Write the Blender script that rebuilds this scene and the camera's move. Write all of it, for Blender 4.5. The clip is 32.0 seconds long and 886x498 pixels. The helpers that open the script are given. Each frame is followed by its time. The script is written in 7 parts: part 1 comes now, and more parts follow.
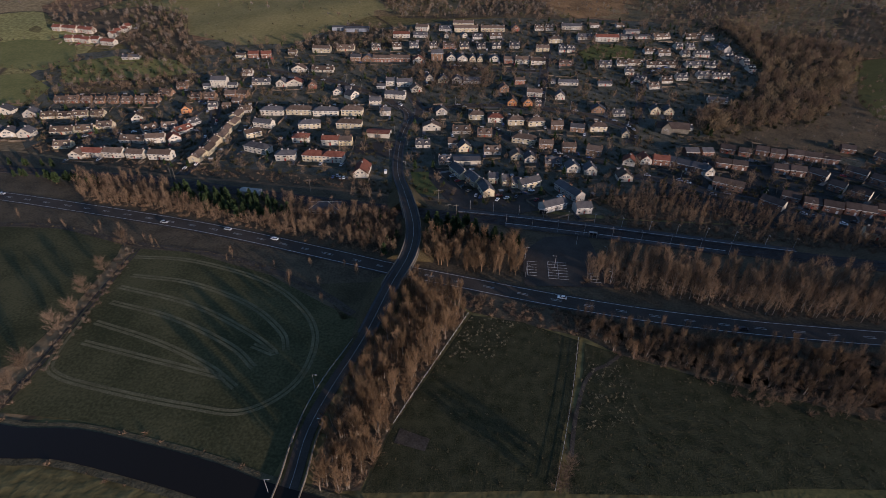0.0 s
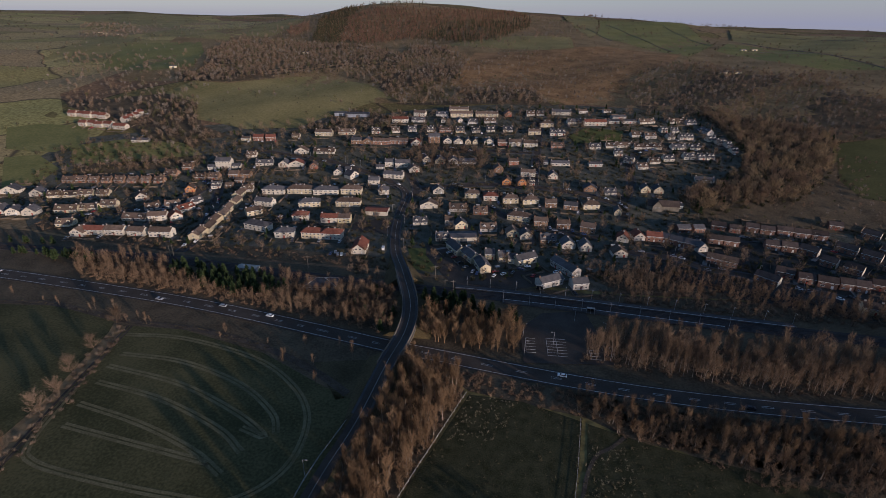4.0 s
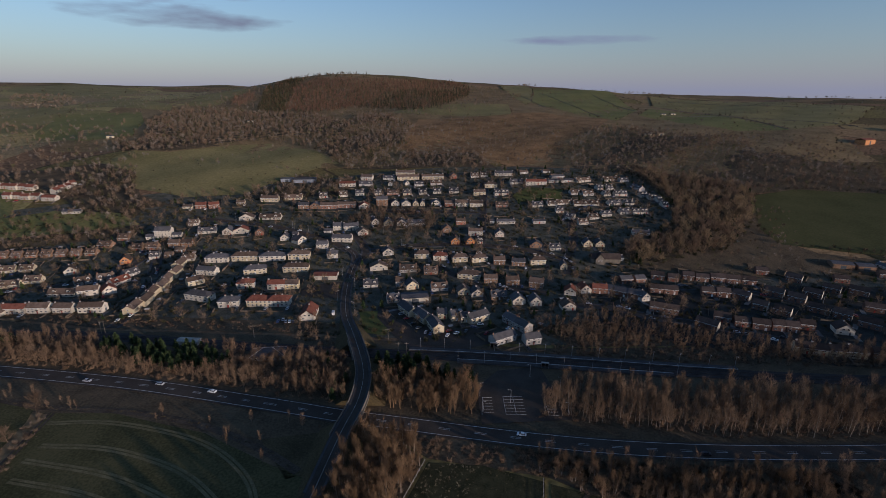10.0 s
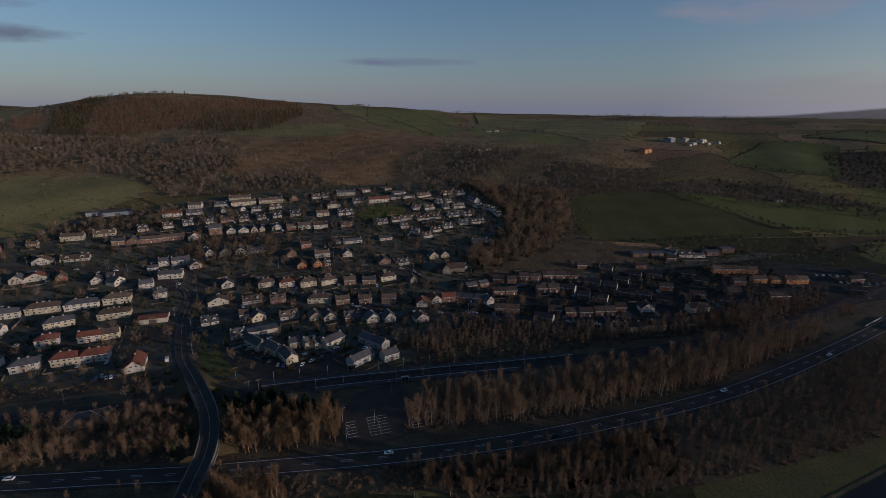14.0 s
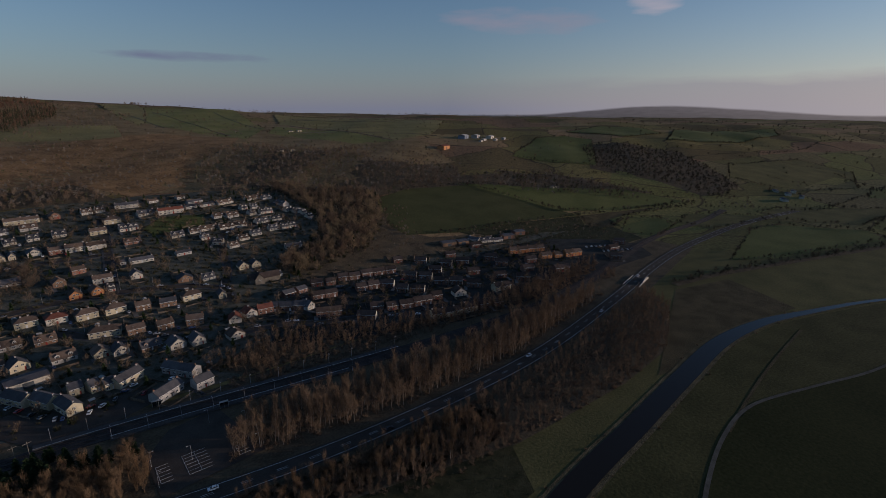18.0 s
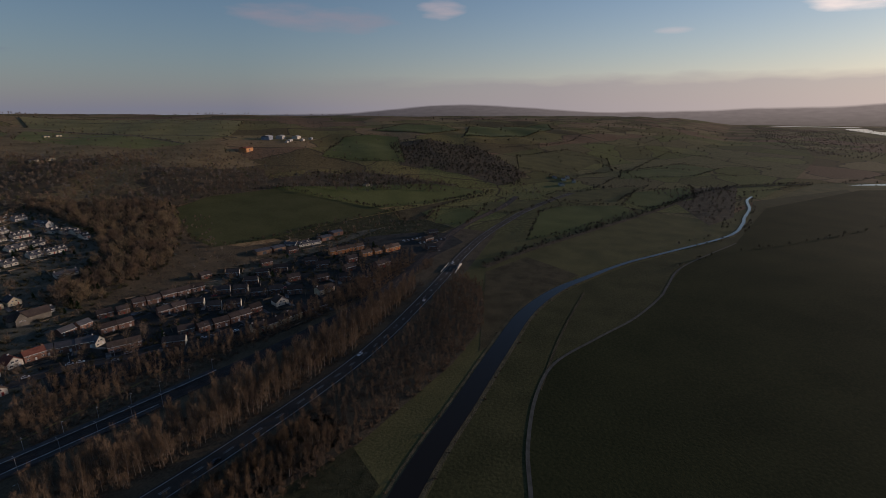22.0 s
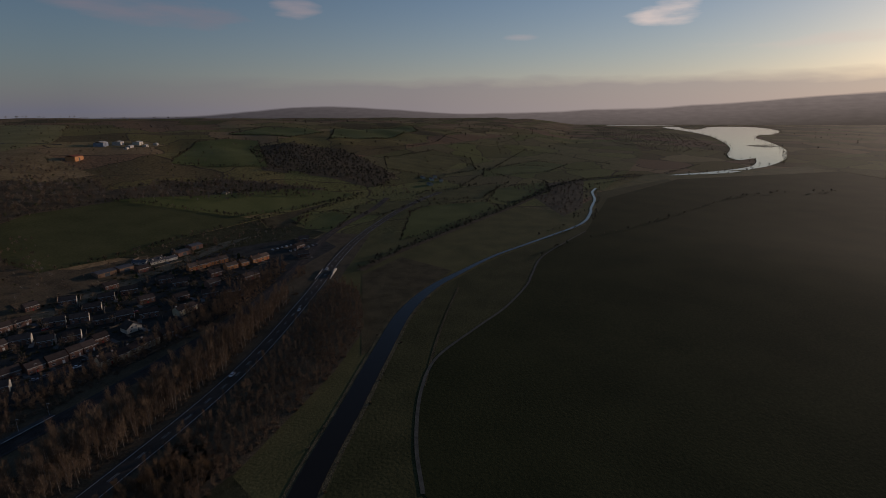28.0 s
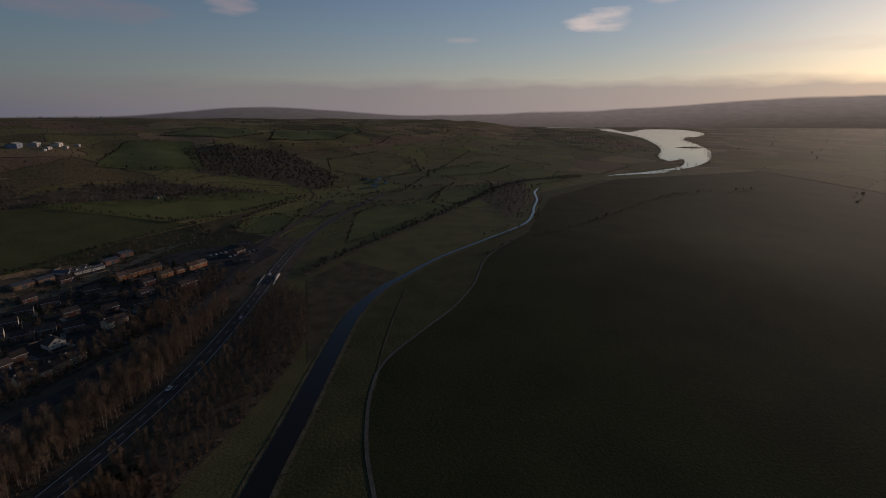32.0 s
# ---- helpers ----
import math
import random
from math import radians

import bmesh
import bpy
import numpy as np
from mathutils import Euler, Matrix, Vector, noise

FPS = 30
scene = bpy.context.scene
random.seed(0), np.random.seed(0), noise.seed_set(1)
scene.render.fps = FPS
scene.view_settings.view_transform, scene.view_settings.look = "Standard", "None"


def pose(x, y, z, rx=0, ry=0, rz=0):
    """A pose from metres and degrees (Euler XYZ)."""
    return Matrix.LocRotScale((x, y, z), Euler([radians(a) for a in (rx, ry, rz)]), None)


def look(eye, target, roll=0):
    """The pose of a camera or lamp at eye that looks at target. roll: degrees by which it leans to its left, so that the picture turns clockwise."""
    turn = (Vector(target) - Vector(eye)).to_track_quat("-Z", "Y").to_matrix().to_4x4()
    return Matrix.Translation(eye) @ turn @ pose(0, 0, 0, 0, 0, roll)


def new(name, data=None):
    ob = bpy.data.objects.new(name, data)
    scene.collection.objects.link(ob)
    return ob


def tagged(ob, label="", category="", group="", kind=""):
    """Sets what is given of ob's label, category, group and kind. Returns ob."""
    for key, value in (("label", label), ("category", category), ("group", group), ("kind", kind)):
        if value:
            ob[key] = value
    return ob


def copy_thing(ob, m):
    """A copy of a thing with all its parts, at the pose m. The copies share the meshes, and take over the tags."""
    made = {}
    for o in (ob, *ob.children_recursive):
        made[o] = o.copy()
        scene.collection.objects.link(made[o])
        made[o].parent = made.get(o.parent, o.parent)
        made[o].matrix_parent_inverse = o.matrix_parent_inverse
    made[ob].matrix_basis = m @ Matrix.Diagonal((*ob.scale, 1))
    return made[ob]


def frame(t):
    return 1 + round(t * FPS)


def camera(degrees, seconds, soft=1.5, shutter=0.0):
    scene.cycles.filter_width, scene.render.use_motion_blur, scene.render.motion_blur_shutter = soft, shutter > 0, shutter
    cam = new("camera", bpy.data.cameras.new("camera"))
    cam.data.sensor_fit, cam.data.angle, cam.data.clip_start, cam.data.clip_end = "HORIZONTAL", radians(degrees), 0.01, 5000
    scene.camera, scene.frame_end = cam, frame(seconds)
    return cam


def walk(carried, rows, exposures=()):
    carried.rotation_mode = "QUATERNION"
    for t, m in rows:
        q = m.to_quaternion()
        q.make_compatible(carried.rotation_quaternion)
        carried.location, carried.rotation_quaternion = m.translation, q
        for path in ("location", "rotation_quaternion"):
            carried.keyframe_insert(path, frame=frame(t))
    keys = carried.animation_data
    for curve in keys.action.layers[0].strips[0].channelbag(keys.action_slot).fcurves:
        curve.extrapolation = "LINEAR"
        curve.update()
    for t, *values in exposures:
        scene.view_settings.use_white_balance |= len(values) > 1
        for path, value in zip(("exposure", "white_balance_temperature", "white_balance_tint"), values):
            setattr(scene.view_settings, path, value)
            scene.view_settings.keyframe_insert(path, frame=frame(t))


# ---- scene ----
cam = camera(83.1, 32.0, soft=0.6)
EYE = (0.0, 0.0, 150.0)
# seconds, heading to the left of +y, pitch, roll: the drone hovers, tilts up and pans
PATH = [
    (0, 6.48, -33.36, 0.64),
    (0.5, 6.48, -32.20, 0.62),
    (1, 6.47, -31.40, 0.64),
    (1.5, 6.47, -30.78, 0.57),
    (2, 6.49, -29.90, 0.56),
    (2.5, 6.47, -28.75, 0.58),
    (3, 6.45, -26.96, 0.58),
    (3.5, 6.45, -25.42, 0.62),
    (5.5, 4.13, -24.05, 0.60),
    (6, 3.37, -23.89, 0.46),
    (6.5, 2.47, -23.72, 0.44),
    (7, 1.59, -23.54, 0.40),
    (7.5, 1.16, -23.37, 0.36),
    (8, 0.87, -23.30, 0.38),
    (8.5, 0.65, -22.13, 0.39),
    (9, 0.47, -20.26, 0.34),
    (9.5, 0.34, -18.66, 0.30),
    (10, 0.23, -17.70, 0.32),
    (10.5, 0.15, -16.68, 0.33),
    (11, 0.00, -15.96, 0.28),
    (11.5, -1.49, -15.56, 0.28),
    (12, -4.41, -15.56, 0.31),
    (12.5, -8.01, -15.52, 0.23),
    (13, -11.45, -15.51, 0.20),
    (13.5, -14.72, -15.52, 0.11),
    (14, -17.72, -15.56, 0.07),
    (14.5, -20.31, -15.57, 0.03),
    (16.5, -30.81, -15.63, 0.06),
    (17, -33.92, -15.63, 0.02),
    (17.5, -36.68, -15.63, 0.06),
    (18, -39.33, -15.61, 0.07),
    (18.5, -42.22, -15.63, 0.02),
    (19, -45.42, -15.64, -0.14),
    (19.5, -48.87, -15.69, -0.14),
    (20, -51.87, -15.71, -0.18),
    (20.5, -54.35, -15.73, -0.22),
    (21, -56.60, -15.74, -0.23),
    (21.5, -58.50, -15.76, -0.26),
    (22, -60.52, -15.74, -0.22),
    (22.5, -62.52, -15.73, -0.19),
    (23, -63.87, -15.68, -0.13),
    (23.5, -64.91, -15.66, -0.14),
    (24, -66.15, -15.62, -0.18),
    (24.5, -67.49, -15.62, -0.23),
    (25, -68.77, -15.62, -0.28),
    (25.5, -70.03, -15.64, -0.31),
    (26, -71.38, -15.61, -0.33),
    (26.5, -72.50, -15.60, -0.37),
    (28.5, -76.39, -15.62, -0.31),
    (29, -77.45, -15.61, -0.26),
    (29.5, -78.38, -15.59, -0.20),
    (30, -79.29, -15.57, -0.15),
    (30.5, -80.15, -15.55, -0.14),
    (31, -80.83, -15.51, -0.05),
    (31.5, -81.31, -15.50, 0.00),
    (32, -81.72, -15.46, 0.10),
]
walk(cam, [(t, pose(*EYE, 90 + p, 0, h) @ pose(0, 0, 0, 0, 0, r)) for t, h, p, r in PATH],
     exposures=[(0, 0.38, 5650, 21), (3, 0.37, 5650, 21), (6, -0.04, 5650, 20), (8, 0.33, 5650, 20), (10, 0.05, 5600, 20), (12, -0.36, 5550, 19), (17, -0.6, 5550, 18), (19, -0.38, 5850, 19), (21, -0.38, 5950, 20), (23, -0.52, 6000, 20), (26, -0.72, 6000, 20), (29, -1.0, 6000, 20), (32, -1.0, 6000, 21)])

# ---- world and sun ----
SUN_HEADING, SUN_HEIGHT = -126.0, 7.0          # degrees left of +y, degrees above the horizon
sun_way = Vector((-math.sin(radians(SUN_HEADING)) * math.cos(radians(SUN_HEIGHT)),
                  math.cos(radians(SUN_HEADING)) * math.cos(radians(SUN_HEIGHT)), math.sin(radians(SUN_HEIGHT))))
HAZE = (1.74, 1.9, 2.45)
# clouds: heading and height, width and depth in degrees, density, colour
CLOUDS = [(-14.5, 4.9, 9.0, 0.55, 0.7, (1.5, 1.6, 2.1)), (26.0, 6.3, 9.5, 1.1, 0.8, (1.25, 1.3, 1.6)), (28.0, 9.9, 13.0, 2.4, 0.9, (1.5, 1.6, 1.9)),
          (-47.0, 8.8, 8.5, 1.5, 0.6, (2.7, 2.45, 2.6)), (-60.5, 9.8, 2.9, 1.0, 0.6, (4.9, 4.0, 3.7)), (-98.0, 8.8, 3.8, 1.3, 0.8, (10.5, 8.6, 6.8)), (-104.0, 10.6, 2.2, 0.7, 0.45, (9.0, 7.4, 6.0)), (-117.0, 5.6, 16.0, 0.7, 0.3, (9.5, 7.6, 5.8)),
          (-84.0, 7.2, 2.4, 0.4, 0.35, (7.0, 5.6, 4.8))]
world = bpy.data.worlds.new("evening_sky")
scene.world = world
world.use_nodes = True
wn, wl = world.node_tree.nodes, world.node_tree.links
wn.clear()
sky = wn.new("ShaderNodeTexSky")
sky.sky_type, sky.sun_disc = "NISHITA", False
sky.sun_elevation, sky.sun_rotation = radians(SUN_HEIGHT), radians(-SUN_HEADING)
sky.air_density, sky.dust_density, sky.ozone_density, sky.altitude = 1.0, 0.35, 2.2, 150


def wmath(op, a, b=None):
    n = wn.new("ShaderNodeMath")
    n.operation = op
    for k, v in enumerate((a, b)):
        if v is not None:
            if isinstance(v, (int, float)):
                n.inputs[k].default_value = v
            else:
                wl.new(v, n.inputs[k])
    return n.outputs[0]


coord = wn.new("ShaderNodeTexCoord")
split = wn.new("ShaderNodeSeparateXYZ")
wl.new(coord.outputs["Generated"], split.inputs[0])
heading = wmath("MULTIPLY", wmath("ARCTAN2", wmath("MULTIPLY", split.outputs[0], -1.0), split.outputs[1]), 57.2958)
height = wmath("MULTIPLY", wmath("ARCSINE", split.outputs[2]), 57.2958)
spread = wn.new("ShaderNodeCombineXYZ")
wl.new(wmath("MULTIPLY", heading, 0.16), spread.inputs[0])
wl.new(wmath("MULTIPLY", height, 0.75), spread.inputs[1])
wisp = wn.new("ShaderNodeTexNoise")
wisp.inputs["Scale"].default_value, wisp.inputs["Detail"].default_value = 1.0, 7
wl.new(spread.outputs[0], wisp.inputs["Vector"])


def over(colour, cover, tint):
    n = wn.new("ShaderNodeMix")
    n.data_type = "RGBA"
    n.inputs["B"].default_value = (*tint, 1)
    wl.new(cover, n.inputs["Factor"])
    wl.new(colour, n.inputs["A"])
    return n.outputs["Result"]


def cloud(h, e, wide, tall, dense):
    """How much a cloud covers: an uneven oval about a heading and height, in degrees."""
    a = wmath("POWER", wmath("ABSOLUTE", wmath("DIVIDE", wmath("SUBTRACT", heading, h), wide)), 2.0)
    b = wmath("POWER", wmath("ABSOLUTE", wmath("DIVIDE", wmath("SUBTRACT", height, e), tall)), 2.0)
    core = wmath("SUBTRACT", 1.0, wmath("ADD", a, b))
    ragged = wmath("ADD", core, wmath("MULTIPLY", wmath("SUBTRACT", wisp.outputs["Fac"], 0.55), 3.0))
    n = wn.new("ShaderNodeClamp")
    wl.new(wmath("MULTIPLY", ragged, dense), n.inputs[0])
    return n.outputs[0]


air = sky.outputs[0]
# mauve haze low over the horizon
haze = wmath("MULTIPLY", wmath("POWER", 2.718, wmath("MULTIPLY", wmath("ABSOLUTE", height), -0.20)), 0.8)
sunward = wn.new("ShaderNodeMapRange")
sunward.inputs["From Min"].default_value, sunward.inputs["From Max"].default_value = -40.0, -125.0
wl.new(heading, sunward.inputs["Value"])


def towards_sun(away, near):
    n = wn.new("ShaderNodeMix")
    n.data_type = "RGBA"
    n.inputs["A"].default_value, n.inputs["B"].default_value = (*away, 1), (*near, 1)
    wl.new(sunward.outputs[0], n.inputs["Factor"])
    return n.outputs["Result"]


glow = wn.new("ShaderNodeMix")
glow.data_type = "RGBA"
wl.new(haze, glow.inputs["Factor"])
wl.new(air, glow.inputs["A"])
wl.new(towards_sun(HAZE, (10.0, 8.3, 6.4)), glow.inputs["B"])
air = glow.outputs["Result"]
for h, e, wide, tall, dense, tint in CLOUDS:
    air = over(air, cloud(h, e, wide, tall, dense), tint)
# a long flat bank of cloud low in the west
bank_top = wmath("ADD", 2.5, wmath("MULTIPLY", wisp.outputs["Fac"], 1.7))
bank = wn.new("ShaderNodeClamp")
wl.new(wmath("MULTIPLY", wmath("SUBTRACT", bank_top, height), 0.9), bank.inputs[0])
bank_start = wn.new("ShaderNodeMapRange")
bank_start.inputs["From Min"].default_value, bank_start.inputs["From Max"].default_value = -38.0, -72.0
bank_start.inputs["To Max"].default_value = 0.72
wl.new(heading, bank_start.inputs["Value"])
grey = wn.new("ShaderNodeMix")
grey.data_type = "RGBA"
wl.new(wmath("MULTIPLY", bank.outputs[0], bank_start.outputs[0]), grey.inputs["Factor"])
wl.new(air, grey.inputs["A"])
wl.new(towards_sun((1.66, 1.66, 1.92), (5.4, 4.5, 3.7)), grey.inputs["B"])
air = grey.outputs["Result"]
# far hills that close the valley, painted on the sky with haze in their colour
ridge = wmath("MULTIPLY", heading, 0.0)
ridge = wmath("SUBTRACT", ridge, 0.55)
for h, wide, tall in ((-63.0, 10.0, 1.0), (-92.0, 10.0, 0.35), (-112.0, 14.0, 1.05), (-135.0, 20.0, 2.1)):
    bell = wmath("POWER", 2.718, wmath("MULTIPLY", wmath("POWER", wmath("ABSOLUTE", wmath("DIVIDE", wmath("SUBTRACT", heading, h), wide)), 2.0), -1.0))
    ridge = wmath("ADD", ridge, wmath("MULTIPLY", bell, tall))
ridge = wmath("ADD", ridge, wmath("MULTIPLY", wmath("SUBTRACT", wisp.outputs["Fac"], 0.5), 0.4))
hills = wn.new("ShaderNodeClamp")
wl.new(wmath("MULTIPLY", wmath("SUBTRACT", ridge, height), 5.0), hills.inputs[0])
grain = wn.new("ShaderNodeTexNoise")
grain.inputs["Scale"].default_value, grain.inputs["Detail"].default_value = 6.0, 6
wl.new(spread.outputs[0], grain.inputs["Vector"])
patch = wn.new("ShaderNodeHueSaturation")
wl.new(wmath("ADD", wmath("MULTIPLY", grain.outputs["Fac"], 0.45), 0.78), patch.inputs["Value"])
# painted haze: palest at the ridge and sunward, darker towards the foot
haze_depth = wn.new("ShaderNodeMapRange")
haze_depth.inputs["From Min"].default_value, haze_depth.inputs["From Max"].default_value = 0.0, 2.6
wl.new(wmath("SUBTRACT", ridge, height), haze_depth.inputs["Value"])
hazy_slopes = wn.new("ShaderNodeMix")
hazy_slopes.data_type = "RGBA"
wl.new(haze_depth.outputs[0], hazy_slopes.inputs["Factor"])
wl.new(towards_sun((0.45, 0.45, 0.52), (3.1, 2.5, 2.0)), hazy_slopes.inputs["A"])
wl.new(towards_sun((0.28, 0.28, 0.28), (1.15, 0.92, 0.68)), hazy_slopes.inputs["B"])
wl.new(hazy_slopes.outputs["Result"], patch.inputs["Color"])
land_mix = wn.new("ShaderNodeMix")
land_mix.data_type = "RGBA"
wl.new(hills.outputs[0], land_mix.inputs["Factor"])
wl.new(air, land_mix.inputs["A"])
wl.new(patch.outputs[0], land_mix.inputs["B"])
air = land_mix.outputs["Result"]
back = wn.new("ShaderNodeBackground")
back.inputs["Strength"].default_value = 0.136
wout = wn.new("ShaderNodeOutputWorld")
wl.new(air, back.inputs["Color"])
wl.new(back.outputs[0], wout.inputs["Surface"])
sun = new("sun", bpy.data.lights.new("sun", "SUN"))
sun.data.energy, sun.data.angle, sun.data.color = 4.1, radians(0.8), (1.0, 0.77, 0.54)
sun.matrix_world = look((0, 0, 0), -sun_way)


# ---- materials ----
def material(name, rough=0.9, metal=0.0, spec=0.3):
    m = bpy.data.materials.new(name)
    m.use_nodes = True
    b = m.node_tree.nodes["Principled BSDF"]
    b.inputs["Roughness"].default_value, b.inputs["Metallic"].default_value = rough, metal
    b.inputs["Specular IOR Level"].default_value = spec
    return m, m.node_tree.nodes, m.node_tree.links, b


def mixed(name, dark, light, size, fine=None, rough=0.9, bump=0.0, vary=0.0, metal=0.0, spec=0.06, island=False, hard=0.28):
    """Two colours mixed by coarse and fine noise, in metres; vary: how far single objects (or islands) differ."""
    m, n, l, b = material(name, rough, metal, spec)
    geo = n.new("ShaderNodeNewGeometry")
    a = n.new("ShaderNodeTexNoise")
    a.inputs["Scale"].default_value, a.inputs["Detail"].default_value = 1 / size, 5
    l.new(geo.outputs["Position"], a.inputs["Vector"])
    f = n.new("ShaderNodeTexNoise")
    f.inputs["Scale"].default_value, f.inputs["Detail"].default_value = 1 / (fine or size / 12), 4
    l.new(geo.outputs["Position"], f.inputs["Vector"])
    add = n.new("ShaderNodeMath")
    add.operation = "ADD"
    l.new(a.outputs["Fac"], add.inputs[0])
    l.new(f.outputs["Fac"], add.inputs[1])
    span = n.new("ShaderNodeMapRange")
    span.inputs["From Min"].default_value, span.inputs["From Max"].default_value = 1 - hard, 1 + hard
    l.new(add.outputs[0], span.inputs["Value"])
    mix = n.new("ShaderNodeMix")
    mix.data_type = "RGBA"
    mix.inputs["A"].default_value, mix.inputs["B"].default_value = (*dark, 1), (*light, 1)
    l.new(span.outputs[0], mix.inputs["Factor"])
    colour = mix.outputs["Result"]
    if vary:
        info = n.new("ShaderNodeNewGeometry" if island else "ShaderNodeObjectInfo")
        shift = n.new("ShaderNodeMapRange")
        shift.inputs["To Min"].default_value, shift.inputs["To Max"].default_value = 1 - vary, 1 + vary
        l.new(info.outputs["Random Per Island" if island else "Random"], shift.inputs["Value"])
        hsv = n.new("ShaderNodeHueSaturation")
        l.new(shift.outputs[0], hsv.inputs["Value"])
        l.new(colour, hsv.inputs["Color"])
        colour = hsv.outputs["Color"]
    l.new(colour, b.inputs["Base Color"])
    if bump:
        bp = n.new("ShaderNodeBump")
        bp.inputs["Strength"].default_value, bp.inputs["Distance"].default_value = 0.8, bump
        l.new(f.outputs["Fac"], bp.inputs["Height"])
        l.new(bp.outputs["Normal"], b.inputs["Normal"])
    return m


PASTURE = mixed("pasture", (0.038, 0.038, 0.015), (0.074, 0.067, 0.027), 24, 1.6, bump=0.25)
LAWN = mixed("mown_grass", (0.068, 0.078, 0.024), (0.122, 0.124, 0.044), 45, 2.0, bump=0.1)
MEADOW = mixed("meadow", (0.066, 0.063, 0.025), (0.132, 0.114, 0.046), 30, 1.4, bump=0.25)
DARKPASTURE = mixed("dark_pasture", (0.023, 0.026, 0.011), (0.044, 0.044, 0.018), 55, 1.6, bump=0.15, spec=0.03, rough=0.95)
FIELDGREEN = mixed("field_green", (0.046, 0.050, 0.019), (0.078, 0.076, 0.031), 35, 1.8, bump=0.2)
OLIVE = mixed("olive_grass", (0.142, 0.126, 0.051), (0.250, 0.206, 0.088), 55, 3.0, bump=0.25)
ROUGH = mixed("rough_grass", (0.04, 0.034, 0.018), (0.105, 0.082, 0.044), 14, 0.8, bump=0.3)
TUSSOCK = mixed("tussocks", (0.024, 0.026, 0.012), (0.062, 0.058, 0.030), 5, 0.5, bump=0.5, hard=0.25)
CROP = mixed("winter_crop", (0.044, 0.044, 0.019), (0.100, 0.088, 0.040), 26, 1.1, bump=0.15, hard=0.2)
TRACK = mixed("pressed_crop", (0.085, 0.074, 0.036), (0.185, 0.160, 0.088), 7, 0.7)
MUD = mixed("mud", (0.045, 0.035, 0.026), (0.10, 0.08, 0.06), 5, 0.6, bump=0.1)
MOOR = mixed("moor_grass", (0.115, 0.082, 0.040), (0.255, 0.182, 0.092), 45, 4.0, bump=0.5)
GARDEN = mixed("gardens", (0.040, 0.043, 0.028), (0.128, 0.120, 0.096), 7, 0.9, bump=0.1)
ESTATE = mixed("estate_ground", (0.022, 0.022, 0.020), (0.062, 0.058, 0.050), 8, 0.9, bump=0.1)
GRAVEL = mixed("gravel", (0.06, 0.056, 0.046), (0.125, 0.116, 0.095), 5, 0.3)
BRACKEN = mixed("bracken", (0.125, 0.076, 0.036), (0.275, 0.168, 0.080), 26, 3.0, bump=0.5, hard=0.22)
REEDBANK = mixed("reed_bank", (0.05, 0.042, 0.024), (0.14, 0.115, 0.066), 6, 0.7, bump=0.4)
ASPHALT = mixed("asphalt", (0.046, 0.038, 0.031), (0.076, 0.063, 0.052), 9, 0.5, rough=0.92, spec=0.1)
PAVING = mixed("paving", (0.05, 0.05, 0.053), (0.088, 0.086, 0.085), 5, 0.5)
ROADPAINT = mixed("road_paint", (0.28, 0.27, 0.26), (0.54, 0.53, 0.51), 3, 0.3)
BALLAST = mixed("ballast", (0.035, 0.030, 0.028), (0.075, 0.065, 0.06), 6, 0.4, bump=0.1)
STEEL = mixed("rail_steel", (0.05, 0.037, 0.028), (0.11, 0.09, 0.075), 4, 0.4, rough=0.6, metal=0.4)
PALE = mixed("pale_concrete", (0.30, 0.28, 0.25), (0.45, 0.43, 0.39), 6, 0.5)
STONE = mixed("weathered_stone", (0.10, 0.09, 0.075), (0.20, 0.178, 0.148), 4, 0.4, bump=0.05)
WHITE = mixed("white_render", (0.36, 0.33, 0.275), (0.54, 0.50, 0.42), 3.5, 0.35, vary=0.12)
CREAM = mixed("cream_render", (0.33, 0.285, 0.195), (0.49, 0.43, 0.305), 3.5, 0.35, vary=0.18)
GREYWALL = mixed("grey_pebbledash", (0.26, 0.245, 0.225), (0.40, 0.38, 0.35), 3, 0.25, vary=0.2)
YELLOW = mixed("yellow_render", (0.52, 0.44, 0.26), (0.64, 0.55, 0.35), 3, 0.3)
BROWNBRICK = mixed("brown_brick", (0.14, 0.085, 0.055), (0.25, 0.165, 0.115), 2.5, 0.2, vary=0.2)
REDBRICK = mixed("red_brick", (0.16, 0.085, 0.06), (0.27, 0.155, 0.115), 2.5, 0.2, vary=0.2)
ORANGEBRICK = mixed("orange_brick", (0.34, 0.15, 0.06), (0.48, 0.24, 0.11), 2.5, 0.2, vary=0.1)
BLUEMETAL = mixed("blue_cladding", (0.15, 0.17, 0.21), (0.26, 0.28, 0.32), 5, 0.5, rough=0.5)
SLATE = mixed("grey_slate", (0.060, 0.060, 0.066), (0.115, 0.110, 0.112), 3, 0.3, rough=0.75, vary=0.25, bump=0.03)
# estate brick and roof tiles, darkened so that their colour holds the shade
SHADEDBRICK = mixed("shaded_brick", (0.12, 0.068, 0.052), (0.21, 0.125, 0.095), 2.5, 0.2, vary=0.25)
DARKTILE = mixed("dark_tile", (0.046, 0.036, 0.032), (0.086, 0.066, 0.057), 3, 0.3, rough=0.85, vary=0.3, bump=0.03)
FENCEWOOD = mixed("fence_wood", (0.07, 0.055, 0.04), (0.2, 0.16, 0.12), 5, 0.6, vary=0.4, island=True)
DRIVE = mixed("driveway", (0.08, 0.075, 0.07), (0.2, 0.185, 0.17), 6, 0.6, vary=0.4, island=True)
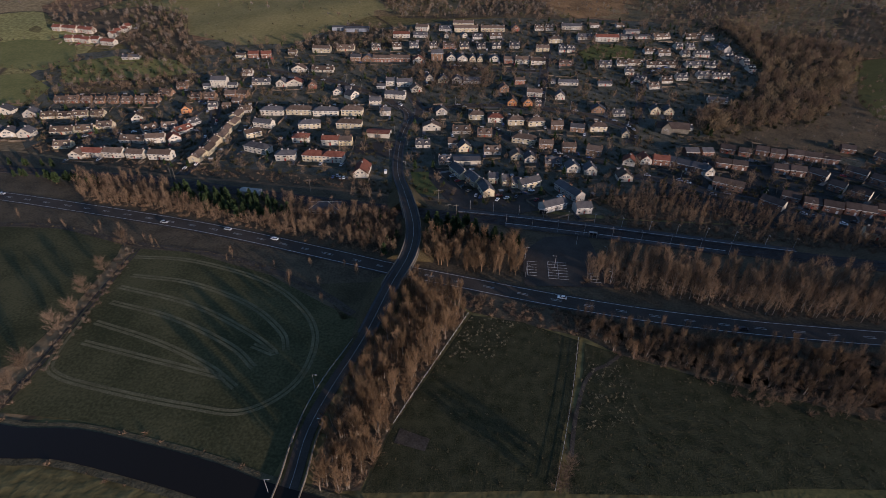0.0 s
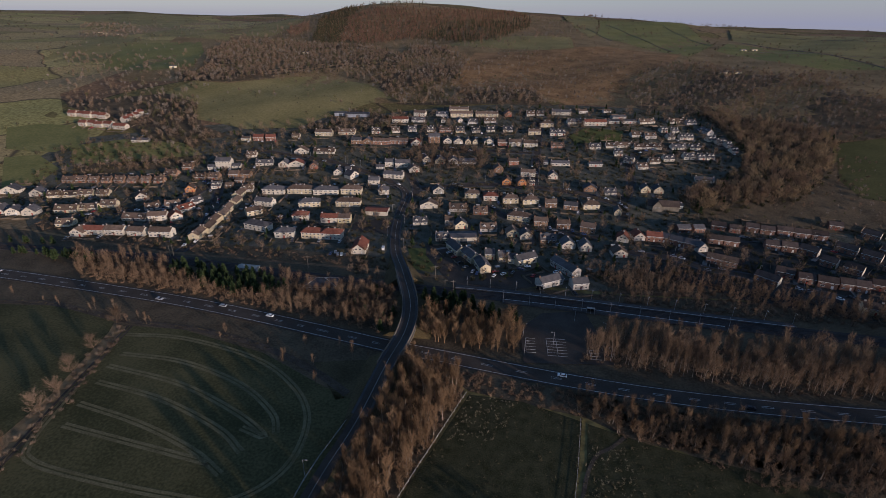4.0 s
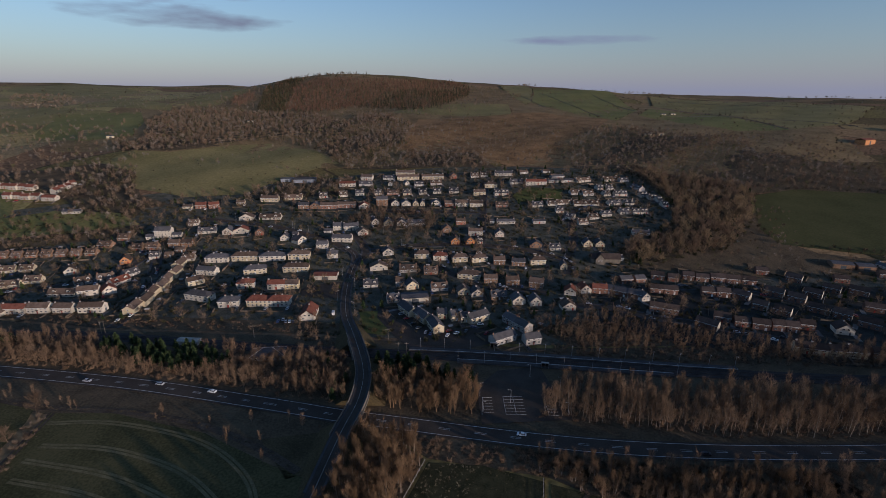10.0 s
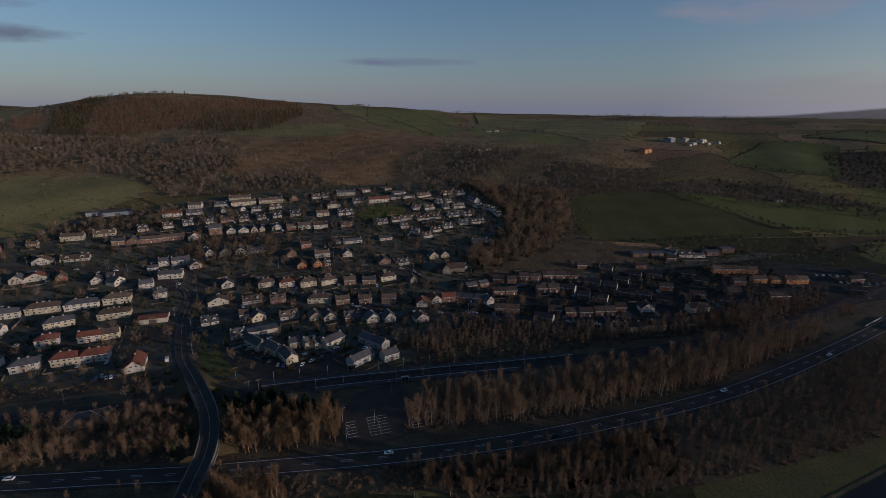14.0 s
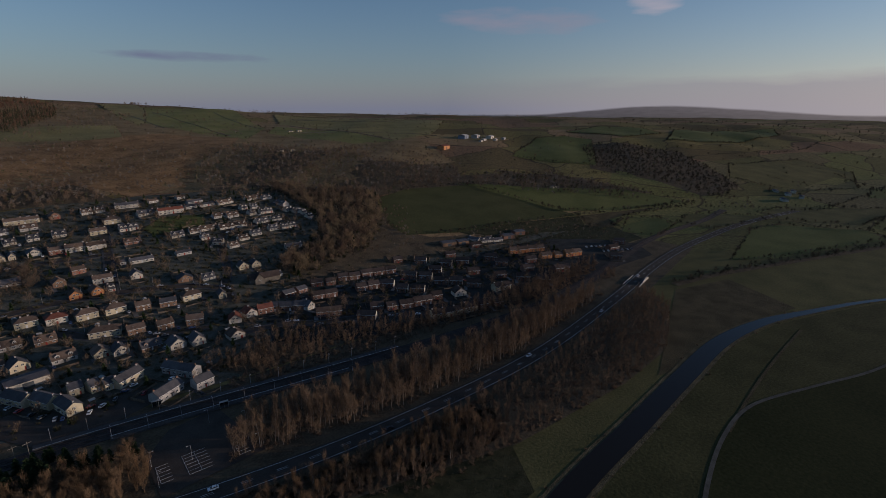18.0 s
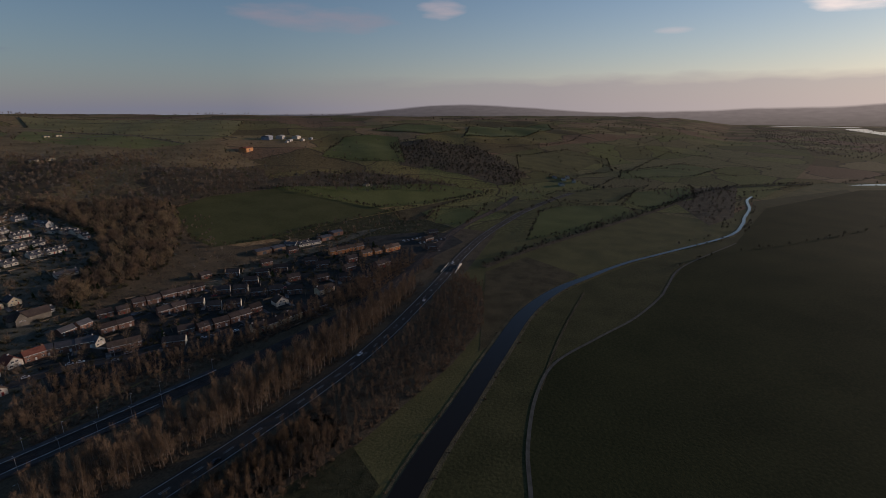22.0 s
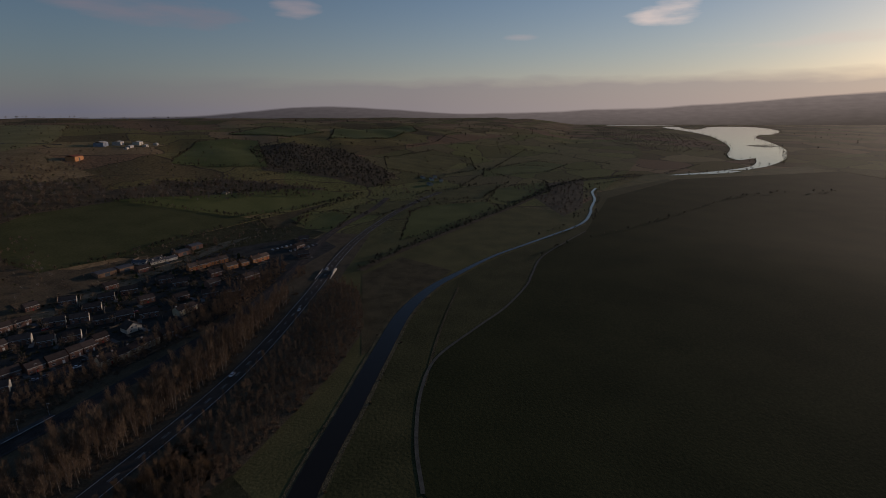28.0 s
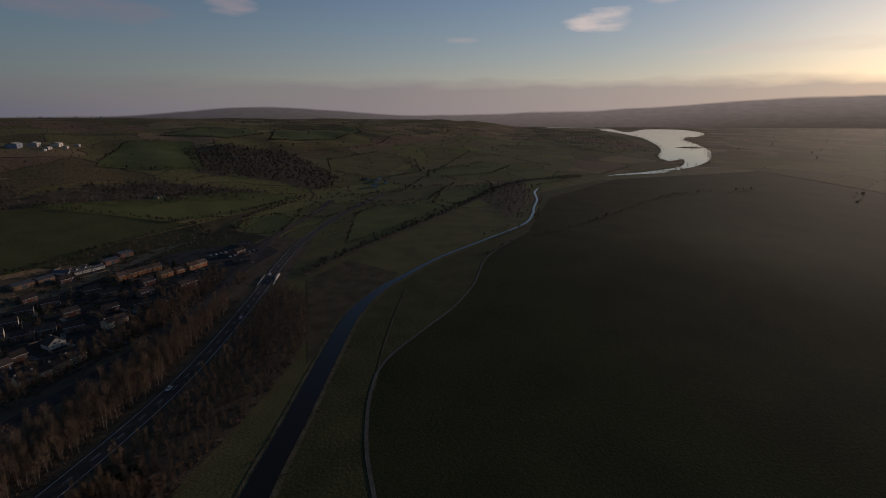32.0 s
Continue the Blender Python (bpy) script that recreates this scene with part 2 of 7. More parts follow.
BROWNTILE = mixed("brown_tile", (0.085, 0.060, 0.045), (0.155, 0.115, 0.090), 3, 0.3, rough=0.85, vary=0.3, bump=0.03)
REDTILE = mixed("red_tile", (0.13, 0.05, 0.035), (0.22, 0.09, 0.062), 3, 0.3, rough=0.85, vary=0.2, bump=0.03)
FRAME = mixed("white_frame", (0.48, 0.48, 0.47), (0.62, 0.62, 0.61), 2, 0.2, rough=0.5)
DOORDARK = mixed("dark_door", (0.05, 0.06, 0.07), (0.09, 0.10, 0.11), 1, 0.1, rough=0.5)
DOORRED = mixed("red_door", (0.22, 0.04, 0.03), (0.30, 0.06, 0.05), 1, 0.1, rough=0.5)
GLASS, gn, gl, gb = material("window_glass", 0.08, 0.0, 0.6)
gb.inputs["Base Color"].default_value = (0.02, 0.024, 0.03, 1)
BARK = mixed("brown_twigs", (0.108, 0.071, 0.041), (0.215, 0.142, 0.084), 9, 0.9, vary=0.35, island=False)
WOODBARK = mixed("wood_twigs", (0.12, 0.080, 0.050), (0.22, 0.152, 0.098), 16, 2.0)
FARBARK = mixed("far_twigs", (0.105, 0.079, 0.056), (0.20, 0.150, 0.106), 30, 3.0)
GREYTWIG = mixed("grey_crowns", (0.125, 0.104, 0.084), (0.235, 0.196, 0.158), 30, 3.0)
RUSSET = mixed("russet_crowns", (0.115, 0.080, 0.054), (0.205, 0.142, 0.096), 30, 3.0)
IVY = mixed("ivy_crowns", (0.062, 0.060, 0.030), (0.125, 0.112, 0.058), 30, 3.0)
FAR_MATS = [FARBARK, GREYTWIG, RUSSET, IVY]
GOLDTWIG = mixed("golden_crowns", (0.135, 0.100, 0.060), (0.255, 0.186, 0.112), 14, 1.5)
# darker twigs: the shade of back-lit valley trees is put into their colour
SHADEDTWIG = mixed("shaded_twigs", (0.044, 0.036, 0.024), (0.088, 0.070, 0.046), 30, 3.0)
SHADED_MATS = [SHADEDTWIG, FARBARK, SHADEDTWIG, IVY]
FARPINE = mixed("far_needles", (0.034, 0.036, 0.020), (0.085, 0.076, 0.042), 30, 3.0)
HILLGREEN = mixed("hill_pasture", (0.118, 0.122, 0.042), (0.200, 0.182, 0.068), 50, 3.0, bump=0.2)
GREYBARK = mixed("grey_twigs", (0.085, 0.061, 0.042), (0.17, 0.124, 0.086), 16, 2.0, vary=0.25)
BIRCH = mixed("pale_trunk", (0.16, 0.13, 0.10), (0.30, 0.255, 0.205), 1.5, 0.3)
PINE = mixed("pine_needles", (0.018, 0.032, 0.014), (0.050, 0.068, 0.028), 5, 0.6, vary=0.2)
REEDTUFT = mixed("pale_tufts", (0.10, 0.085, 0.05), (0.26, 0.22, 0.14), 4, 0.6)
SHRUB = mixed("garden_shrubs", (0.035, 0.038, 0.018), (0.100, 0.082, 0.046), 6, 1.0)
RUSTWOOD = mixed("larch_twigs", (0.105, 0.062, 0.043), (0.185, 0.106, 0.070), 30, 4.0)
WOODFLOOR = mixed("wood_floor", (0.054, 0.042, 0.027), (0.128, 0.098, 0.061), 12, 1.2, bump=0.5)
TYRE = mixed("tyre", (0.015, 0.015, 0.016), (0.03, 0.03, 0.03), 1, 0.1)


def farmland(name, shades, hedge_tone):
    """Hedged fields in greens and browns, each field its own shade, with dark hedges on their bounds."""
    m, n, l, b = material(name, 0.95, 0.0, 0.03)
    geo = n.new("ShaderNodeNewGeometry")
    warp = n.new("ShaderNodeTexNoise")
    warp.inputs["Scale"].default_value = 0.006
    l.new(geo.outputs["Position"], warp.inputs["Vector"])
    off = n.new("ShaderNodeVectorMath")
    off.operation = "MULTIPLY_ADD"
    off.inputs[1].default_value = (160, 160, 0)
    l.new(warp.outputs["Color"], off.inputs[0])
    l.new(geo.outputs["Position"], off.inputs[2])
    flat = n.new("ShaderNodeVectorMath")
    flat.operation = "MULTIPLY"
    flat.inputs[1].default_value = (0.72, 1.25, 0)
    l.new(off.outputs[0], flat.inputs[0])
    cell = n.new("ShaderNodeTexVoronoi")
    edge = n.new("ShaderNodeTexVoronoi")
    edge.feature = "DISTANCE_TO_EDGE"
    for v in (cell, edge):
        v.voronoi_dimensions = "2D"
        v.inputs["Scale"].default_value = 1 / 150
        l.new(flat.outputs[0], v.inputs["Vector"])
    sep = n.new("ShaderNodeSeparateColor")
    l.new(cell.outputs["Color"], sep.inputs[0])
    ramp = n.new("ShaderNodeValToRGB")
    ramp.color_ramp.interpolation = "CONSTANT"
    for k, (p, c) in enumerate(shades):
        e = ramp.color_ramp.elements[0] if k == 0 else ramp.color_ramp.elements[-1] if k == 1 else ramp.color_ramp.elements.new(p)
        e.position, e.color = p, (*c, 1)
    l.new(sep.outputs[0], ramp.inputs["Fac"])
    fine = n.new("ShaderNodeTexNoise")
    fine.inputs["Scale"].default_value, fine.inputs["Detail"].default_value = 0.25, 8
    l.new(geo.outputs["Position"], fine.inputs["Vector"])
    span = n.new("ShaderNodeMapRange")
    span.inputs["From Min"].default_value, span.inputs["From Max"].default_value = 0.3, 0.7
    span.inputs["To Min"].default_value, span.inputs["To Max"].default_value = 0.6, 1.4
    l.new(fine.outputs["Fac"], span.inputs["Value"])
    hsv = n.new("ShaderNodeHueSaturation")
    l.new(ramp.outputs[0], hsv.inputs["Color"])
    l.new(span.outputs[0], hsv.inputs["Value"])
    hedge = n.new("ShaderNodeMapRange")
    hedge.inputs["From Min"].default_value, hedge.inputs["From Max"].default_value = 0.004, 0.022
    l.new(edge.outputs["Distance"], hedge.inputs["Value"])
    mix = n.new("ShaderNodeMix")
    mix.data_type = "RGBA"
    mix.inputs["A"].default_value = (*hedge_tone, 1)
    l.new(hedge.outputs[0], mix.inputs["Factor"])
    l.new(hsv.outputs[0], mix.inputs["B"])
    l.new(mix.outputs["Result"], b.inputs["Base Color"])
    bp = n.new("ShaderNodeBump")
    bp.inputs["Strength"].default_value, bp.inputs["Distance"].default_value = 0.8, 0.8
    l.new(fine.outputs["Fac"], bp.inputs["Height"])
    l.new(bp.outputs["Normal"], b.inputs["Normal"])
    return m


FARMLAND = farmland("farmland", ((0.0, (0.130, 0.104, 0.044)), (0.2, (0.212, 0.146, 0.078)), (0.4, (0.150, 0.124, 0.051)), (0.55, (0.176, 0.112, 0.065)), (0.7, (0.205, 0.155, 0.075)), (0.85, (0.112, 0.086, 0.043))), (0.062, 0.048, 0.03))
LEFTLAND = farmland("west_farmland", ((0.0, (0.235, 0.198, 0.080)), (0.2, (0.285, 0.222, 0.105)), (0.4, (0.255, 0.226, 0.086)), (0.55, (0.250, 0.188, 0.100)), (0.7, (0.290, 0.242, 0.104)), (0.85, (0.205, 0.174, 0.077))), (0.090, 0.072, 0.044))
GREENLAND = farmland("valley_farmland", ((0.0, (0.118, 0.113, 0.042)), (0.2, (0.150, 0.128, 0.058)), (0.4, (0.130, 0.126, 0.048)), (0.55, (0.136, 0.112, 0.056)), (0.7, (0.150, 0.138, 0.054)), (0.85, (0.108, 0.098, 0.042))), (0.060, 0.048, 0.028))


def water(name, rough, scale, height):
    m, n, l, b = material(name, rough, 0.0, 0.22)
    b.inputs["IOR"].default_value = 1.33
    b.inputs["Base Color"].default_value = (0.018, 0.015, 0.012, 1)
    geo = n.new("ShaderNodeNewGeometry")
    t = n.new("ShaderNodeTexNoise")
    t.inputs["Scale"].default_value, t.inputs["Detail"].default_value = scale, 3
    l.new(geo.outputs["Position"], t.inputs["Vector"])
    bp = n.new("ShaderNodeBump")
    bp.inputs["Strength"].default_value, bp.inputs["Distance"].default_value = 0.3, height
    l.new(t.outputs["Fac"], bp.inputs["Height"])
    l.new(bp.outputs["Normal"], b.inputs["Normal"])
    return m


WATER, LOCHWATER = water("river_water", 0.04, 0.6, 0.015), water("loch_water", 0.1, 0.05, 0.15)



# ---- helpers for shapes ----
def obj(name, bm, mats, parent=None, label="", smooth=False):
    me = bpy.data.meshes.new(name)
    bm.to_mesh(me)
    bm.free()
    for m in mats if isinstance(mats, (list, tuple)) else [mats]:
        me.materials.append(m)
    if smooth:
        me.shade_smooth()
    ob = new(name, me)
    ob.parent = parent
    if label:
        ob["label"] = label
    return ob


def part(name, bm, mats, parent, label=""):
    return obj(name, bm, mats, parent, label)


def box(bm, x0, x1, y0, y1, z0, z1, mat=0):
    v = [bm.verts.new(p) for p in ((x0, y0, z0), (x1, y0, z0), (x1, y1, z0), (x0, y1, z0), (x0, y0, z1), (x1, y0, z1), (x1, y1, z1), (x0, y1, z1))]
    for f in ((3, 2, 1, 0), (4, 5, 6, 7), (0, 1, 5, 4), (1, 2, 6, 5), (2, 3, 7, 6), (3, 0, 4, 7)):
        bm.faces.new([v[i] for i in f]).material_index = mat
    return v


# ---- the lie of the land ----
def smooth(a, b, x):
    t = np.clip((x - a) / (b - a), 0, 1)
    return t * t * (3 - 2 * t)


def foot(x):
    return 380-0.00009*np.clip(x-300,0,2000)**2

def land(x,y):
    x=np.asarray(x,float);y=np.asarray(y,float)
    u=np.maximum(y-foot(x),0)
    z=125*(1-np.exp(-(u/560)**1.15))
    z=z*(0.85+0.15*smooth(3600,600,x))
    z=z+78*np.exp(-((x+370)/430)**2-((y-2050)/560)**2)
    z=z+22*np.exp(-((x-180)/420)**2-((y-2150)/500)**2)
    z=z+18*np.exp(-((x-420)/420)**2-((y-2000)/430)**2)-34*smooth(1500,4500,x)*smooth(0,1500,y)
    z=z+52*np.exp(-((x+2500)/900)**2-((y-2900)/900)**2)
    z=z+30*np.exp(-((x+1200)/500)**2-((y-3000)/600)**2)
    v=np.maximum(-0.42*x-y-250,0)
    z=z+30*(1-np.exp(-(v/2600)**2))
    w=smooth(0,500,u)+0.25*smooth(100,900,v)
    z=z+w*(5*np.sin(x/137+1)*np.sin(y/163)+(1-0.6*smooth(700,1000,y))*(4*np.sin(x/71+y/93)+2.0*np.sin(x/37-y/41)))
    z=z+5*np.exp(-((x-520)/170)**2-((y+210)/160)**2)
    return z


def z_at(x, y):
    return float(land(x, y))


# ---- ground ----
def axis_values(lo, hi, fine_lo, fine_hi, step):
    mid = list(np.arange(fine_lo, fine_hi + 0.1, step))
    ends = []
    for start, stop, sign in ((fine_lo, lo, -1), (fine_hi, hi, 1)):
        v, s, run = start, step, []
        while (v - stop) * sign < 0:
            s *= 1.07
            v += sign * s
            run.append(v)
        ends.append(run)
    return np.array(ends[0][::-1] + mid + ends[1])


def sheet(name, verts, faces, mats, smooth_it=False, mat_of=None):
    """A mesh from arrays: verts (n, 3), faces (m, 3 or 4)."""
    me = bpy.data.meshes.new(name)
    verts, faces = np.asarray(verts, np.float32), np.asarray(faces, np.int32)
    k = faces.shape[1]
    me.vertices.add(len(verts))
    me.vertices.foreach_set("co", verts.ravel())
    me.loops.add(faces.size)
    me.loops.foreach_set("vertex_index", faces.ravel())
    me.polygons.add(len(faces))
    me.polygons.foreach_set("loop_start", np.arange(0, faces.size, k, dtype=np.int32))
    me.polygons.foreach_set("loop_total", np.full(len(faces), k, np.int32))
    for m in mats if isinstance(mats, (list, tuple)) else [mats]:
        me.materials.append(m)
    if mat_of is not None:
        me.polygons.foreach_set("material_index", np.asarray(mat_of, np.int32))
    me.update(calc_edges=True)
    me.validate()
    if smooth_it:
        me.shade_smooth()
    return new(name, me)


gx, gy = axis_values(-4300, 4950, -800, 1500, 9), axis_values(-3600, 4900, -60, 1600, 9)
X, Y = np.meshgrid(gx, gy)
idx = np.arange(X.size).reshape(X.shape)
ground = sheet("ground", np.c_[X.ravel(), Y.ravel(), land(X, Y).ravel()],
               np.stack([idx[:-1, :-1], idx[:-1, 1:], idx[1:, 1:], idx[1:, :-1]], -1).reshape(-1, 4), FARMLAND, True)
tagged(ground, "winter farmland of a wide valley, hedged fields and rough grass", "ground", kind="structure")


def lift_at(x, y, base):
    d = math.hypot(x, y)
    return base + max(d - 250, 0) * 0.0003 + max(d - 1100, 0) * 0.002


def field(name, label, pts, mat, lift=0.12, kind="structure", category="field"):
    """A flat-lying piece of land, draped over the ground."""
    bm = bmesh.new()
    bm.faces.new([bm.verts.new((x, y, 0)) for x, y in pts])
    xs, ys = [p[0] for p in pts], [p[1] for p in pts]
    step = max(8.0, max(max(xs) - min(xs), max(ys) - min(ys)) / 60)
    for k, lo, hi in ((0, min(xs), max(xs)), (1, min(ys), max(ys))):
        v = lo + step
        while v < hi - 0.5:
            co = [0.0, 0.0, 0.0]
            co[k] = v
            bmesh.ops.bisect_plane(bm, geom=bm.verts[:] + bm.edges[:] + bm.faces[:], plane_co=co, plane_no=(1 - k, k, 0))
            v += step
    for v in bm.verts:
        v.co.z = z_at(v.co.x, v.co.y) + lift_at(v.co.x, v.co.y, lift)
    bmesh.ops.recalc_face_normals(bm, faces=bm.faces)
    if sum(f.normal.z for f in bm.faces) < 0:
        bmesh.ops.reverse_faces(bm, faces=bm.faces)
    return tagged(obj(name, bm, mat, smooth=True), label, category, kind=kind)


def bend(pts, step=6.0):
    """The points of a smooth line through pts, about step metres apart."""
    P = [Vector((*p, 0)) if len(p) == 2 else Vector(p) for p in pts]
    P = [P[0] * 2 - P[1]] + P + [P[-1] * 2 - P[-2]]
    out = []
    for a, b, c, d in zip(P, P[1:], P[2:], P[3:]):
        n = max(1, round((c - b).length / step))
        for i in range(n):
            t = i / n
            out.append(0.5 * (2 * b + (c - a) * t + (2 * a - 5 * b + 4 * c - d) * t * t + (3 * b - a - 3 * c + d) * t ** 3))
    return out + [P[-2]]


def strip(bm, line, left, right, height, mat=0, thick=0.0):
    """A band between two offsets from a line; height(p): its z. thick: a slab of that depth."""
    rows = []
    for i, p in enumerate(line):
        d = (line[min(i + 1, len(line) - 1)] - line[max(i - 1, 0)]).to_2d().normalized()
        n = Vector((-d.y, d.x))
        row = []
        for o in (left, right):
            o = o(p) if callable(o) else o
            q = p.to_2d() + n * o
            row.append(bm.verts.new((q.x, q.y, height(p, q))))
        if thick:
            row += [bm.verts.new(v.co - Vector((0, 0, thick))) for v in row[::-1]]
        rows.append(row)
    for a, b in zip(rows, rows[1:]):
        if thick:
            for k in range(4):
                bm.faces.new((a[k], a[(k + 1) % 4], b[(k + 1) % 4], b[k])).material_index = mat
        else:
            bm.faces.new((a[0], a[1], b[1], b[0])).material_index = mat
    if thick:
        bm.faces.new(rows[0]).material_index = mat
        bm.faces.new(rows[-1][::-1]).material_index = mat


def draped(base):
    return lambda p, q: z_at(q.x, q.y) + lift_at(q.x, q.y, base)


def road(name, label, pts, width, mat=None, base=0.22, kerb=True, category="road"):
    line = bend(pts)
    bm = bmesh.new()
    strip(bm, line, width / 2, -width / 2, draped(base))
    ob = tagged(obj(name, bm, mat or ASPHALT, smooth=True), label, category, kind="structure")
    if kerb:
        for s in (1, -1):
            bm = bmesh.new()
            o = s * width / 2
            strip(bm, line, max(o, o + s * 1.6), min(o, o + s * 1.6), draped(base + 0.12), thick=0.25)
            part("pavement", bm, PAVING, ob, "grey concrete pavement with a raised kerb")
    return ob


# broad land cover
field("village_ground", "gardens, lawns and yards between the houses", [(-480, 430), (-360, 322), (-230, 296), (-100, 290), (60, 276), (250, 282), (470, 300), (520, 380), (420, 410), (300, 405), (250, 560), (265, 690), (100, 700), (-100, 660), (-270, 590), (-480, 520)], GARDEN, 0.05, category="gardens")
field("corridor", "rough brown grass along railway and bypass", [(-520, 248), (-330, 240), (-166, 219), (-50, 192), (84, 168), (270, 172), (440, 212), (560, 240), (560, 300), (430, 290), (250, 278), (60, 272), (-100, 286), (-230, 292), (-360, 316), (-520, 318)], WOODFLOOR, 0.04, category="grass")
field("moor", "tawny moorland grass on the hillside", [(-600, 760), (-200, 680), (100, 712), (330, 660), (620, 720), (760, 1100), (520, 1500), (100, 1800), (-700, 1900), (-760, 1200)], MOOR, 0.1, category="moor")
field("valley_farmland", "hedged green fields on the valley floor", [(450, 232), (560, 300), (640, 420), (900, 560), (1500, 480), (2600, 180), (2600, -260), (1800, -220), (1300, -130), (1000, -60), (880, -20), (700, 40)], GREENLAND, 0.01)
field("valley_meadow", "olive grassland on the valley floor", [(60, 40), (60, 172), (270, 172), (440, 212), (560, 236), (620, 150), (700, 30), (900, -40), (1250, -160), (1500, -600), (700, -300), (100, -100)], MEADOW, 0.03)
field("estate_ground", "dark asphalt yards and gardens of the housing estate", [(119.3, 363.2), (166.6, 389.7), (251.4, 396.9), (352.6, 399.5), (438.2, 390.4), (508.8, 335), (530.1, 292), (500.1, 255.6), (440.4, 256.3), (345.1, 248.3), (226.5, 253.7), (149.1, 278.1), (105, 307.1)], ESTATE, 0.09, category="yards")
field("scrub_strip", "rough ground beside the railway cutting", [(156.1, 409.4), (235.8, 431.9), (312.3, 477), (342.2, 437.1), (403.9, 421.4), (368.3, 378.5), (291, 391.8), (151.1, 394.1)], WOODFLOOR, 0.1)
field("river_flats", "rough pasture between river and flood bank", [(60, 60), (70, 76), (207, 98), (337, 112), (395, 106), (443, 92), (505, 69), (568, 36), (677, -19), (800, -37), (960, -45), (1180, -200), (700, -300), (300, -100), (100, -50)], PASTURE, 0.06)
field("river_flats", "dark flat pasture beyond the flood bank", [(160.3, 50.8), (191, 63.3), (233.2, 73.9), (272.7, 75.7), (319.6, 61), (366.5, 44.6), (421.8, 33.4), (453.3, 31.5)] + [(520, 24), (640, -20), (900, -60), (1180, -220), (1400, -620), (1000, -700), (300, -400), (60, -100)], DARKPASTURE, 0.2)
field("river_flats", "dark green meadow between wood and river", [(60, 128), (150, 128), (300, 134), (420, 170), (560, 190), (800, 130), (760, 10), (600, 45), (450, 110), (330, 132), (200, 118), (120, 108)], MEADOW, 0.05)

# leaf litter and dead bracken under the woods
VALLEY_WOOD = [(-478, 804), (-583, 1005), (-602, 1149), (-506, 1190), (-418, 1144), (-276, 1100), (-194, 985), (-182, 1117), (-121, 1114), (-58, 982), (-56, 792), (-83, 750), (-67, 675), (-138, 682), (-156, 719), (-198, 775), (-284, 826), (-328, 797), (-401, 733), (-470, 731), (-519, 790)]
SLOPE_WOOD = [(173, 748), (203, 867), (291, 979), (350, 992), (370, 858), (498, 881), (456, 743), (522, 706), (587, 677), (511, 580), (449, 596), (378, 590), (310, 586), (263, 587), (256, 642), (230, 675), (180, 687)]
BACK_WOOD = [(-67, 675), (-78, 749), (-24, 756), (36, 774), (71, 687)]
FIELD_WOOD = [(-523, 660), (-465, 676), (-401, 644), (-357, 566), (-322, 514), (-336, 487), (-377, 506), (-439, 561), (-456, 617)]
def wood_floor(pts):
    field("wood_floor", "brown leaf litter and dead bracken under bare trees", pts, WOODFLOOR, 0.08, category="ground")


for pts in (VALLEY_WOOD, SLOPE_WOOD, BACK_WOOD, FIELD_WOOD):
    wood_floor(pts)
wood_floor([(251.3, 686.7), (368.4, 599.5), (318.4, 503.8), (261.4, 440.7), (170.7, 409.4), (158.3, 440.1), (232.7, 500.9), (258.9, 556.6)])
wood_floor([(-608.6, 665.2), (-396.1, 637.5), (-351.3, 564.9), (-296.4, 535.5), (-360.1, 523.1), (-403.2, 538.7), (-574.4, 625.4)])
wood_floor([(-431, 454.2), (-363.3, 470), (-312.1, 489.2), (-289.7, 470), (-362.5, 443.4), (-411.7, 431.1)])
wood_floor([(1095.8, 784.8), (1215.7, 726.3), (1249.3, 598.2), (1046.6, 375.6), (895.2, 347.9), (908.4, 476.5), (860.3, 587)])
wood_floor([(384, 625.2), (509.7, 630.5), (743.8, 593.4), (822.9, 429.9), (624.1, 496.8), (513, 581.5)])
wood_floor([(988.3, 117.7), (1142.4, -22.6), (802.1, -17.3), (727.1, 10.5), (861.7, 57.5)])
wood_floor([(654.6, 644.7), (784.2, 478.2), (753.2, 394.3), (664.5, 511.2), (609.5, 578.5)])
wood_floor([(-190.9, 651.5), (-114.4, 628.1), (-118, 573.2), (-167.8, 566.5), (-241.5, 556), (-225.6, 583.9)])
wood_floor([(-251, 243.3), (-140.4, 226.5), (-48.5, 207.1), (-54.1, 246.1), (-67.1, 277.6), (-142.8, 264.8), (-209.9, 288.6), (-290, 288.7)])
wood_floor([(43.3, 204.5), (85.9, 197.2), (133.6, 190.3), (219, 192.7), (361, 221.6), (309.4, 231.2), (199.5, 222.4), (118, 222), (64.1, 231.1)])
wood_floor([(-28.4, 194.3), (34.7, 182.7), (82.6, 174.2), (171.4, 170), (154.3, 139.7), (102.3, 147.2), (59.8, 154.8), (42.8, 165.3), (-6.8, 175.9)])
wood_floor([(25, 185.2), (67.5, 181.3), (122.6, 174.4), (198.4, 173.1), (272.8, 183.4), (397.7, 208.6), (372.2, 171), (298.9, 136), (240.7, 130.1), (155.3, 132.3), (101.3, 135.9)])
wood_floor([(-50.4, 82.8), (-51.9, 111.8), (-50.6, 133.4), (-48.2, 161.5), (-42, 197), (-33.3, 199.5), (-8.5, 175.7), (-23.5, 129.9), (-30.1, 111.6), (-35.1, 85.9)])
wood_floor([(78.5, 274.1), (148.2, 276.6), (226.5, 253.7), (316.9, 237.2), (406.4, 240.5), (426.8, 265.6), (301.4, 270.3), (223.1, 262), (157.8, 294), (98.6, 311.3), (58.5, 299.4)])

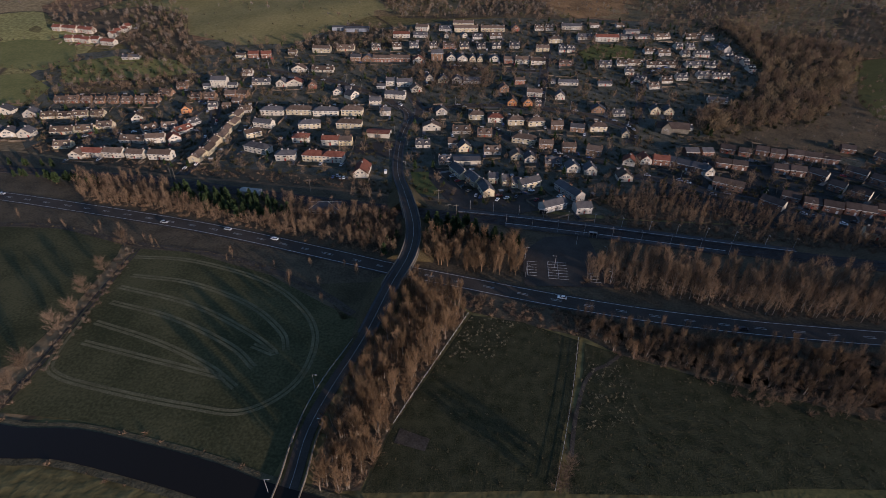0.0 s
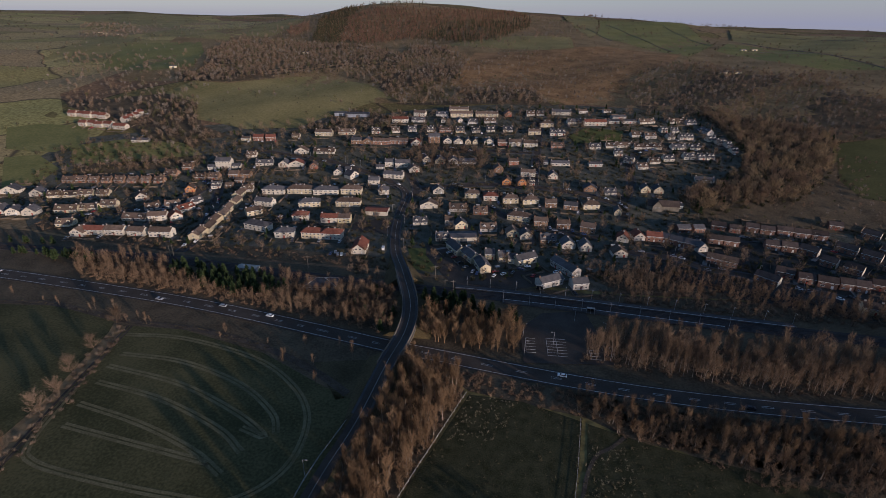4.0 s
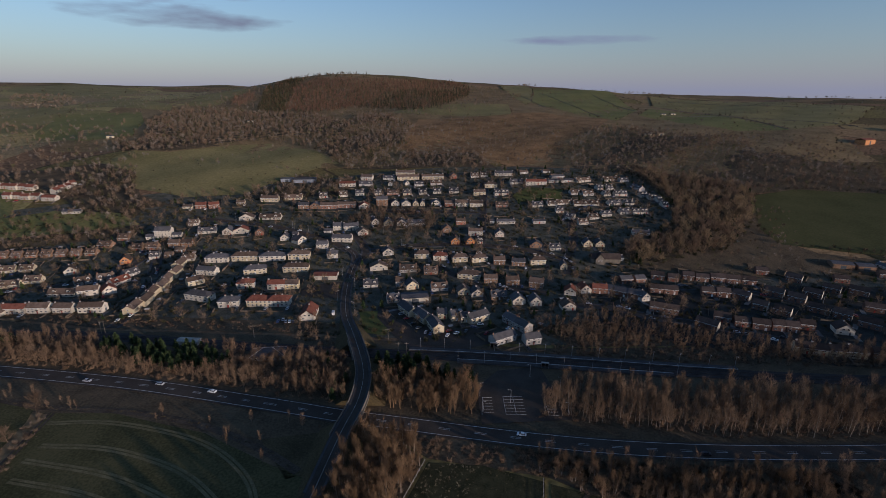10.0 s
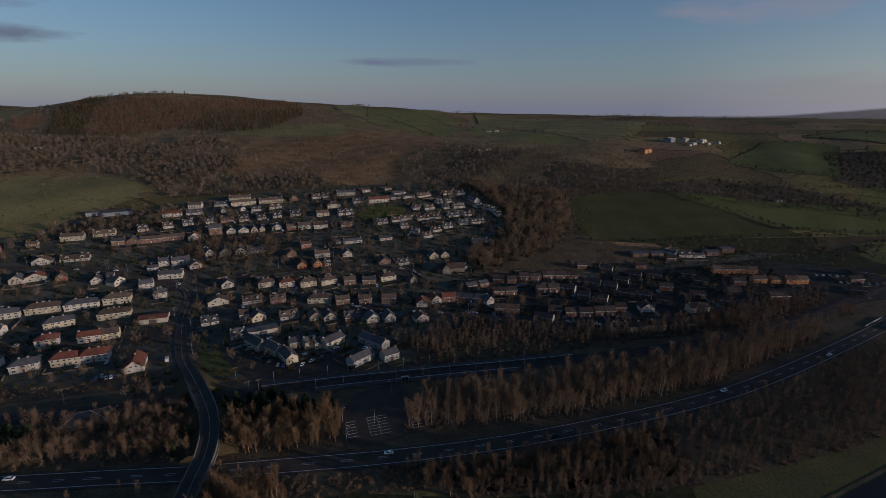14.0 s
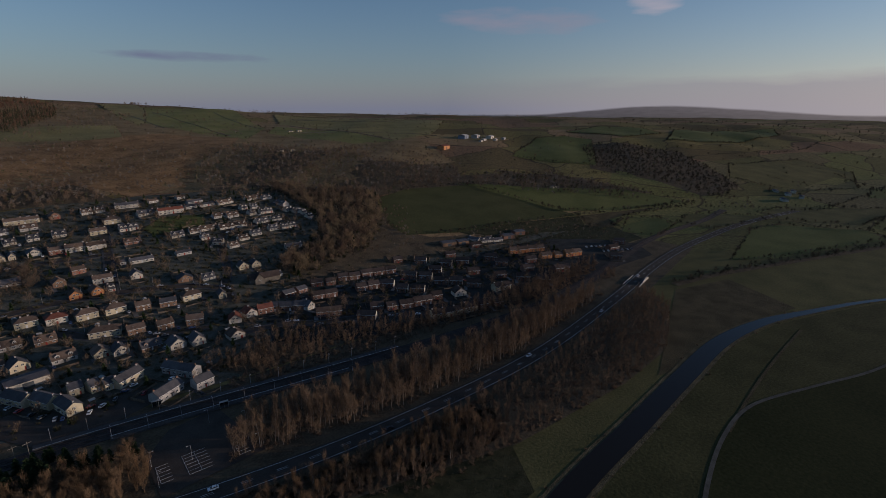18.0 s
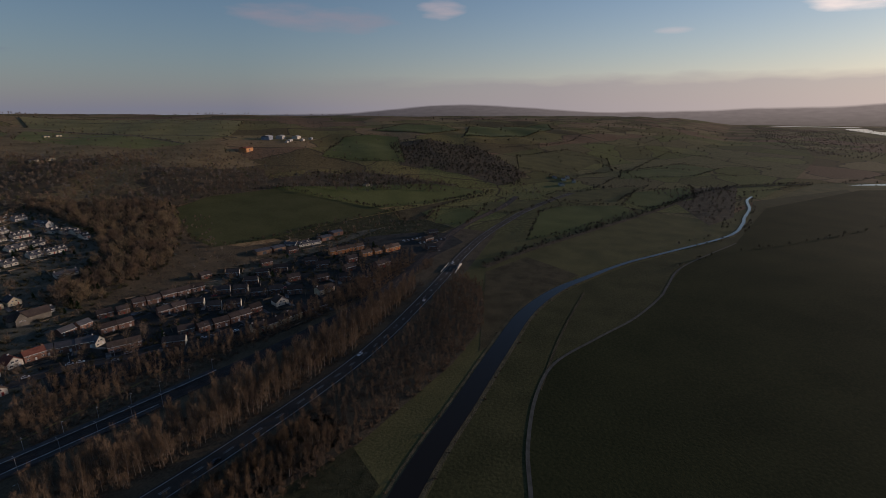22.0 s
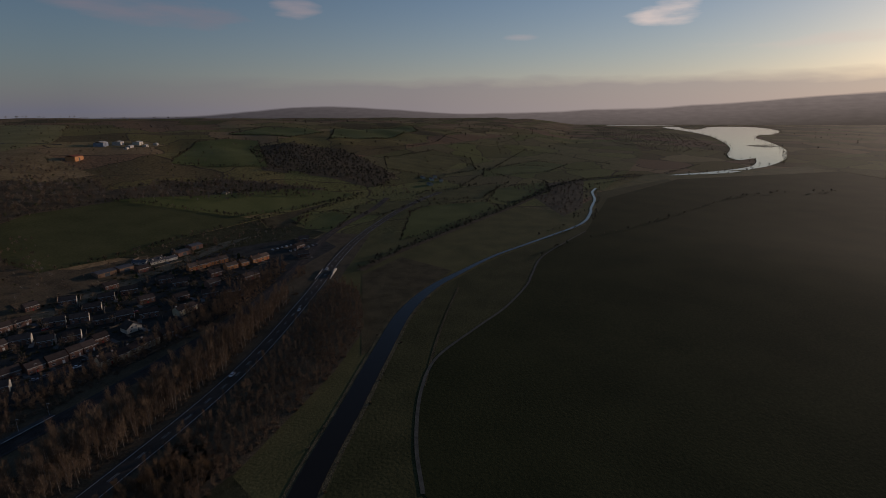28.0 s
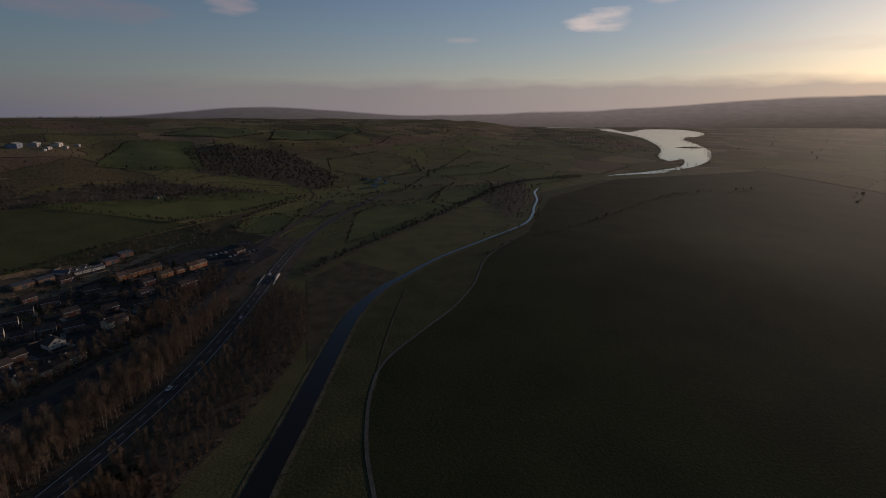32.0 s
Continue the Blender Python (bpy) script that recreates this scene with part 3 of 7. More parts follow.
field("grass_bank", "brown scrubby bank between railway and gardens", [(-360, 319), (-230, 295), (-100, 289), (-66, 288), (-66, 304), (-100, 306), (-230, 314), (-360, 338)], WOODFLOOR, 0.14, category="grass")
field("scrub_slope", "brown scrubby ground above the railway cutting", [(190.8, 438.1), (254.2, 466.6), (305.9, 502.5), (356.3, 549.2), (388.5, 555.9), (319.3, 425.8), (185.9, 406.2)], WOODFLOOR, 0.03)
field("verge", "rough brown verge along the bypass", [(-520, 252), (-330, 243), (-258, 235), (-166, 222), (-90, 206), (-56, 199), (-56, 176), (-90, 188), (-166, 205), (-258, 222), (-330, 230), (-520, 240)], WOODFLOOR, 0.07)

# fields of the valley floor
field("striped_field", "winter crop field with curved tractor tracks", [(-190.8, 204.6), (-159.3, 205), (-109.1, 191.1), (-72.7, 171.4), (-53.4, 162.6), (-53.1, 153.7), (-58.1, 125.3), (-63.1, 97.3), (-64.1, 86.2), (-80.8, 89.9), (-96.7, 93.3), (-119.7, 95.8), (-145, 99), (-171.9, 98.4), (-177.5, 131.9), (-183.2, 164)], CROP)
field("west_field", "dark green pasture beside a hedgerow", [(-287.6, 214.9), (-246.4, 218.1), (-200.7, 209), (-196, 197.3), (-186.8, 149), (-186.1, 120.4), (-192.1, 114.5)], CROP)
field("tussock_field", "rough pasture with pale tussocks", [(-6.6, 173.6), (16.8, 171.8), (40.7, 163), (36, 137.3), (29.8, 114.9), (25.8, 93.4), (-34, 85.1), (-30, 108.8), (-22.5, 130.1)], TUSSOCK)
field("rush_field", "rough wet pasture full of pale rushes", [(42.9, 161.9), (68.3, 152.6), (103.6, 144.4), (150.7, 133.3), (136.5, 107.4), (100.5, 103.5), (73, 97.4), (30.1, 92.9), (32.1, 114), (38.8, 137.6)], TUSSOCK)
field("verge", "rough brown verge between bypass and fields", [(-300.5, 228.2), (-193, 215.8), (-112.6, 199.4), (-48.7, 199.8), (-47.5, 194), (-81.5, 186.2), (-63.9, 163.8), (-108.8, 190.3), (-158.4, 203.5), (-190.1, 203.6), (-245.4, 217), (-287.1, 214.3)], WOODFLOOR, 0.09)
field("verge", "rough grass triangle between road and bypass", [(-81.8, 187.1), (-47.5, 194), (-52.4, 168.3), (-63.6, 163)], ROUGH)
field("green", "mown green beside the village road", [(-60.4, 322.2), (-46.9, 324.1), (-34.9, 306.1), (-38, 287), (-51.2, 290.7)], LAWN, 0.2)
field("green", "mown green in front of the hall", [(77.7, 572.5), (99.5, 600.7), (140.6, 593.1), (132.5, 561.5), (82.8, 552.2)], LAWN, 0.3)
VALLEY_FIELDS = []


def valley_field(mat, lift, *pts):
    VALLEY_FIELDS.append(pts)
    field("pasture", "green winter pasture on the valley side", pts, mat, lift)


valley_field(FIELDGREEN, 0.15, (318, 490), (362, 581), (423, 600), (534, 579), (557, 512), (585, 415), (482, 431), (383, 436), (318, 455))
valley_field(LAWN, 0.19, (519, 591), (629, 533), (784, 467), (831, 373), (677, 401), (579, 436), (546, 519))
valley_field(ROUGH, 0.12, (585, 412), (677, 396), (831, 368), (776, 366), (659, 380), (583, 357), (560, 380))
valley_field(LAWN, 0.17, (571, 336), (645, 372), (683, 347), (654, 310), (578, 292))
valley_field(MEADOW, 0.21, (675, 316), (745, 333), (812, 263), (782, 245), (672, 266))
valley_field(LAWN, 0.23, (545, 194), (703, 233), (764, 223), (819, 138), (775, 111), (587, 167))
valley_field(LAWN, 0.15, (847, 137), (961, 143), (1079, 56), (940, 40), (809, 98))
valley_field(MEADOW, 0.19, (838, 272), (930, 260), (1040, 130), (985, 140), (850, 150), (800, 230))
valley_field(LAWN, 0.17, (786, 730), (1051, 894), (1149, 874), (1177, 808), (895, 597), (826, 656))
valley_field(LAWN, 0.21, (1228, 934), (1532, 1018), (1605, 905), (1547, 810), (1280, 773))
valley_field(LAWN, 0.15, (1349, 687), (1692, 844), (2142, 693), (1957, 612), (1545, 623))
valley_field(MEADOW, 0.17, (1100, 420), (1240, 480), (1500, 420), (1480, 300), (1250, 240), (1120, 300))
valley_field(LAWN, 0.21, (1130, 200), (1260, 220), (1500, 110), (1420, 20), (1250, 60))
valley_field(TUSSOCK, 0.07, (400, 400), (440, 380), (520, 300), (560, 300), (583, 357), (560, 385), (585, 412), (482, 431), (383, 436))
HILL_FIELDS = []


def hill_field(mat, *pts, lift=0.2):
    HILL_FIELDS.append(pts)
    field("pasture", "olive-green hillside pasture", pts, mat, lift)


field("south_pasture", "dark winter pastures beyond the river", [(1175, -240), (1400, -490), (1700, -690), (2050, -1000), (2300, -1600), (1800, -2200), (600, -2200), (200, -500), (1000, -705), (1400, -625)], GREENLAND, 0.015)
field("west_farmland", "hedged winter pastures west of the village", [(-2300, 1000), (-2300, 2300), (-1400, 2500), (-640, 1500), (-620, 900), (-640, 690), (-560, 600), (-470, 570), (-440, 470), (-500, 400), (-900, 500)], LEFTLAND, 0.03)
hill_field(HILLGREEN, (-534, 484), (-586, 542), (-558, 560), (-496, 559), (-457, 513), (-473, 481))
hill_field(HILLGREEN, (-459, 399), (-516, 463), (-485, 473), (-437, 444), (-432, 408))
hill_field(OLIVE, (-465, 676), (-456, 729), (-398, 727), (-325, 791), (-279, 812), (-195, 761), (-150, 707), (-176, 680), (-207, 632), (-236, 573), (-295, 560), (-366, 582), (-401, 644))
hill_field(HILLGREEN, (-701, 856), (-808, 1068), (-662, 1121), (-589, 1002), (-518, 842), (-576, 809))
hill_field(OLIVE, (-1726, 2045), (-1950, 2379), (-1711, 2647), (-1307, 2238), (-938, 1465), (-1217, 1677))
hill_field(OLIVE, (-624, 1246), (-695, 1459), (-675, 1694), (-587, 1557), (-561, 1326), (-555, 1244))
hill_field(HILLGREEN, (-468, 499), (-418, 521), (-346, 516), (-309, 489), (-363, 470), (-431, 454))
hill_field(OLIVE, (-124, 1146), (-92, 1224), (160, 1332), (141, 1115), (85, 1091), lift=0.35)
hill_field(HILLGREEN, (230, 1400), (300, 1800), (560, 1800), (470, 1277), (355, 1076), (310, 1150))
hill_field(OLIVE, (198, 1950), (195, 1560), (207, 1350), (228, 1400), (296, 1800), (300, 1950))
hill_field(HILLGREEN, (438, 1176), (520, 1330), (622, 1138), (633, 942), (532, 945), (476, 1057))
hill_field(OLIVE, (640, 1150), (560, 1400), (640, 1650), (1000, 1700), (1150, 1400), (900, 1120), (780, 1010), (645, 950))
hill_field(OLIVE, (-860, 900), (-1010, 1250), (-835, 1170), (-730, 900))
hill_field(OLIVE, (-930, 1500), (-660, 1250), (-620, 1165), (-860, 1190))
hill_field(MOOR, (466, 761), (581, 940), (642, 925), (676, 888), (596, 774), (504, 715))
field("bracken_moor", "rust-brown bracken moor on the hillside", [(-77, 779), (-57, 1064), (73, 1090), (217, 1164), (350, 1100), (286, 960), (203, 867), (169, 748), (88, 696), (35, 765), (-24, 745)], BRACKEN, 0.3)
for pts in ([(300, 1700), (330, 1350), (345, 1140)], [(470, 1700), (455, 1400), (462, 1270)], [(560, 1350), (630, 1100), (633, 950)], [(500, 1180), (700, 1080), (800, 1000)], [(225, 1560), (250, 1300)], [(640, 1500), (900, 1300)]):
    bm = bmesh.new()
    strip(bm, bend(pts, 14), 0.3, -0.3, draped(0.9), thick=1.6)
    tagged(obj("stone_wall", bm, STONE), "long drystone wall across the hill pastures", "wall", "drystone walls", "structure")
field("river_meadow", "pale rough meadow beside the river", [(412.8, 186.9), (478, 169.8), (445.4, 106.9), (376, 123.2), (278.4, 117.3), (263.6, 122.7)], ROUGH, 0.15)
for k, pts in enumerate(([(-185.7, 197.1), (-155.1, 197.7), (-113.3, 187.3), (-87.3, 171.4), (-71.9, 151.2), (-70.7, 126.3), (-84, 110.3), (-105.7, 109.6), (-138, 112.6), (-164.2, 117.1), (-173.1, 125.9), (-180.3, 156)], [(-177, 181.7), (-144.9, 179.7), (-110.4, 168.2), (-87.8, 152.4), (-81.1, 141.5)], [(-176.9, 172.4), (-136.3, 164.5), (-102.2, 150.4), (-85, 139.3), (-96.2, 142.6)], [(-173.5, 161.2), (-138.8, 154.3), (-105.5, 141.3), (-90.4, 130.8)], [(-171, 147.5), (-138.1, 139.8), (-109.4, 129.5), (-93, 120.2)], [(-167.5, 135.3), (-146.1, 131.8), (-120.7, 127.8), (-99.6, 124.4)])):
    for o in (-0.9, 0.9):
        bm = bmesh.new()
        strip(bm, bend(pts, 3), o + 0.62, o - 0.62, draped(0.17))
        tagged(obj("tractor_track", bm, TRACK), "pale pressed tractor track in the crop", "track", "tractor tracks", "structure")
for o in (-1.0, 1.0):
    bm = bmesh.new()
    strip(bm, bend([(-189.2, 204.8), (-185.1, 179.6), (-180.1, 148.1), (-176.3, 125.3), (-173.4, 100.1)], 3), o + 0.6, o - 0.6, draped(0.17))
    tagged(obj("wheel_rut", bm, MUD), "dark muddy wheel rut along the hedgerow", "track", "wheel ruts", "structure")
road("farm_track", "bare earth farm track between field and bypass", [(-289.9, 217.2), (-247.8, 219.9), (-197.5, 209.4), (-149.9, 205.7), (-111, 195.7), (-79.7, 180.8), (-59.8, 167.3)], 4, MUD, 0.2, False, "track")
field("feed_pad", "bare concrete pad in the pasture", [(-27, 110), (-16, 107), (-17, 102), (-28, 104)], MUD, 0.2)

# river and loch
river_line = [(-420, 130), (-320, 112), (-240, 100), (-168, 88), (-138, 89.5), (-108, 86.5), (-84, 83), (-60, 78), (0, 72), (70, 83), (150, 98), (207, 104.5),
              (270, 112), (337, 118.5), (395, 113), (443, 98), (505, 75), (568, 42), (677, -13), (760, -28), (800, -30), (881, -38), (960, -36), (1010, -44)]
bm = bmesh.new()
narrow = lambda p: 1 - 0.66 * float(smooth(300, 520, p.x))
strip(bm, bend(river_line, 8), lambda p: 8.3 * narrow(p), lambda p: -8.3 * narrow(p), draped(0.25), 0)
tagged(obj("bank", bm, REEDBANK, smooth=True), "pale reedy bank of the river", "bank", kind="structure")
bm = bmesh.new()
rl = bend(river_line, 8)
strip(bm, rl, lambda p: 5.9 * narrow(p), lambda p: -5.9 * narrow(p), draped(0.4))
tagged(obj("water", bm, WATER), "dark slow river reflecting the sky", "water", kind="structure")
def loch(label, pts, z=1.0):
    """Still water inside a smooth closed shore."""
    bm = bmesh.new()
    shore = bend(pts + pts[:1], 25)[:-1]
    f = bm.faces.new([bm.verts.new((p.x, p.y, z)) for p in shore])
    if (f.normal_update() or f.normal.z) < 0:
        bmesh.ops.reverse_faces(bm, faces=[f])
    tagged(obj("water", bm, LOCHWATER), label, "water", kind="structure")
    return shore


shores = loch("bright still loch reflecting the evening sky", [(1241, -213), (1322, -359), (1422, -438), (1518, -508), (1736, -617), (2098, -741), (2353, -797), (2632, -846), (2875, -877), (3178, -982), (3326, -1102), (3826, -1289), (4450, -1340), (4560, -1157), (4420, -995), (3972, -833), (4072, -776), (4500, -790), (4380, -660), (3670, -701), (3142, -708), (2604, -651), (2157, -573), (1812, -476), (1655, -467), (1720, -525), (1592, -495), (1462, -436), (1340, -325), (1266, -233)])
loch("far arm of the loch", [(4905, -250), (4880, -560), (4830, -800), (4740, -780), (4770, -520), (4800, -300)])
bm = bmesh.new()
for k in range(40):
    a = 2 * math.pi * k / 40
    bm.verts.new((2290 + 26 * math.cos(a) * (1 + 0.3 * math.sin(3 * a)), -727 + 60 * math.sin(a), 1.4))
bm.faces.new(bm.verts[:])
tagged(obj("islet", bm, WOODFLOOR), "small wooded islet in the loch", "island", kind="structure")
road("river_path", "pale gravel path along the flood bank", [(160.3, 50.8), (191, 63.3), (233.2, 73.9), (272.7, 75.7), (319.6, 61), (366.5, 44.6), (421.8, 33.4), (453.3, 31.5)] + [(520, 24), (640, -20)], 1.9, GRAVEL, 0.3, False, "path")
road("river_path", "faint grass path on the flood bank", [(239.2, 73.9), (294.9, 81.9), (342.3, 86.7), (401.6, 90.8)], 1.8, ROUGH, 0.25, False, "path")

# bypass with its markings
BYPASS = [(-520, 262), (-420, 257), (-330, 251), (-258.7, 243.2), (-166.6, 230.3), (-90.0, 214.0), (-49.7, 204.5), (-20.9, 199.2), (35.1, 189.0), (84.3, 183.0), (140, 181), (208.7, 182.9),
          (271.6, 191.5), (370.2, 212.1), (440, 229), (509.1, 242.5), (570, 250), (632.9, 254.0), (702.5, 256.5), (800, 252), (900, 240)]
bypass = road("bypass", "dark asphalt bypass with white edge lines", BYPASS, 11.5, ASPHALT, 0.3, False)
bypass_line = bend(BYPASS, 5)
for o in (-4.4, 4.4):
    bm = bmesh.new()
    strip(bm, bypass_line, o + 0.15, o - 0.15, draped(0.36))
    part("edge_line", bm, ROADPAINT, bypass, "white painted edge line")
for k in range(3, len(bypass_line) - 4, 3):
    for o in (-0.45, 0.45):
        bm = bmesh.new()
        strip(bm, bypass_line[k:k + 2], o + 0.1, o - 0.1, draped(0.36))
        part("lane_dash", bm, ROADPAINT, bypass)

# village road: it climbs over the bypass and the railway on an embankment
VILLAGE_ROAD = [(-58, 40), (-57.2, 81.4), (-58.8, 104.8), (-55.8, 128.4), (-50.3, 154.0), (-45.2, 187), (-41.8, 213), (-44.5, 241), (-57.5, 283), (-71.0, 328), (-78.8, 383.4), (-79.1, 421.5), (-90, 440), (-98.9, 442.4)]


def deck(p, q=None):
    return z_at(p.x, p.y) + 0.35 + 5.2 * float(smooth(135, 190, p.y) * smooth(318, 268, p.y))


vline = bend(VILLAGE_ROAD, 5)
bm = bmesh.new()
strip(bm, vline, 2.8, -2.8, deck, thick=0.5)
village_road = tagged(obj("village_road", bm, ASPHALT), "asphalt village road over bypass and railway", "road", kind="structure")
for s in (1, -1):
    bm = bmesh.new()
    strip(bm, [p for p in vline if p.y > 150], 2.8 + 1.1 if s > 0 else -2.8, 2.8 if s > 0 else -2.8 - 1.1, lambda p, q: deck(p) + 0.12, thick=0.6)
    part("pavement", bm, PAVING, village_road, "grey pavement with a raised kerb")
    bm = bmesh.new()
    o = s * 4.15
    strip(bm, [p for p in vline if 178 < p.y < 285], o + 0.16, o - 0.16, lambda p, q: deck(p) + 0.95, thick=1.3)
    part("parapet", bm, STONE, village_road, "weathered stone parapet of the bridge")
    bm = bmesh.new()
    strip(bm, [p for p in vline if 60 < p.y < 112], o + 0.16, o - 0.16, lambda p, q: deck(p) + 0.9, thick=1.2)
    part("parapet", bm, STONE, village_road, "pale stone parapet over the river")
bm = bmesh.new()
for lo, hi in ((132, 194), (210, 252), (268, 322)):
    seg = [p for p in vline if lo <= p.y <= hi]
    rows = []
    for i, p in enumerate(seg):
        d = (seg[min(i + 1, len(seg) - 1)] - seg[max(i - 1, 0)]).to_2d().normalized()
        n = Vector((-d.y, d.x))
        h = deck(p) - 0.4
        row = []
        for o, z in ((4.6 + 1.6 * (h - z_at(p.x, p.y)), None), (4.5, h), (-4.5, h), (-4.6 - 1.6 * (h - z_at(p.x, p.y)), None)):
            q = p.to_2d() + n * o
            row.append(bm.verts.new((q.x, q.y, z if z is not None else z_at(q.x, q.y) - 0.1)))
        rows.append(row)
    for a, b in zip(rows, rows[1:]):
        for k in range(3):
            bm.faces.new((a[k], a[k + 1], b[k + 1], b[k]))
    bm.faces.new(rows[0][::-1])
    bm.faces.new(rows[-1])
part("embankment", bm, ROUGH, village_road, "grassy embankment")
bm = bmesh.new()
strip(bm, [p for p in vline if 186 < p.y < 218], 4.9, -4.9, lambda p, q: deck(p) - 0.35, thick=0.9)
strip(bm, [p for p in vline if 246 < p.y < 276], 4.9, -4.9, lambda p, q: deck(p) - 0.35, thick=0.9)
part("bridge_deck", bm, STONE, village_road, "concrete bridge deck")
bm = bmesh.new()
strip(bm, vline, 0.06, -0.06, lambda p, q: deck(p) + 0.02)
part("centre_line", bm, ROADPAINT, village_road)

# streets
for pts, w in (([(-88.8, 436), (-108.9, 454.8), (-136.4, 469.7), (-174.3, 485.9), (-217.7, 495.5), (-263.9, 506.6)], 6), ([(-217.6, 294.7), (-218.4, 311.9), (-228.1, 345.9), (-242.2, 385.2), (-255.6, 419.6), (-267.1, 435.3)], 5.5), ([(-338.8, 345), (-319.8, 357.6), (-293.2, 374.6), (-274.8, 392.2), (-264.2, 430)], 5.5), ([(-71.9, 434), (-12.3, 448.9), (59.1, 444.1), (105.5, 421.2), (105.4, 394.9)], 6), ([(-6.5, 408.4), (7.5, 393.3), (33.4, 372.1), (79.3, 360)], 5.5), ([(49.4, 634.2), (40.7, 527.4), (32.9, 448.2)], 6), ([(135.6, 520.6), (149, 538.6), (169.8, 547.5), (200.7, 545.9), (225, 560.9)], 5.5), ([(107.5, 417.2), (122.6, 456.8), (129.4, 493.4), (135.6, 520.6)], 5.5), ([(95.1, 337.2), (125.4, 330.3), (144.2, 316.4), (171.5, 307.3), (218.5, 281.9)], 6), ([(157.5, 366.8), (207.5, 372.3), (246.4, 359.1), (275.8, 334.8), (296, 314.5)], 5.5), ([(-89.5, 473.3), (-71.9, 434), (-77.5, 407.5)], 6), ([(-177.2, 358.7), (-166.1, 387), (-163.5, 406.2)], 5), ([(-92.2, 531.7), (-50.1, 530), (38.8, 524.5)], 5)):
    road("street", "narrow asphalt street between the houses", pts, w)
field("yard", "asphalt parking yard between the flats", [(-48.2, 334), (-32.4, 326.7), (-7.5, 294.9), (31.2, 297.5), (32.9, 278.9), (8.9, 268.6), (-20.8, 270.2), (-32.4, 286.9), (-46.2, 313.1)], ASPHALT, 0.25, category="yard")
field("yard", "asphalt forecourt of the garage", [(-111.8, 366.2), (-82.6, 383.7), (-76, 345.4), (-92, 347.1), (-109.5, 349.8)], ASPHALT, 0.25, category="yard")
car_park = field("car_park", "asphalt station car park with white bays", [(17, 229), (30, 246), (54, 251), (62, 203), (18, 199)], ASPHALT, 0.25, category="car park")
for x0, y0, n in ((30.2, 206.5, 7), (35.2, 206.5, 7), (19.6, 208, 6), (51, 206, 4)):
    for k in range(n):
        bm = bmesh.new()
        box(bm, x0, x0 + 4.8, y0 + 2.45 * k - 0.07, y0 + 2.45 * k + 0.07, 0.27, 0.34)
        part("bay_line", bm, ROADPAINT, car_park)
    bm = bmesh.new()
    box(bm, x0 - 0.07, x0 + 0.07, y0 + 0.08, y0 + 2.45 * (n - 1) - 0.08, 0.27, 0.34)
    part("bay_line", bm, ROADPAINT, car_park)

# railway and station
RAIL = [(-560, 296), (-354, 287), (-238, 285), (-149, 275), (-62, 266), (0, 262), (52, 257), (105, 250.5), (151, 245), (212, 240), (278, 238), (350, 244), (430, 262), (520, 285), (600, 296), (720, 300), (820, 315)]
rline = bend(RAIL, 8)
bm = bmesh.new()
strip(bm, rline, 5.2, -5.2, draped(0.3), thick=0.4)
railway = tagged(obj("railway", bm, BALLAST), "double railway track on dark ballast", "railway", kind="structure")
for o in (-2.6, -1.1, 1.1, 2.6):
    bm = bmesh.new()
    strip(bm, rline, o + 0.05, o - 0.05, draped(0.5), thick=0.16)
    part("rail", bm, STEEL, railway, "rusty steel rail")
for side, o0, o1, lo, hi in ((1, 7.6, 4.3, -22, 170), (-1, -4.3, -7.4, 4, 130)):
    seg = [p for p in rline if lo < p.x < hi]
    bm = bmesh.new()
    strip(bm, seg, o0, o1, draped(1.1), thick=1.3)
    pl = tagged(obj("platform", bm, PAVING), "long grey station platform with white edge", "platform", kind="structure")
    bm = bmesh.new()
    e = o1 if side > 0 else o0
    strip(bm, seg, e + 0.2, e - 0.2, draped(1.16))
    part("edge_line", bm, ROADPAINT, pl, "white painted platform edge")
    bm = bmesh.new()
    f = o0 if side > 0 else o1
    strip(bm, seg, f + 0.05, f - 0.05, draped(2.2), thick=0.12)
    strip(bm, seg, f + 0.05, f - 0.05, draped(1.7), thick=0.08)
    part("fence", bm, STEEL, pl, "steel platform fence rail")

# walls of the underbridge, lit by the low sun
seg = [p for p in bypass_line if 388 < p.x < 425]
bm = bmesh.new()
strip(bm, seg, 6.5, 6.2, draped(1.1), thick=1.4)
tagged(obj("bridge_wall", bm, PALE), "pale concrete parapet beside the bypass", "wall", kind="structure")
bm = bmesh.new()
strip(bm, seg, -6.9, -7.4, lambda p, q: z_at(q.x, q.y) + 0.3 + 3.2 * float(smooth(392, 412, p.x) * smooth(428, 412, p.x)), thick=3.6)
tagged(obj("bridge_wall", bm, PALE), "pale concrete abutment under the bypass", "wall", kind="structure")


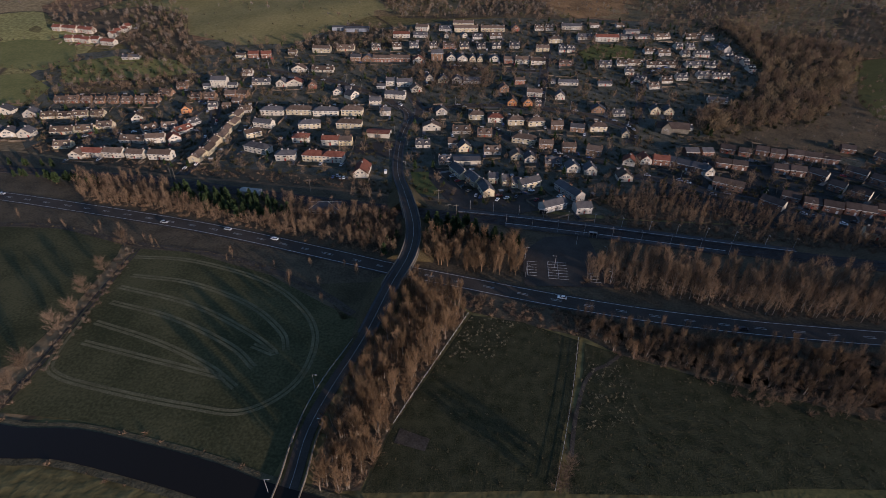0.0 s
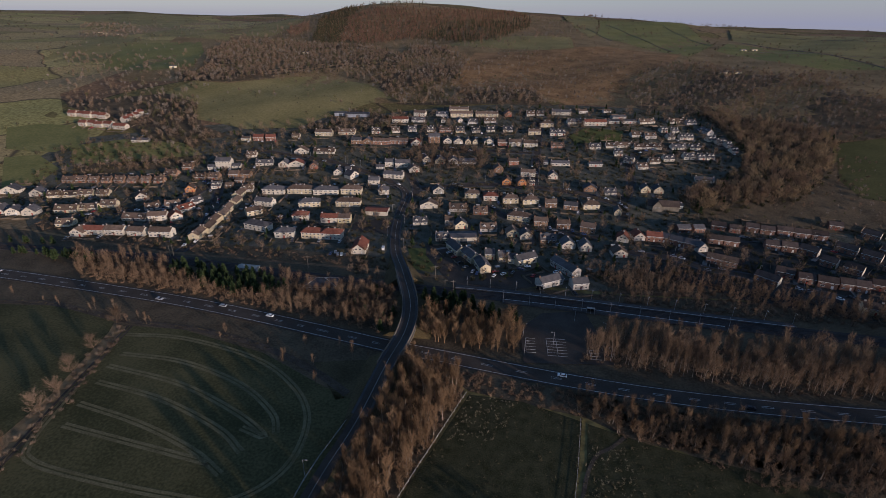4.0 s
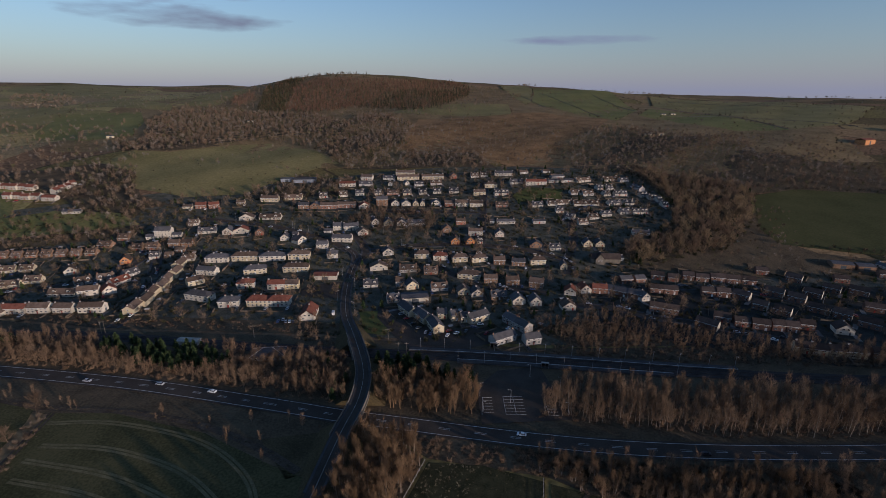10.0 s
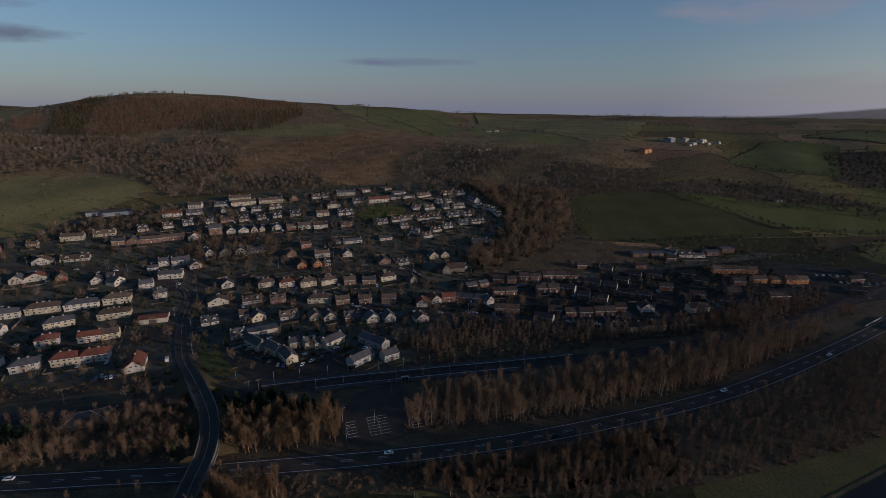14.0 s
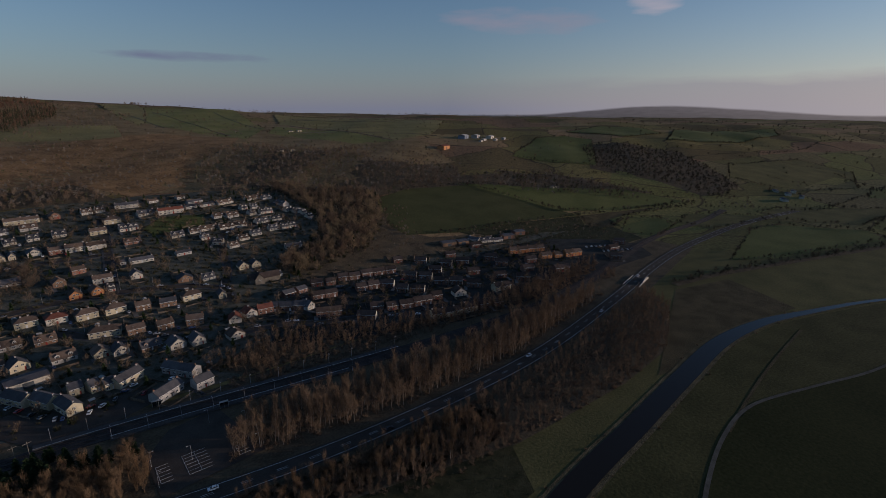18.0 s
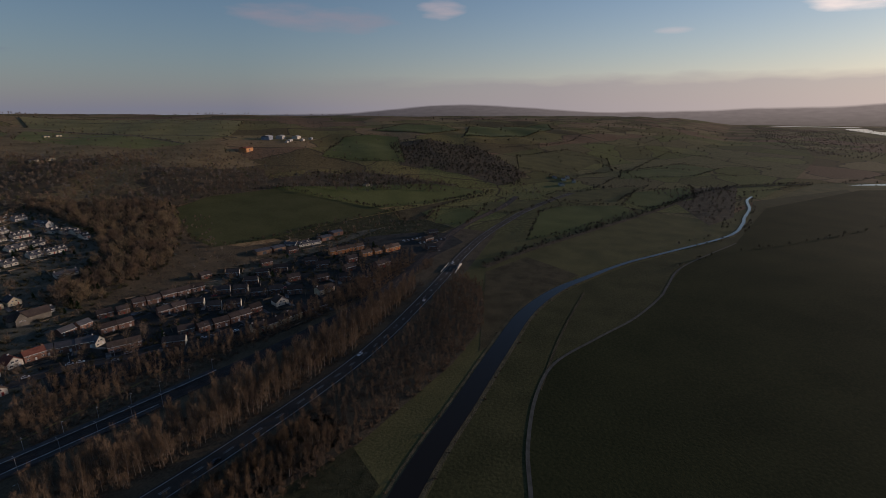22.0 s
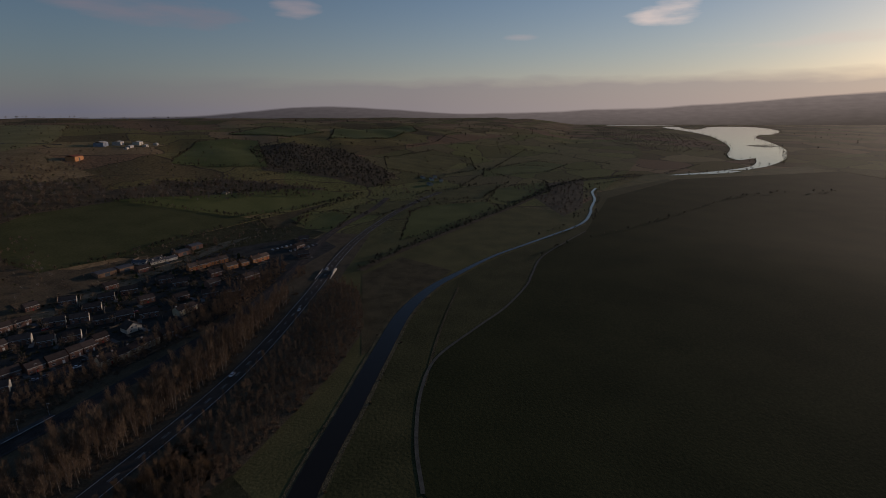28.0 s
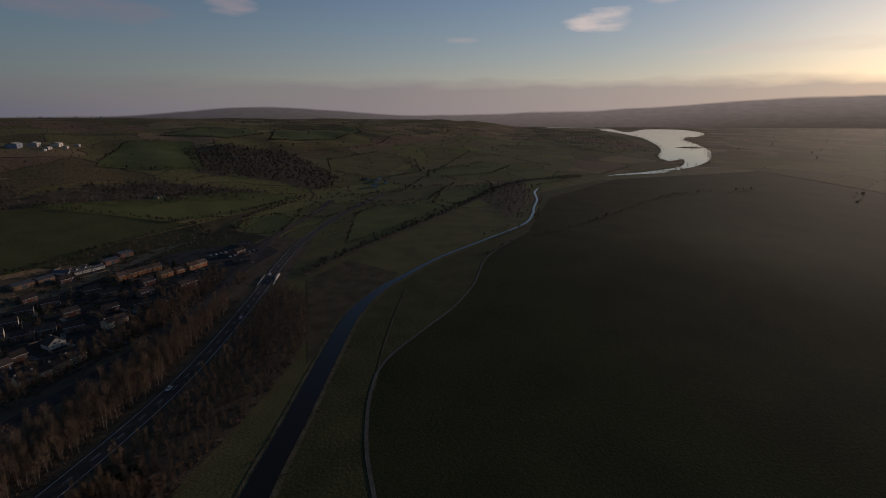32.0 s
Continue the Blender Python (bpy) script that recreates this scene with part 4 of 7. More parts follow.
# ---- houses ----
WALLS = dict(e=SHADEDBRICK, d=SHADEDBRICK, w=WHITE, c=CREAM, g=GREYWALL, b=BROWNBRICK, r=REDBRICK, o=ORANGEBRICK, y=YELLOW, u=BLUEMETAL)
ROOFS = dict(d=DARKTILE, s=SLATE, b=BROWNTILE, r=REDTILE)
WORDS = dict(e="white-gabled shade-darkened brick", d="shade-darkened brick", w="white rendered", c="cream rendered", g="grey pebbledashed", b="brown brick", r="red brick", o="orange brick", y="pale yellow", u="blue-grey metal")
TILES = dict(d="dark tiled roof", s="grey slate roof", b="brown tiled roof", r="red tiled roof")
FORMS = dict(A=("two-storey house", 4.35, 7.4, 0.62), H=("four-in-a-block house", 4.7, 8.6, 0.60), B=("one-and-a-half-storey cottage", 2.7, 8.0, 0.76), G=("gable-fronted house", 3.3, 9.0, 0.85),
             P=("single-storey bungalow", 2.6, 6.5, 0.5), T=("three-storey house", 7.0, 9.0, 0.6), F=("long low shed", 4.0, 11.0, 0.18))


def window(w, h):
    """A window in its frame, about its centre, facing -y."""
    bm = bmesh.new()
    xs = (-w / 2, -w / 2 + 0.09, -0.05, 0.05, w / 2 - 0.09, w / 2)
    zs = (-h / 2, -h / 2 + 0.12, h / 2 - 0.09, h / 2)
    grid = [[bm.verts.new((x, -0.07, z)) for x in xs] for z in zs]
    for r in range(3):
        for c in range(5):
            f = bm.faces.new((grid[r][c], grid[r][c + 1], grid[r + 1][c + 1], grid[r + 1][c]))
            f.material_index = 1 if r == 1 and c in (1, 3) else 0
    rim = [grid[0][c] for c in range(6)] + [grid[r][5] for r in (1, 2, 3)] + [grid[3][c] for c in (4, 3, 2, 1, 0)] + [grid[r][0] for r in (2, 1)]
    back_rim = [bm.verts.new((v.co.x, 0.05, v.co.z)) for v in rim]
    for k in range(len(rim)):
        bm.faces.new((rim[k], back_rim[k], back_rim[(k + 1) % len(rim)], rim[(k + 1) % len(rim)]))
    me = bpy.data.meshes.new("window")
    bm.to_mesh(me)
    bm.free()
    me.materials.append(FRAME)
    me.materials.append(GLASS)
    return me


PANES = dict(wide=window(1.65, 1.2), tall=window(1.0, 1.25))


def put(me, name, parent, x, y, z, turn=0.0, label=""):
    ob = new(name, me)
    ob.parent = parent
    ob.matrix_basis = pose(x, y, z, 0, 0, turn)
    if label:
        ob["label"] = label
    return ob


def slab(bm, a, b, c, d, t):
    """A roof plane a-b-c-d (counter-clockwise from outside), t thick."""
    n = (Vector(b) - Vector(a)).cross(Vector(d) - Vector(a)).normalized() * t
    lo = [bm.verts.new(Vector(p)) for p in (a, b, c, d)]
    hi = [bm.verts.new(Vector(p) + n) for p in (a, b, c, d)]
    bm.faces.new(hi)
    bm.faces.new(lo[::-1])
    for k in range(4):
        bm.faces.new((lo[k], lo[(k + 1) % 4], hi[(k + 1) % 4], hi[k]))


def house(style, L, deep):
    """One house with its front on the x axis, L long, standing towards +y."""
    form, wall, roof = style
    word, eave, D, rise = FORMS[form]
    D = D * 1.8 if deep else D
    if form == "F" and L > 18:
        D = 14.0
    root = new("house" if form not in "F" else "shed")
    bm = bmesh.new()
    top = eave + rise * (D if form != "G" else L) / 2
    if form == "G":
        top = eave + min(rise * L / 2, 3.7)
    x0, x1 = -L / 2, L / 2
    base = [bm.verts.new(p) for p in ((x0, 0, -2.5), (x1, 0, -2.5), (x1, D, -2.5), (x0, D, -2.5))]
    up = [bm.verts.new(p) for p in ((x0, 0, eave), (x1, 0, eave), (x1, D, eave), (x0, D, eave))]
    bm.faces.new(base[::-1])
    o = 0.45
    rb = bmesh.new()
    if form == "G":
        r0, r1 = bm.verts.new((0, 0, top)), bm.verts.new((0, D, top))
        bm.faces.new((base[0], base[1], up[1], r0, up[0]))
        bm.faces.new((base[2], base[3], up[3], r1, up[2]))
        bm.faces.new((base[1], base[2], up[2], up[1]))
        bm.faces.new((base[3], base[0], up[0], up[3]))
        k = (top - eave) / (L / 2)
        slab(rb, (x1 + o, -o, eave - o * k), (x1 + o, D + o, eave - o * k), (0, D + o, top), (0, -o, top), 0.22)
        slab(rb, (x0 - o, D + o, eave - o * k), (x0 - o, -o, eave - o * k), (0, -o, top), (0, D + o, top), 0.22)
    elif form == "H":
        for a in range(4):
            bm.faces.new((base[a], base[(a + 1) % 4], up[(a + 1) % 4], up[a]))
        h = min(D / 2, L / 2 - 0.5)
        ra, rz = (x0 + h, D / 2, top), (x1 - h, D / 2, top)
        c = [(x0 - o, -o, eave - 0.1), (x1 + o, -o, eave - 0.1), (x1 + o, D + o, eave - 0.1), (x0 - o, D + o, eave - 0.1)]
        vs = [rb.verts.new(p) for p in c] + [rb.verts.new((p[0], p[1], p[2] + 0.2)) for p in c] + [rb.verts.new((ra[0], ra[1], top + 0.2)), rb.verts.new((rz[0], rz[1], top + 0.2))]
        for f in ((3, 2, 1, 0), (0, 1, 5, 4), (1, 2, 6, 5), (2, 3, 7, 6), (3, 0, 4, 7), (4, 5, 9, 8), (5, 6, 9), (6, 7, 8, 9), (7, 4, 8)):
            rb.faces.new([vs[q] for q in f])
    else:
        r0, r1 = bm.verts.new((x0, D / 2, top)), bm.verts.new((x1, D / 2, top))
        bm.faces.new((base[0], base[1], up[1], up[0]))
        bm.faces.new((base[2], base[3], up[3], up[2]))
        bm.faces.new((base[1], base[2], up[2], r1, up[1]))
        bm.faces.new((base[3], base[0], up[0], r0, up[3]))
        k = (top - eave) / (D / 2)
        slab(rb, (x0 - 0.25, -o, eave - o * k), (x1 + 0.25, -o, eave - o * k), (x1 + 0.25, D / 2, top), (x0 - 0.25, D / 2, top), 0.22)
        slab(rb, (x1 + 0.25, D + o, eave - o * k), (x0 - 0.25, D + o, eave - o * k), (x0 - 0.25, D / 2, top), (x1 + 0.25, D / 2, top), 0.22)
    part("wall", bm, WALLS[wall], root)
    if form not in "GF":
        for f in rb.faces:
            f.material_index = 0
        box(rb, x0 - 0.25, x1 + 0.25, -o - 0.08, -o + 0.02, eave - o * 0.65 - 0.12, eave - o * 0.65 + 0.14, 1)
    part("roof", rb, [ROOFS[roof], FRAME], root, TILES[roof] + " with white gutters")
    if wall == "e":
        eb = bmesh.new()
        v = [eb.verts.new(q) for q in ((x1 + 0.02, 0.02, -1.0), (x1 + 0.02, D - 0.02, -1.0), (x1 + 0.02, D - 0.02, eave - 0.1), (x1 + 0.02, D / 2, top - 0.15), (x1 + 0.02, 0.02, eave - 0.1))]
        w = [eb.verts.new(q.co + Vector((0.05, 0, 0))) for q in v]
        eb.faces.new(w)
        for q in range(5):
            eb.faces.new((v[q], v[(q + 1) % 5], w[(q + 1) % 5], w[q]))
        part("gable_end", eb, WHITE, root, "white rendered gable end")
    if wall not in "de" and (form not in "FP" or (form == "P" and L > 9)):
        spots = [(0.0, D * 0.6)] if form == "G" else ([(x0 + 0.7, D / 2)] if L < 11 else [(x0 + 0.7, D / 2), (x1 - 0.7, D / 2)] if L < 20 else [(x0 + 0.7, D / 2), (0.0, D / 2), (x1 - 0.7, D / 2)])
        for x, y in spots:
            if form == "H":
                x *= 0.35
            cb = bmesh.new()
            box(cb, x - 0.45, x + 0.45, y - 0.34, y + 0.34, top - 1.2, top + 0.8)
            box(cb, x - 0.53, x + 0.53, y - 0.42, y + 0.42, top + 0.8, top + 0.92)
            chimney = part("chimney", cb, GREYWALL if wall in "wc" else BROWNBRICK, root, "chimney stack with clay pots")
            for q in (-0.28, 0.28):
                pb = bmesh.new()
                bmesh.ops.create_cone(pb, segments=6, radius1=0.14, radius2=0.11, depth=0.36, cap_ends=True, matrix=Matrix.Translation((x + q * 0.9, y, top + 1.1)))
                part("chimney_pot", pb, REDTILE, chimney, "red clay pot")
    if form == "F":
        db = bmesh.new()
        box(db, -2.2, 2.2, -0.06, 0.05, -2.4, 3.1)
        part("shutter_door", db, DOORDARK, root, "dark roller door")
        return root
    floors = {"A": 2, "H": 2, "T": 3, "B": 1, "G": 2, "P": 1}[form]
    n = max(2, round(L / 3.7))
    if form == "G":
        n = 2 if L > 6 else 1
    for fl in range(floors):
        z = 1.35 + 2.25 * fl
        for q in range(n):
            x = x0 + L * (q + 0.5) / n
            if form == "G" and fl == 1:
                x *= 0.55
            if fl == 0 and q == n // 2 and n > 1:
                continue
            put(PANES["wide" if form != "T" else "tall"], "window", root, x, -0.01, z)
    for y in (D * 0.5,) if wall != "e" else ():
        put(PANES["tall"], "window", root, x1 + 0.01, y, 1.35, 90)
        if floors > 1:
            put(PANES["tall"], "window", root, x1 + 0.01, y, 3.6, 90)
    db = bmesh.new()
    x = x0 + L * (n // 2 + 0.5) / n if n > 1 else x1 - 0.8
    box(db, x - 0.5, x + 0.5, -0.07, 0.05, -0.1, 2.05)
    part("door", db, random.choice((DOORDARK, DOORRED, FRAME)), root)
    if form in "AT" and L > 9 or form == "B":
        pb = bmesh.new()
        box(pb, x - 1.0, x + 1.0, -1.1, -0.06, 2.2, 2.38)
        for q in (-0.9, 0.82):
            box(pb, x + q, x + q + 0.08, -1.05, -0.97, -2.4, 2.2)
        part("porch", pb, ROOFS[roof], root, "small open porch")
    if form == "B":
        for q in (-0.26, 0.26):
            x = L * q
            mb = bmesh.new()
            k = (top - eave) / (D / 2)
            zb = eave + 1.0 * k
            v = [mb.verts.new(p) for p in ((x - 1.15, 0.9, zb - 0.3), (x + 1.15, 0.9, zb - 0.3), (x + 1.15, 0.9, zb + 1.3), (x, 0.9, zb + 2.1), (x - 1.15, 0.9, zb + 1.3))]
            w = [mb.verts.new((p.co.x, D / 2, p.co.z)) for p in v]
            mb.faces.new(v).material_index = 0
            for a in range(5):
                mb.faces.new((v[a], w[a], w[(a + 1) % 5], v[(a + 1) % 5])).material_index = 1 if a in (2, 3) else 0
            dormer = part("dormer", mb, [WALLS[wall], ROOFS[roof]], root, "gabled dormer")
            put(PANES["wide"], "window", dormer, x, 0.88, zb + 0.55)
    return root


stock, spots_taken, plots = {}, [], []


def street(style, x0, y0, x1, y1, n=1, deep=False):
    """n houses in a row whose fronts run from (x0, y0) to (x1, y1)."""
    if x0 > 140 and y0 < 400 and style[1] in "rb":      # the estate: brick with the shade of its fronts in the colour
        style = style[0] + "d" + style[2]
    a, b = Vector((x0, y0)), Vector((x1, y1))
    if style[1] == "e" and n == 1:      # turned with the white gable to the south-west
        half, centre = Vector((0.72, -0.69)) * (b - a).length / 2, (a + b) / 2
        a, b = centre - half, centre + half
    step = (b - a) / n
    gap = 0.0 if n == 1 or style[0] == "A" and style[1] not in "rde" else 0.16
    L = step.length * (1 - gap)
    size = min((5, 8, 12, 17, 24, 34), key=lambda s: abs(math.log(s / L)))
    for k in range(n):
        mid = a + step * (k + 0.5)
        key = (style, size, deep)
        if n > 3 and style[0] == "A":
            mid += Vector((-step.y, step.x)).normalized() * (0.9 if k % 2 else -0.9)
        q = mid + Vector((-step.y, step.x)).normalized() * 4
        m = pose(mid.x, mid.y, min(z_at(mid.x, mid.y), z_at(q.x, q.y)) + 0.25, 0, 0, math.degrees(math.atan2(step.y, step.x))) @ Matrix.Diagonal((L / size, 1, random.uniform(0.93, 1.05), 1))
        if key not in stock:
            stock[key] = ob = house(style, size, deep)
            ob.matrix_basis = m
        else:
            ob = copy_thing(stock[key], m)
        tagged(ob, f"{WORDS[style[1]]} {FORMS[style[0]][0]} with {TILES[style[2]]}", "house" if style[0] != "F" else "shed", "houses of the village")
        spots_taken.append((q.x, q.y, max(L, 9)))
        plots.append((mid.x, mid.y, math.atan2(step.y, step.x), L, FORMS[style[0]][2], style))


street("Awr", -543.9, 589.3, -487.8, 583.6, 5)
street("Awr", -505.6, 558.8, -460.2, 553.8, 4)
street("Awr", -455.3, 550.5, -438.4, 549.1)
street("Awr", -454.4, 571.2, -447.7, 601.6, 4)
street("Pws", -404.7, 511.7, -386.8, 514.4)
street("Bbb", -398.7, 415.4, -311.1, 422.7, 7)
street("Bbb", -321.6, 437.6, -307.4, 437.7)
street("Bbb", -310.9, 451.5, -300.4, 453.5)
street("Bcb", -373.1, 389.2, -360.9, 391.3)
street("Bcb", -357.3, 391.5, -347.5, 394.2)
street("Gwb", -315.3, 385.9, -308.0, 391.8)
street("Bcb", -348.1, 359.8, -334.8, 362.6)
street("Bcb", -335.7, 368.9, -323.9, 371.6)
street("Bgb", -290.8, 364.7, -282.7, 373.4)
street("Bgb", -280.2, 373.5, -269.1, 378.2)
street("Bwr", -261.2, 365.9, -255.3, 378.8)
street("Bgs", -261.6, 382.3, -255.6, 392.5)
street("Gob", -280.9, 406.2, -273.2, 409.1)
street("Bbb", -288.1, 432.2, -261.9, 435.1, 2)
street("Tws", -277.9, 457.6, -263.2, 459.6)
street("Pws", -284.5, 454.3, -278.1, 456.8)
street("Pws", -262.6, 459.6, -253.3, 460.8)
street("Abb", -255.2, 438.2, -245.2, 438.3)
street("Abb", -244.2, 440.2, -235.1, 440.3)
street("Pbb", -244.3, 429.1, -236.7, 430.3)
street("Bws", -260.6, 415.6, -253.1, 418.2)
street("Pbb", -249.6, 420.1, -242.9, 420.9)
street("Bwb", -230.1, 412.7, -220.4, 414.3)
street("Bwb", -260.0, 485.0, -248.0, 487.2)
street("Pcb", -284.8, 528.2, -274.5, 528.3)
street("Arr", -270.9, 528.3, -259.8, 530.0)
street("Arr", -256.6, 528.4, -246.2, 532.2)
street("Bws", -240.6, 466.6, -223.9, 470.1)
street("Gws", -216.5, 466.0, -206.3, 466.2)
street("Hws", -209.4, 411.0, -189.5, 412.4)
street("Acb", -202.4, 366.0, -193.1, 374.5)
street("Aws", -207.6, 390.3, -191.1, 388.0)
street("Awr", -306.8, 313.5, -290.8, 314.5)
street("Awb", -289.9, 315.2, -275.5, 316.0)
street("Awb", -273.8, 316.1, -258.2, 316.3)
street("Awb", -256.8, 316.4, -236.9, 317.4)
street("Gwb", -312.4, 309.2, -303.9, 309.8)
street("Bwb", -297.6, 344.0, -277.6, 345.0)
street("Awb", -276.1, 345.1, -262.5, 349.4)
street("Gwr", -258.3, 347.7, -251.2, 353.8)
street("Acb", -231.6, 410.4, -221.4, 314.3, 7)
street("Hws", -191.7, 341.3, -174.9, 336.6)
street("Hws", -162.1, 327.0, -148.3, 329.1)
street("Pcb", -232.2, 541.1, -221.9, 542.4)
street("Acb", -207.3, 550.0, -187.9, 550.3)
street("Bcb", -182.1, 556.4, -163.4, 557.9)
street("Fus", -206.2, 620.8, -191.5, 623.9)
street("Fus", -190.0, 618.6, -162.5, 623.6)
street("Abs", -160.1, 531.4, -148.8, 531.9)
street("Gbs", -147.8, 531.9, -136.5, 532.5)
street("Arb", -136.5, 532.5, -117.4, 533.6)
street("Arb", -117.1, 536.2, -99.4, 537.2)
street("Gwr", -94.3, 533.8, -82.6, 536.5)
street("Bws", -144.7, 563.3, -135.3, 565.5)
street("Bwb", -123.9, 568.3, -112.2, 570.7)
street("Bws", -104.7, 574.0, -94.8, 575.7)
street("Awr", -129.1, 603.6, -109.9, 605.4)
street("Awb", -108.6, 630.7, -91.4, 628.0)
street("Bgs", -105.9, 606.7, -89.9, 608.0)
street("Acb", -64.3, 645.2, -39.8, 644.5)
street("Acb", -60.2, 627.0, -33.5, 630.6)
street("Acb", -29.4, 630.7, -2.4, 633.7)
street("Bgs", -79.8, 631.1, -64.1, 630.6)
street("Gwb", -70.1, 608.1, -65.5, 608.2)
street("Gws", -49.4, 610.5, -44.2, 612.6)
street("Bgs", -37.7, 607.6, -26.1, 609.2)
street("Bgb", -18.1, 611.3, -4.2, 613.6)
street("Bws", -83.3, 576.2, -73.6, 578.5)
street("Brb", -67.9, 576.9, -54.9, 579.2)
street("Bcs", -49.2, 577.6, -39.4, 579.7)
street("Bws", -31.6, 579.9, -20.6, 581.8)
street("Bws", -15.1, 583.0, -3.9, 584.1)
street("Tbs", -76.3, 543.8, -64.0, 546.0)
street("Gws", -59.8, 544.5, -50.9, 546.3)
street("Gws", -48.1, 544.7, -39.0, 546.5)
street("Gcs", -36.7, 544.8, -21.5, 546.3, 2)
street("Gws", -14.5, 546.1, -5.7, 546.9)
street("Gwb", -212.1, 497.9, -198.1, 499.5)
street("Bwb", -190.5, 500.6, -172.0, 502.0)
street("Gwr", -206.6, 467.5, -191.4, 469.9)
street("Grb", -183.7, 463.9, -176.0, 466.1)
street("Gws", -156.1, 454.6, -149.1, 455.5)
street("Pws", -148.0, 462.8, -141.5, 463.8)
street("Gws", -137.3, 447.2, -132.2, 455.1)
street("Aws", -118.2, 438.0, -108.0, 439.3)
street("Hws", -104.7, 420.1, -95.6, 421.3)
street("Aws", -107.5, 453.6, -88.4, 452.7)
street("Aws", -111.8, 478.5, -101.7, 480.1)
street("Aws", -100.6, 477.5, -85.7, 480.5)
street("Gwb", -83.7, 467.5, -75.8, 470.6)
street("Pgs", -118.8, 471.9, -110.6, 473.0)
street("Gws", -74.2, 493.0, -67.8, 495.4)
street("Gcs", -62.4, 490.8, -52.6, 491.8)
street("Gws", -48.1, 490.9, -39.6, 491.8)
street("Bgs", -38.6, 491.8, -20.5, 493.0)
street("Hcb", -187.0, 413.6, -164.7, 415.7)
street("Hws", -161.2, 414.0, -142.4, 416.1)
street("Hcb", -138.7, 417.9, -120.4, 418.8)
street("Hcs", -167.2, 388.9, -149.9, 394.1)
street("Hcb", -137.3, 395.0, -114.8, 396.4)
street("Bgb", -38.1, 395.8, -23.4, 397.6)
street("Bbb", -18.2, 392.8, -4.8, 393.6)
street("Hcb", -26.9, 421.0, -14.0, 422.2)
street("Hwr", -10.1, 417.8, 2.4, 418.9)
street("Gwb", -62.3, 398.8, -49.7, 400.5)
street("Gws", -55.0, 426.0, -46.7, 427.9)
street("Fwr", -107.7, 382.0, -88.7, 382.3)
street("Hwr", -162.5, 362.7, -150.4, 365.1)
street("Awr", -138.9, 361.5, -124.7, 362.6)
street("Ayb", -124.7, 362.6, -114.7, 364.0)
street("Hcr", -142.4, 329.3, -127.7, 329.7)
street("Hwr", -127.5, 329.7, -112.3, 330.1)
street("Gwr", -98.1, 307.4, -88.0, 308.2, deep=True)
street("Bws", -65.1, 365.9, -51.7, 368.5)
street("Gcs", -30.8, 362.7, -19.2, 365.9)
street("Agb", -38.8, 369.5, -31.9, 370.4)
street("Bws", -43.0, 337.3, -31.8, 339.5)
street("Fws", -31.2, 336.2, -11.7, 339.8)
street("Bgb", -10.2, 360.3, 2.8, 362.4)
street("Acs", -33.3, 327.0, -24.3, 313.0)
street("Acs", -21.6, 314.8, -14.0, 302.8)
street("Acs", -11.8, 302.9, -7.0, 289.0)
street("Acs", -4.5, 310.7, 1.9, 311.6)
street("Acs", 4.9, 307.9, 9.6, 309.4)
street("Acs", 11.1, 305.9, 16.6, 307.1)
street("Acs", 18.6, 303.7, 29.6, 311.0)
street("Ags", 31.4, 273.6, 45.3, 282.3)
street("Ags", 39.3, 309.0, 51.8, 290.4, 2)
street("Ags", 50.1, 275.0, 60.5, 277.9)
street("Hcb", 11.2, 386.8, 28.1, 383.7)
street("Abb", 30.8, 378.5, 44.2, 378.7)
street("Abb", 48.6, 373.8, 61.1, 374.7)
street("Abb", 66.1, 371.5, 78.9, 367.7)
street("Gcb", 10.4, 353.1, 19.8, 354.3)
street("Gws", 21.0, 349.6, 28.8, 350.8)
street("Bbs", 35.1, 344.5, 46.9, 346.3)
street("Gws", 50.5, 336.0, 58.9, 337.1)
street("Gws", 61.5, 333.8, 71.5, 334.5)
street("Gwr", 92.6, 355.5, 99.7, 353.7)
street("Gwb", 84.9, 326.4, 93.2, 327.3)
street("Hcb", 7.3, 414.5, 19.7, 416.4)
street("Hcb", 24.6, 414.7, 37.1, 416.6)
street("Abb", 41.6, 411.5, 53.6, 411.6)
street("Abs", 57.8, 410.0, 69.9, 408.4)
street("Hcb", 75.2, 410.7, 87.7, 411.8)
street("Grb", 6.5, 635.4, 15.0, 637.2)
street("Bwb", 32.0, 640.0, 44.2, 641.9)
street("Bwb", 45.0, 642.7, 55.4, 644.5)
street("Aws", 64.3, 648.8, 87.8, 649.0)
street("Bws", 80.4, 612.1, 96.4, 615.0)
street("Awr", 98.8, 607.3, 124.3, 609.1)
street("Hcb", 48.6, 601.3, 62.5, 602.4)
street("Acb", 33.6, 575.8, 46.8, 576.7)
street("Bws", 57.6, 574.0, 65.0, 574.8)
street("Bws", 65.7, 573.5, 74.2, 574.8)
street("Bws", 3.9, 583.8, 16.8, 585.2)
street("Arb", -0.5, 542.2, 10.4, 543.4)
street("Awb", 12.4, 541.6, 25.0, 542.0)
street("Awb", 28.2, 539.6, 40.7, 540.1)
street("Brb", 56.5, 538.3, 69.1, 539.0)
street("Pgb", 98.9, 658.4, 109.4, 661.5)
street("Pgb", 129.9, 663.6, 139.2, 665.7)
street("Pgs", 135.6, 634.8, 152.5, 639.8)
street("Pgs", 128.5, 616.7, 143.5, 620.3)
street("Pgs", 144.3, 618.8, 163.5, 624.2)
street("Bwb", 166.2, 620.7, 182.2, 626.5)
street("Bgb", 145.6, 575.4, 160.4, 578.4)
street("Bgb", 160.3, 573.6, 173.3, 576.0)
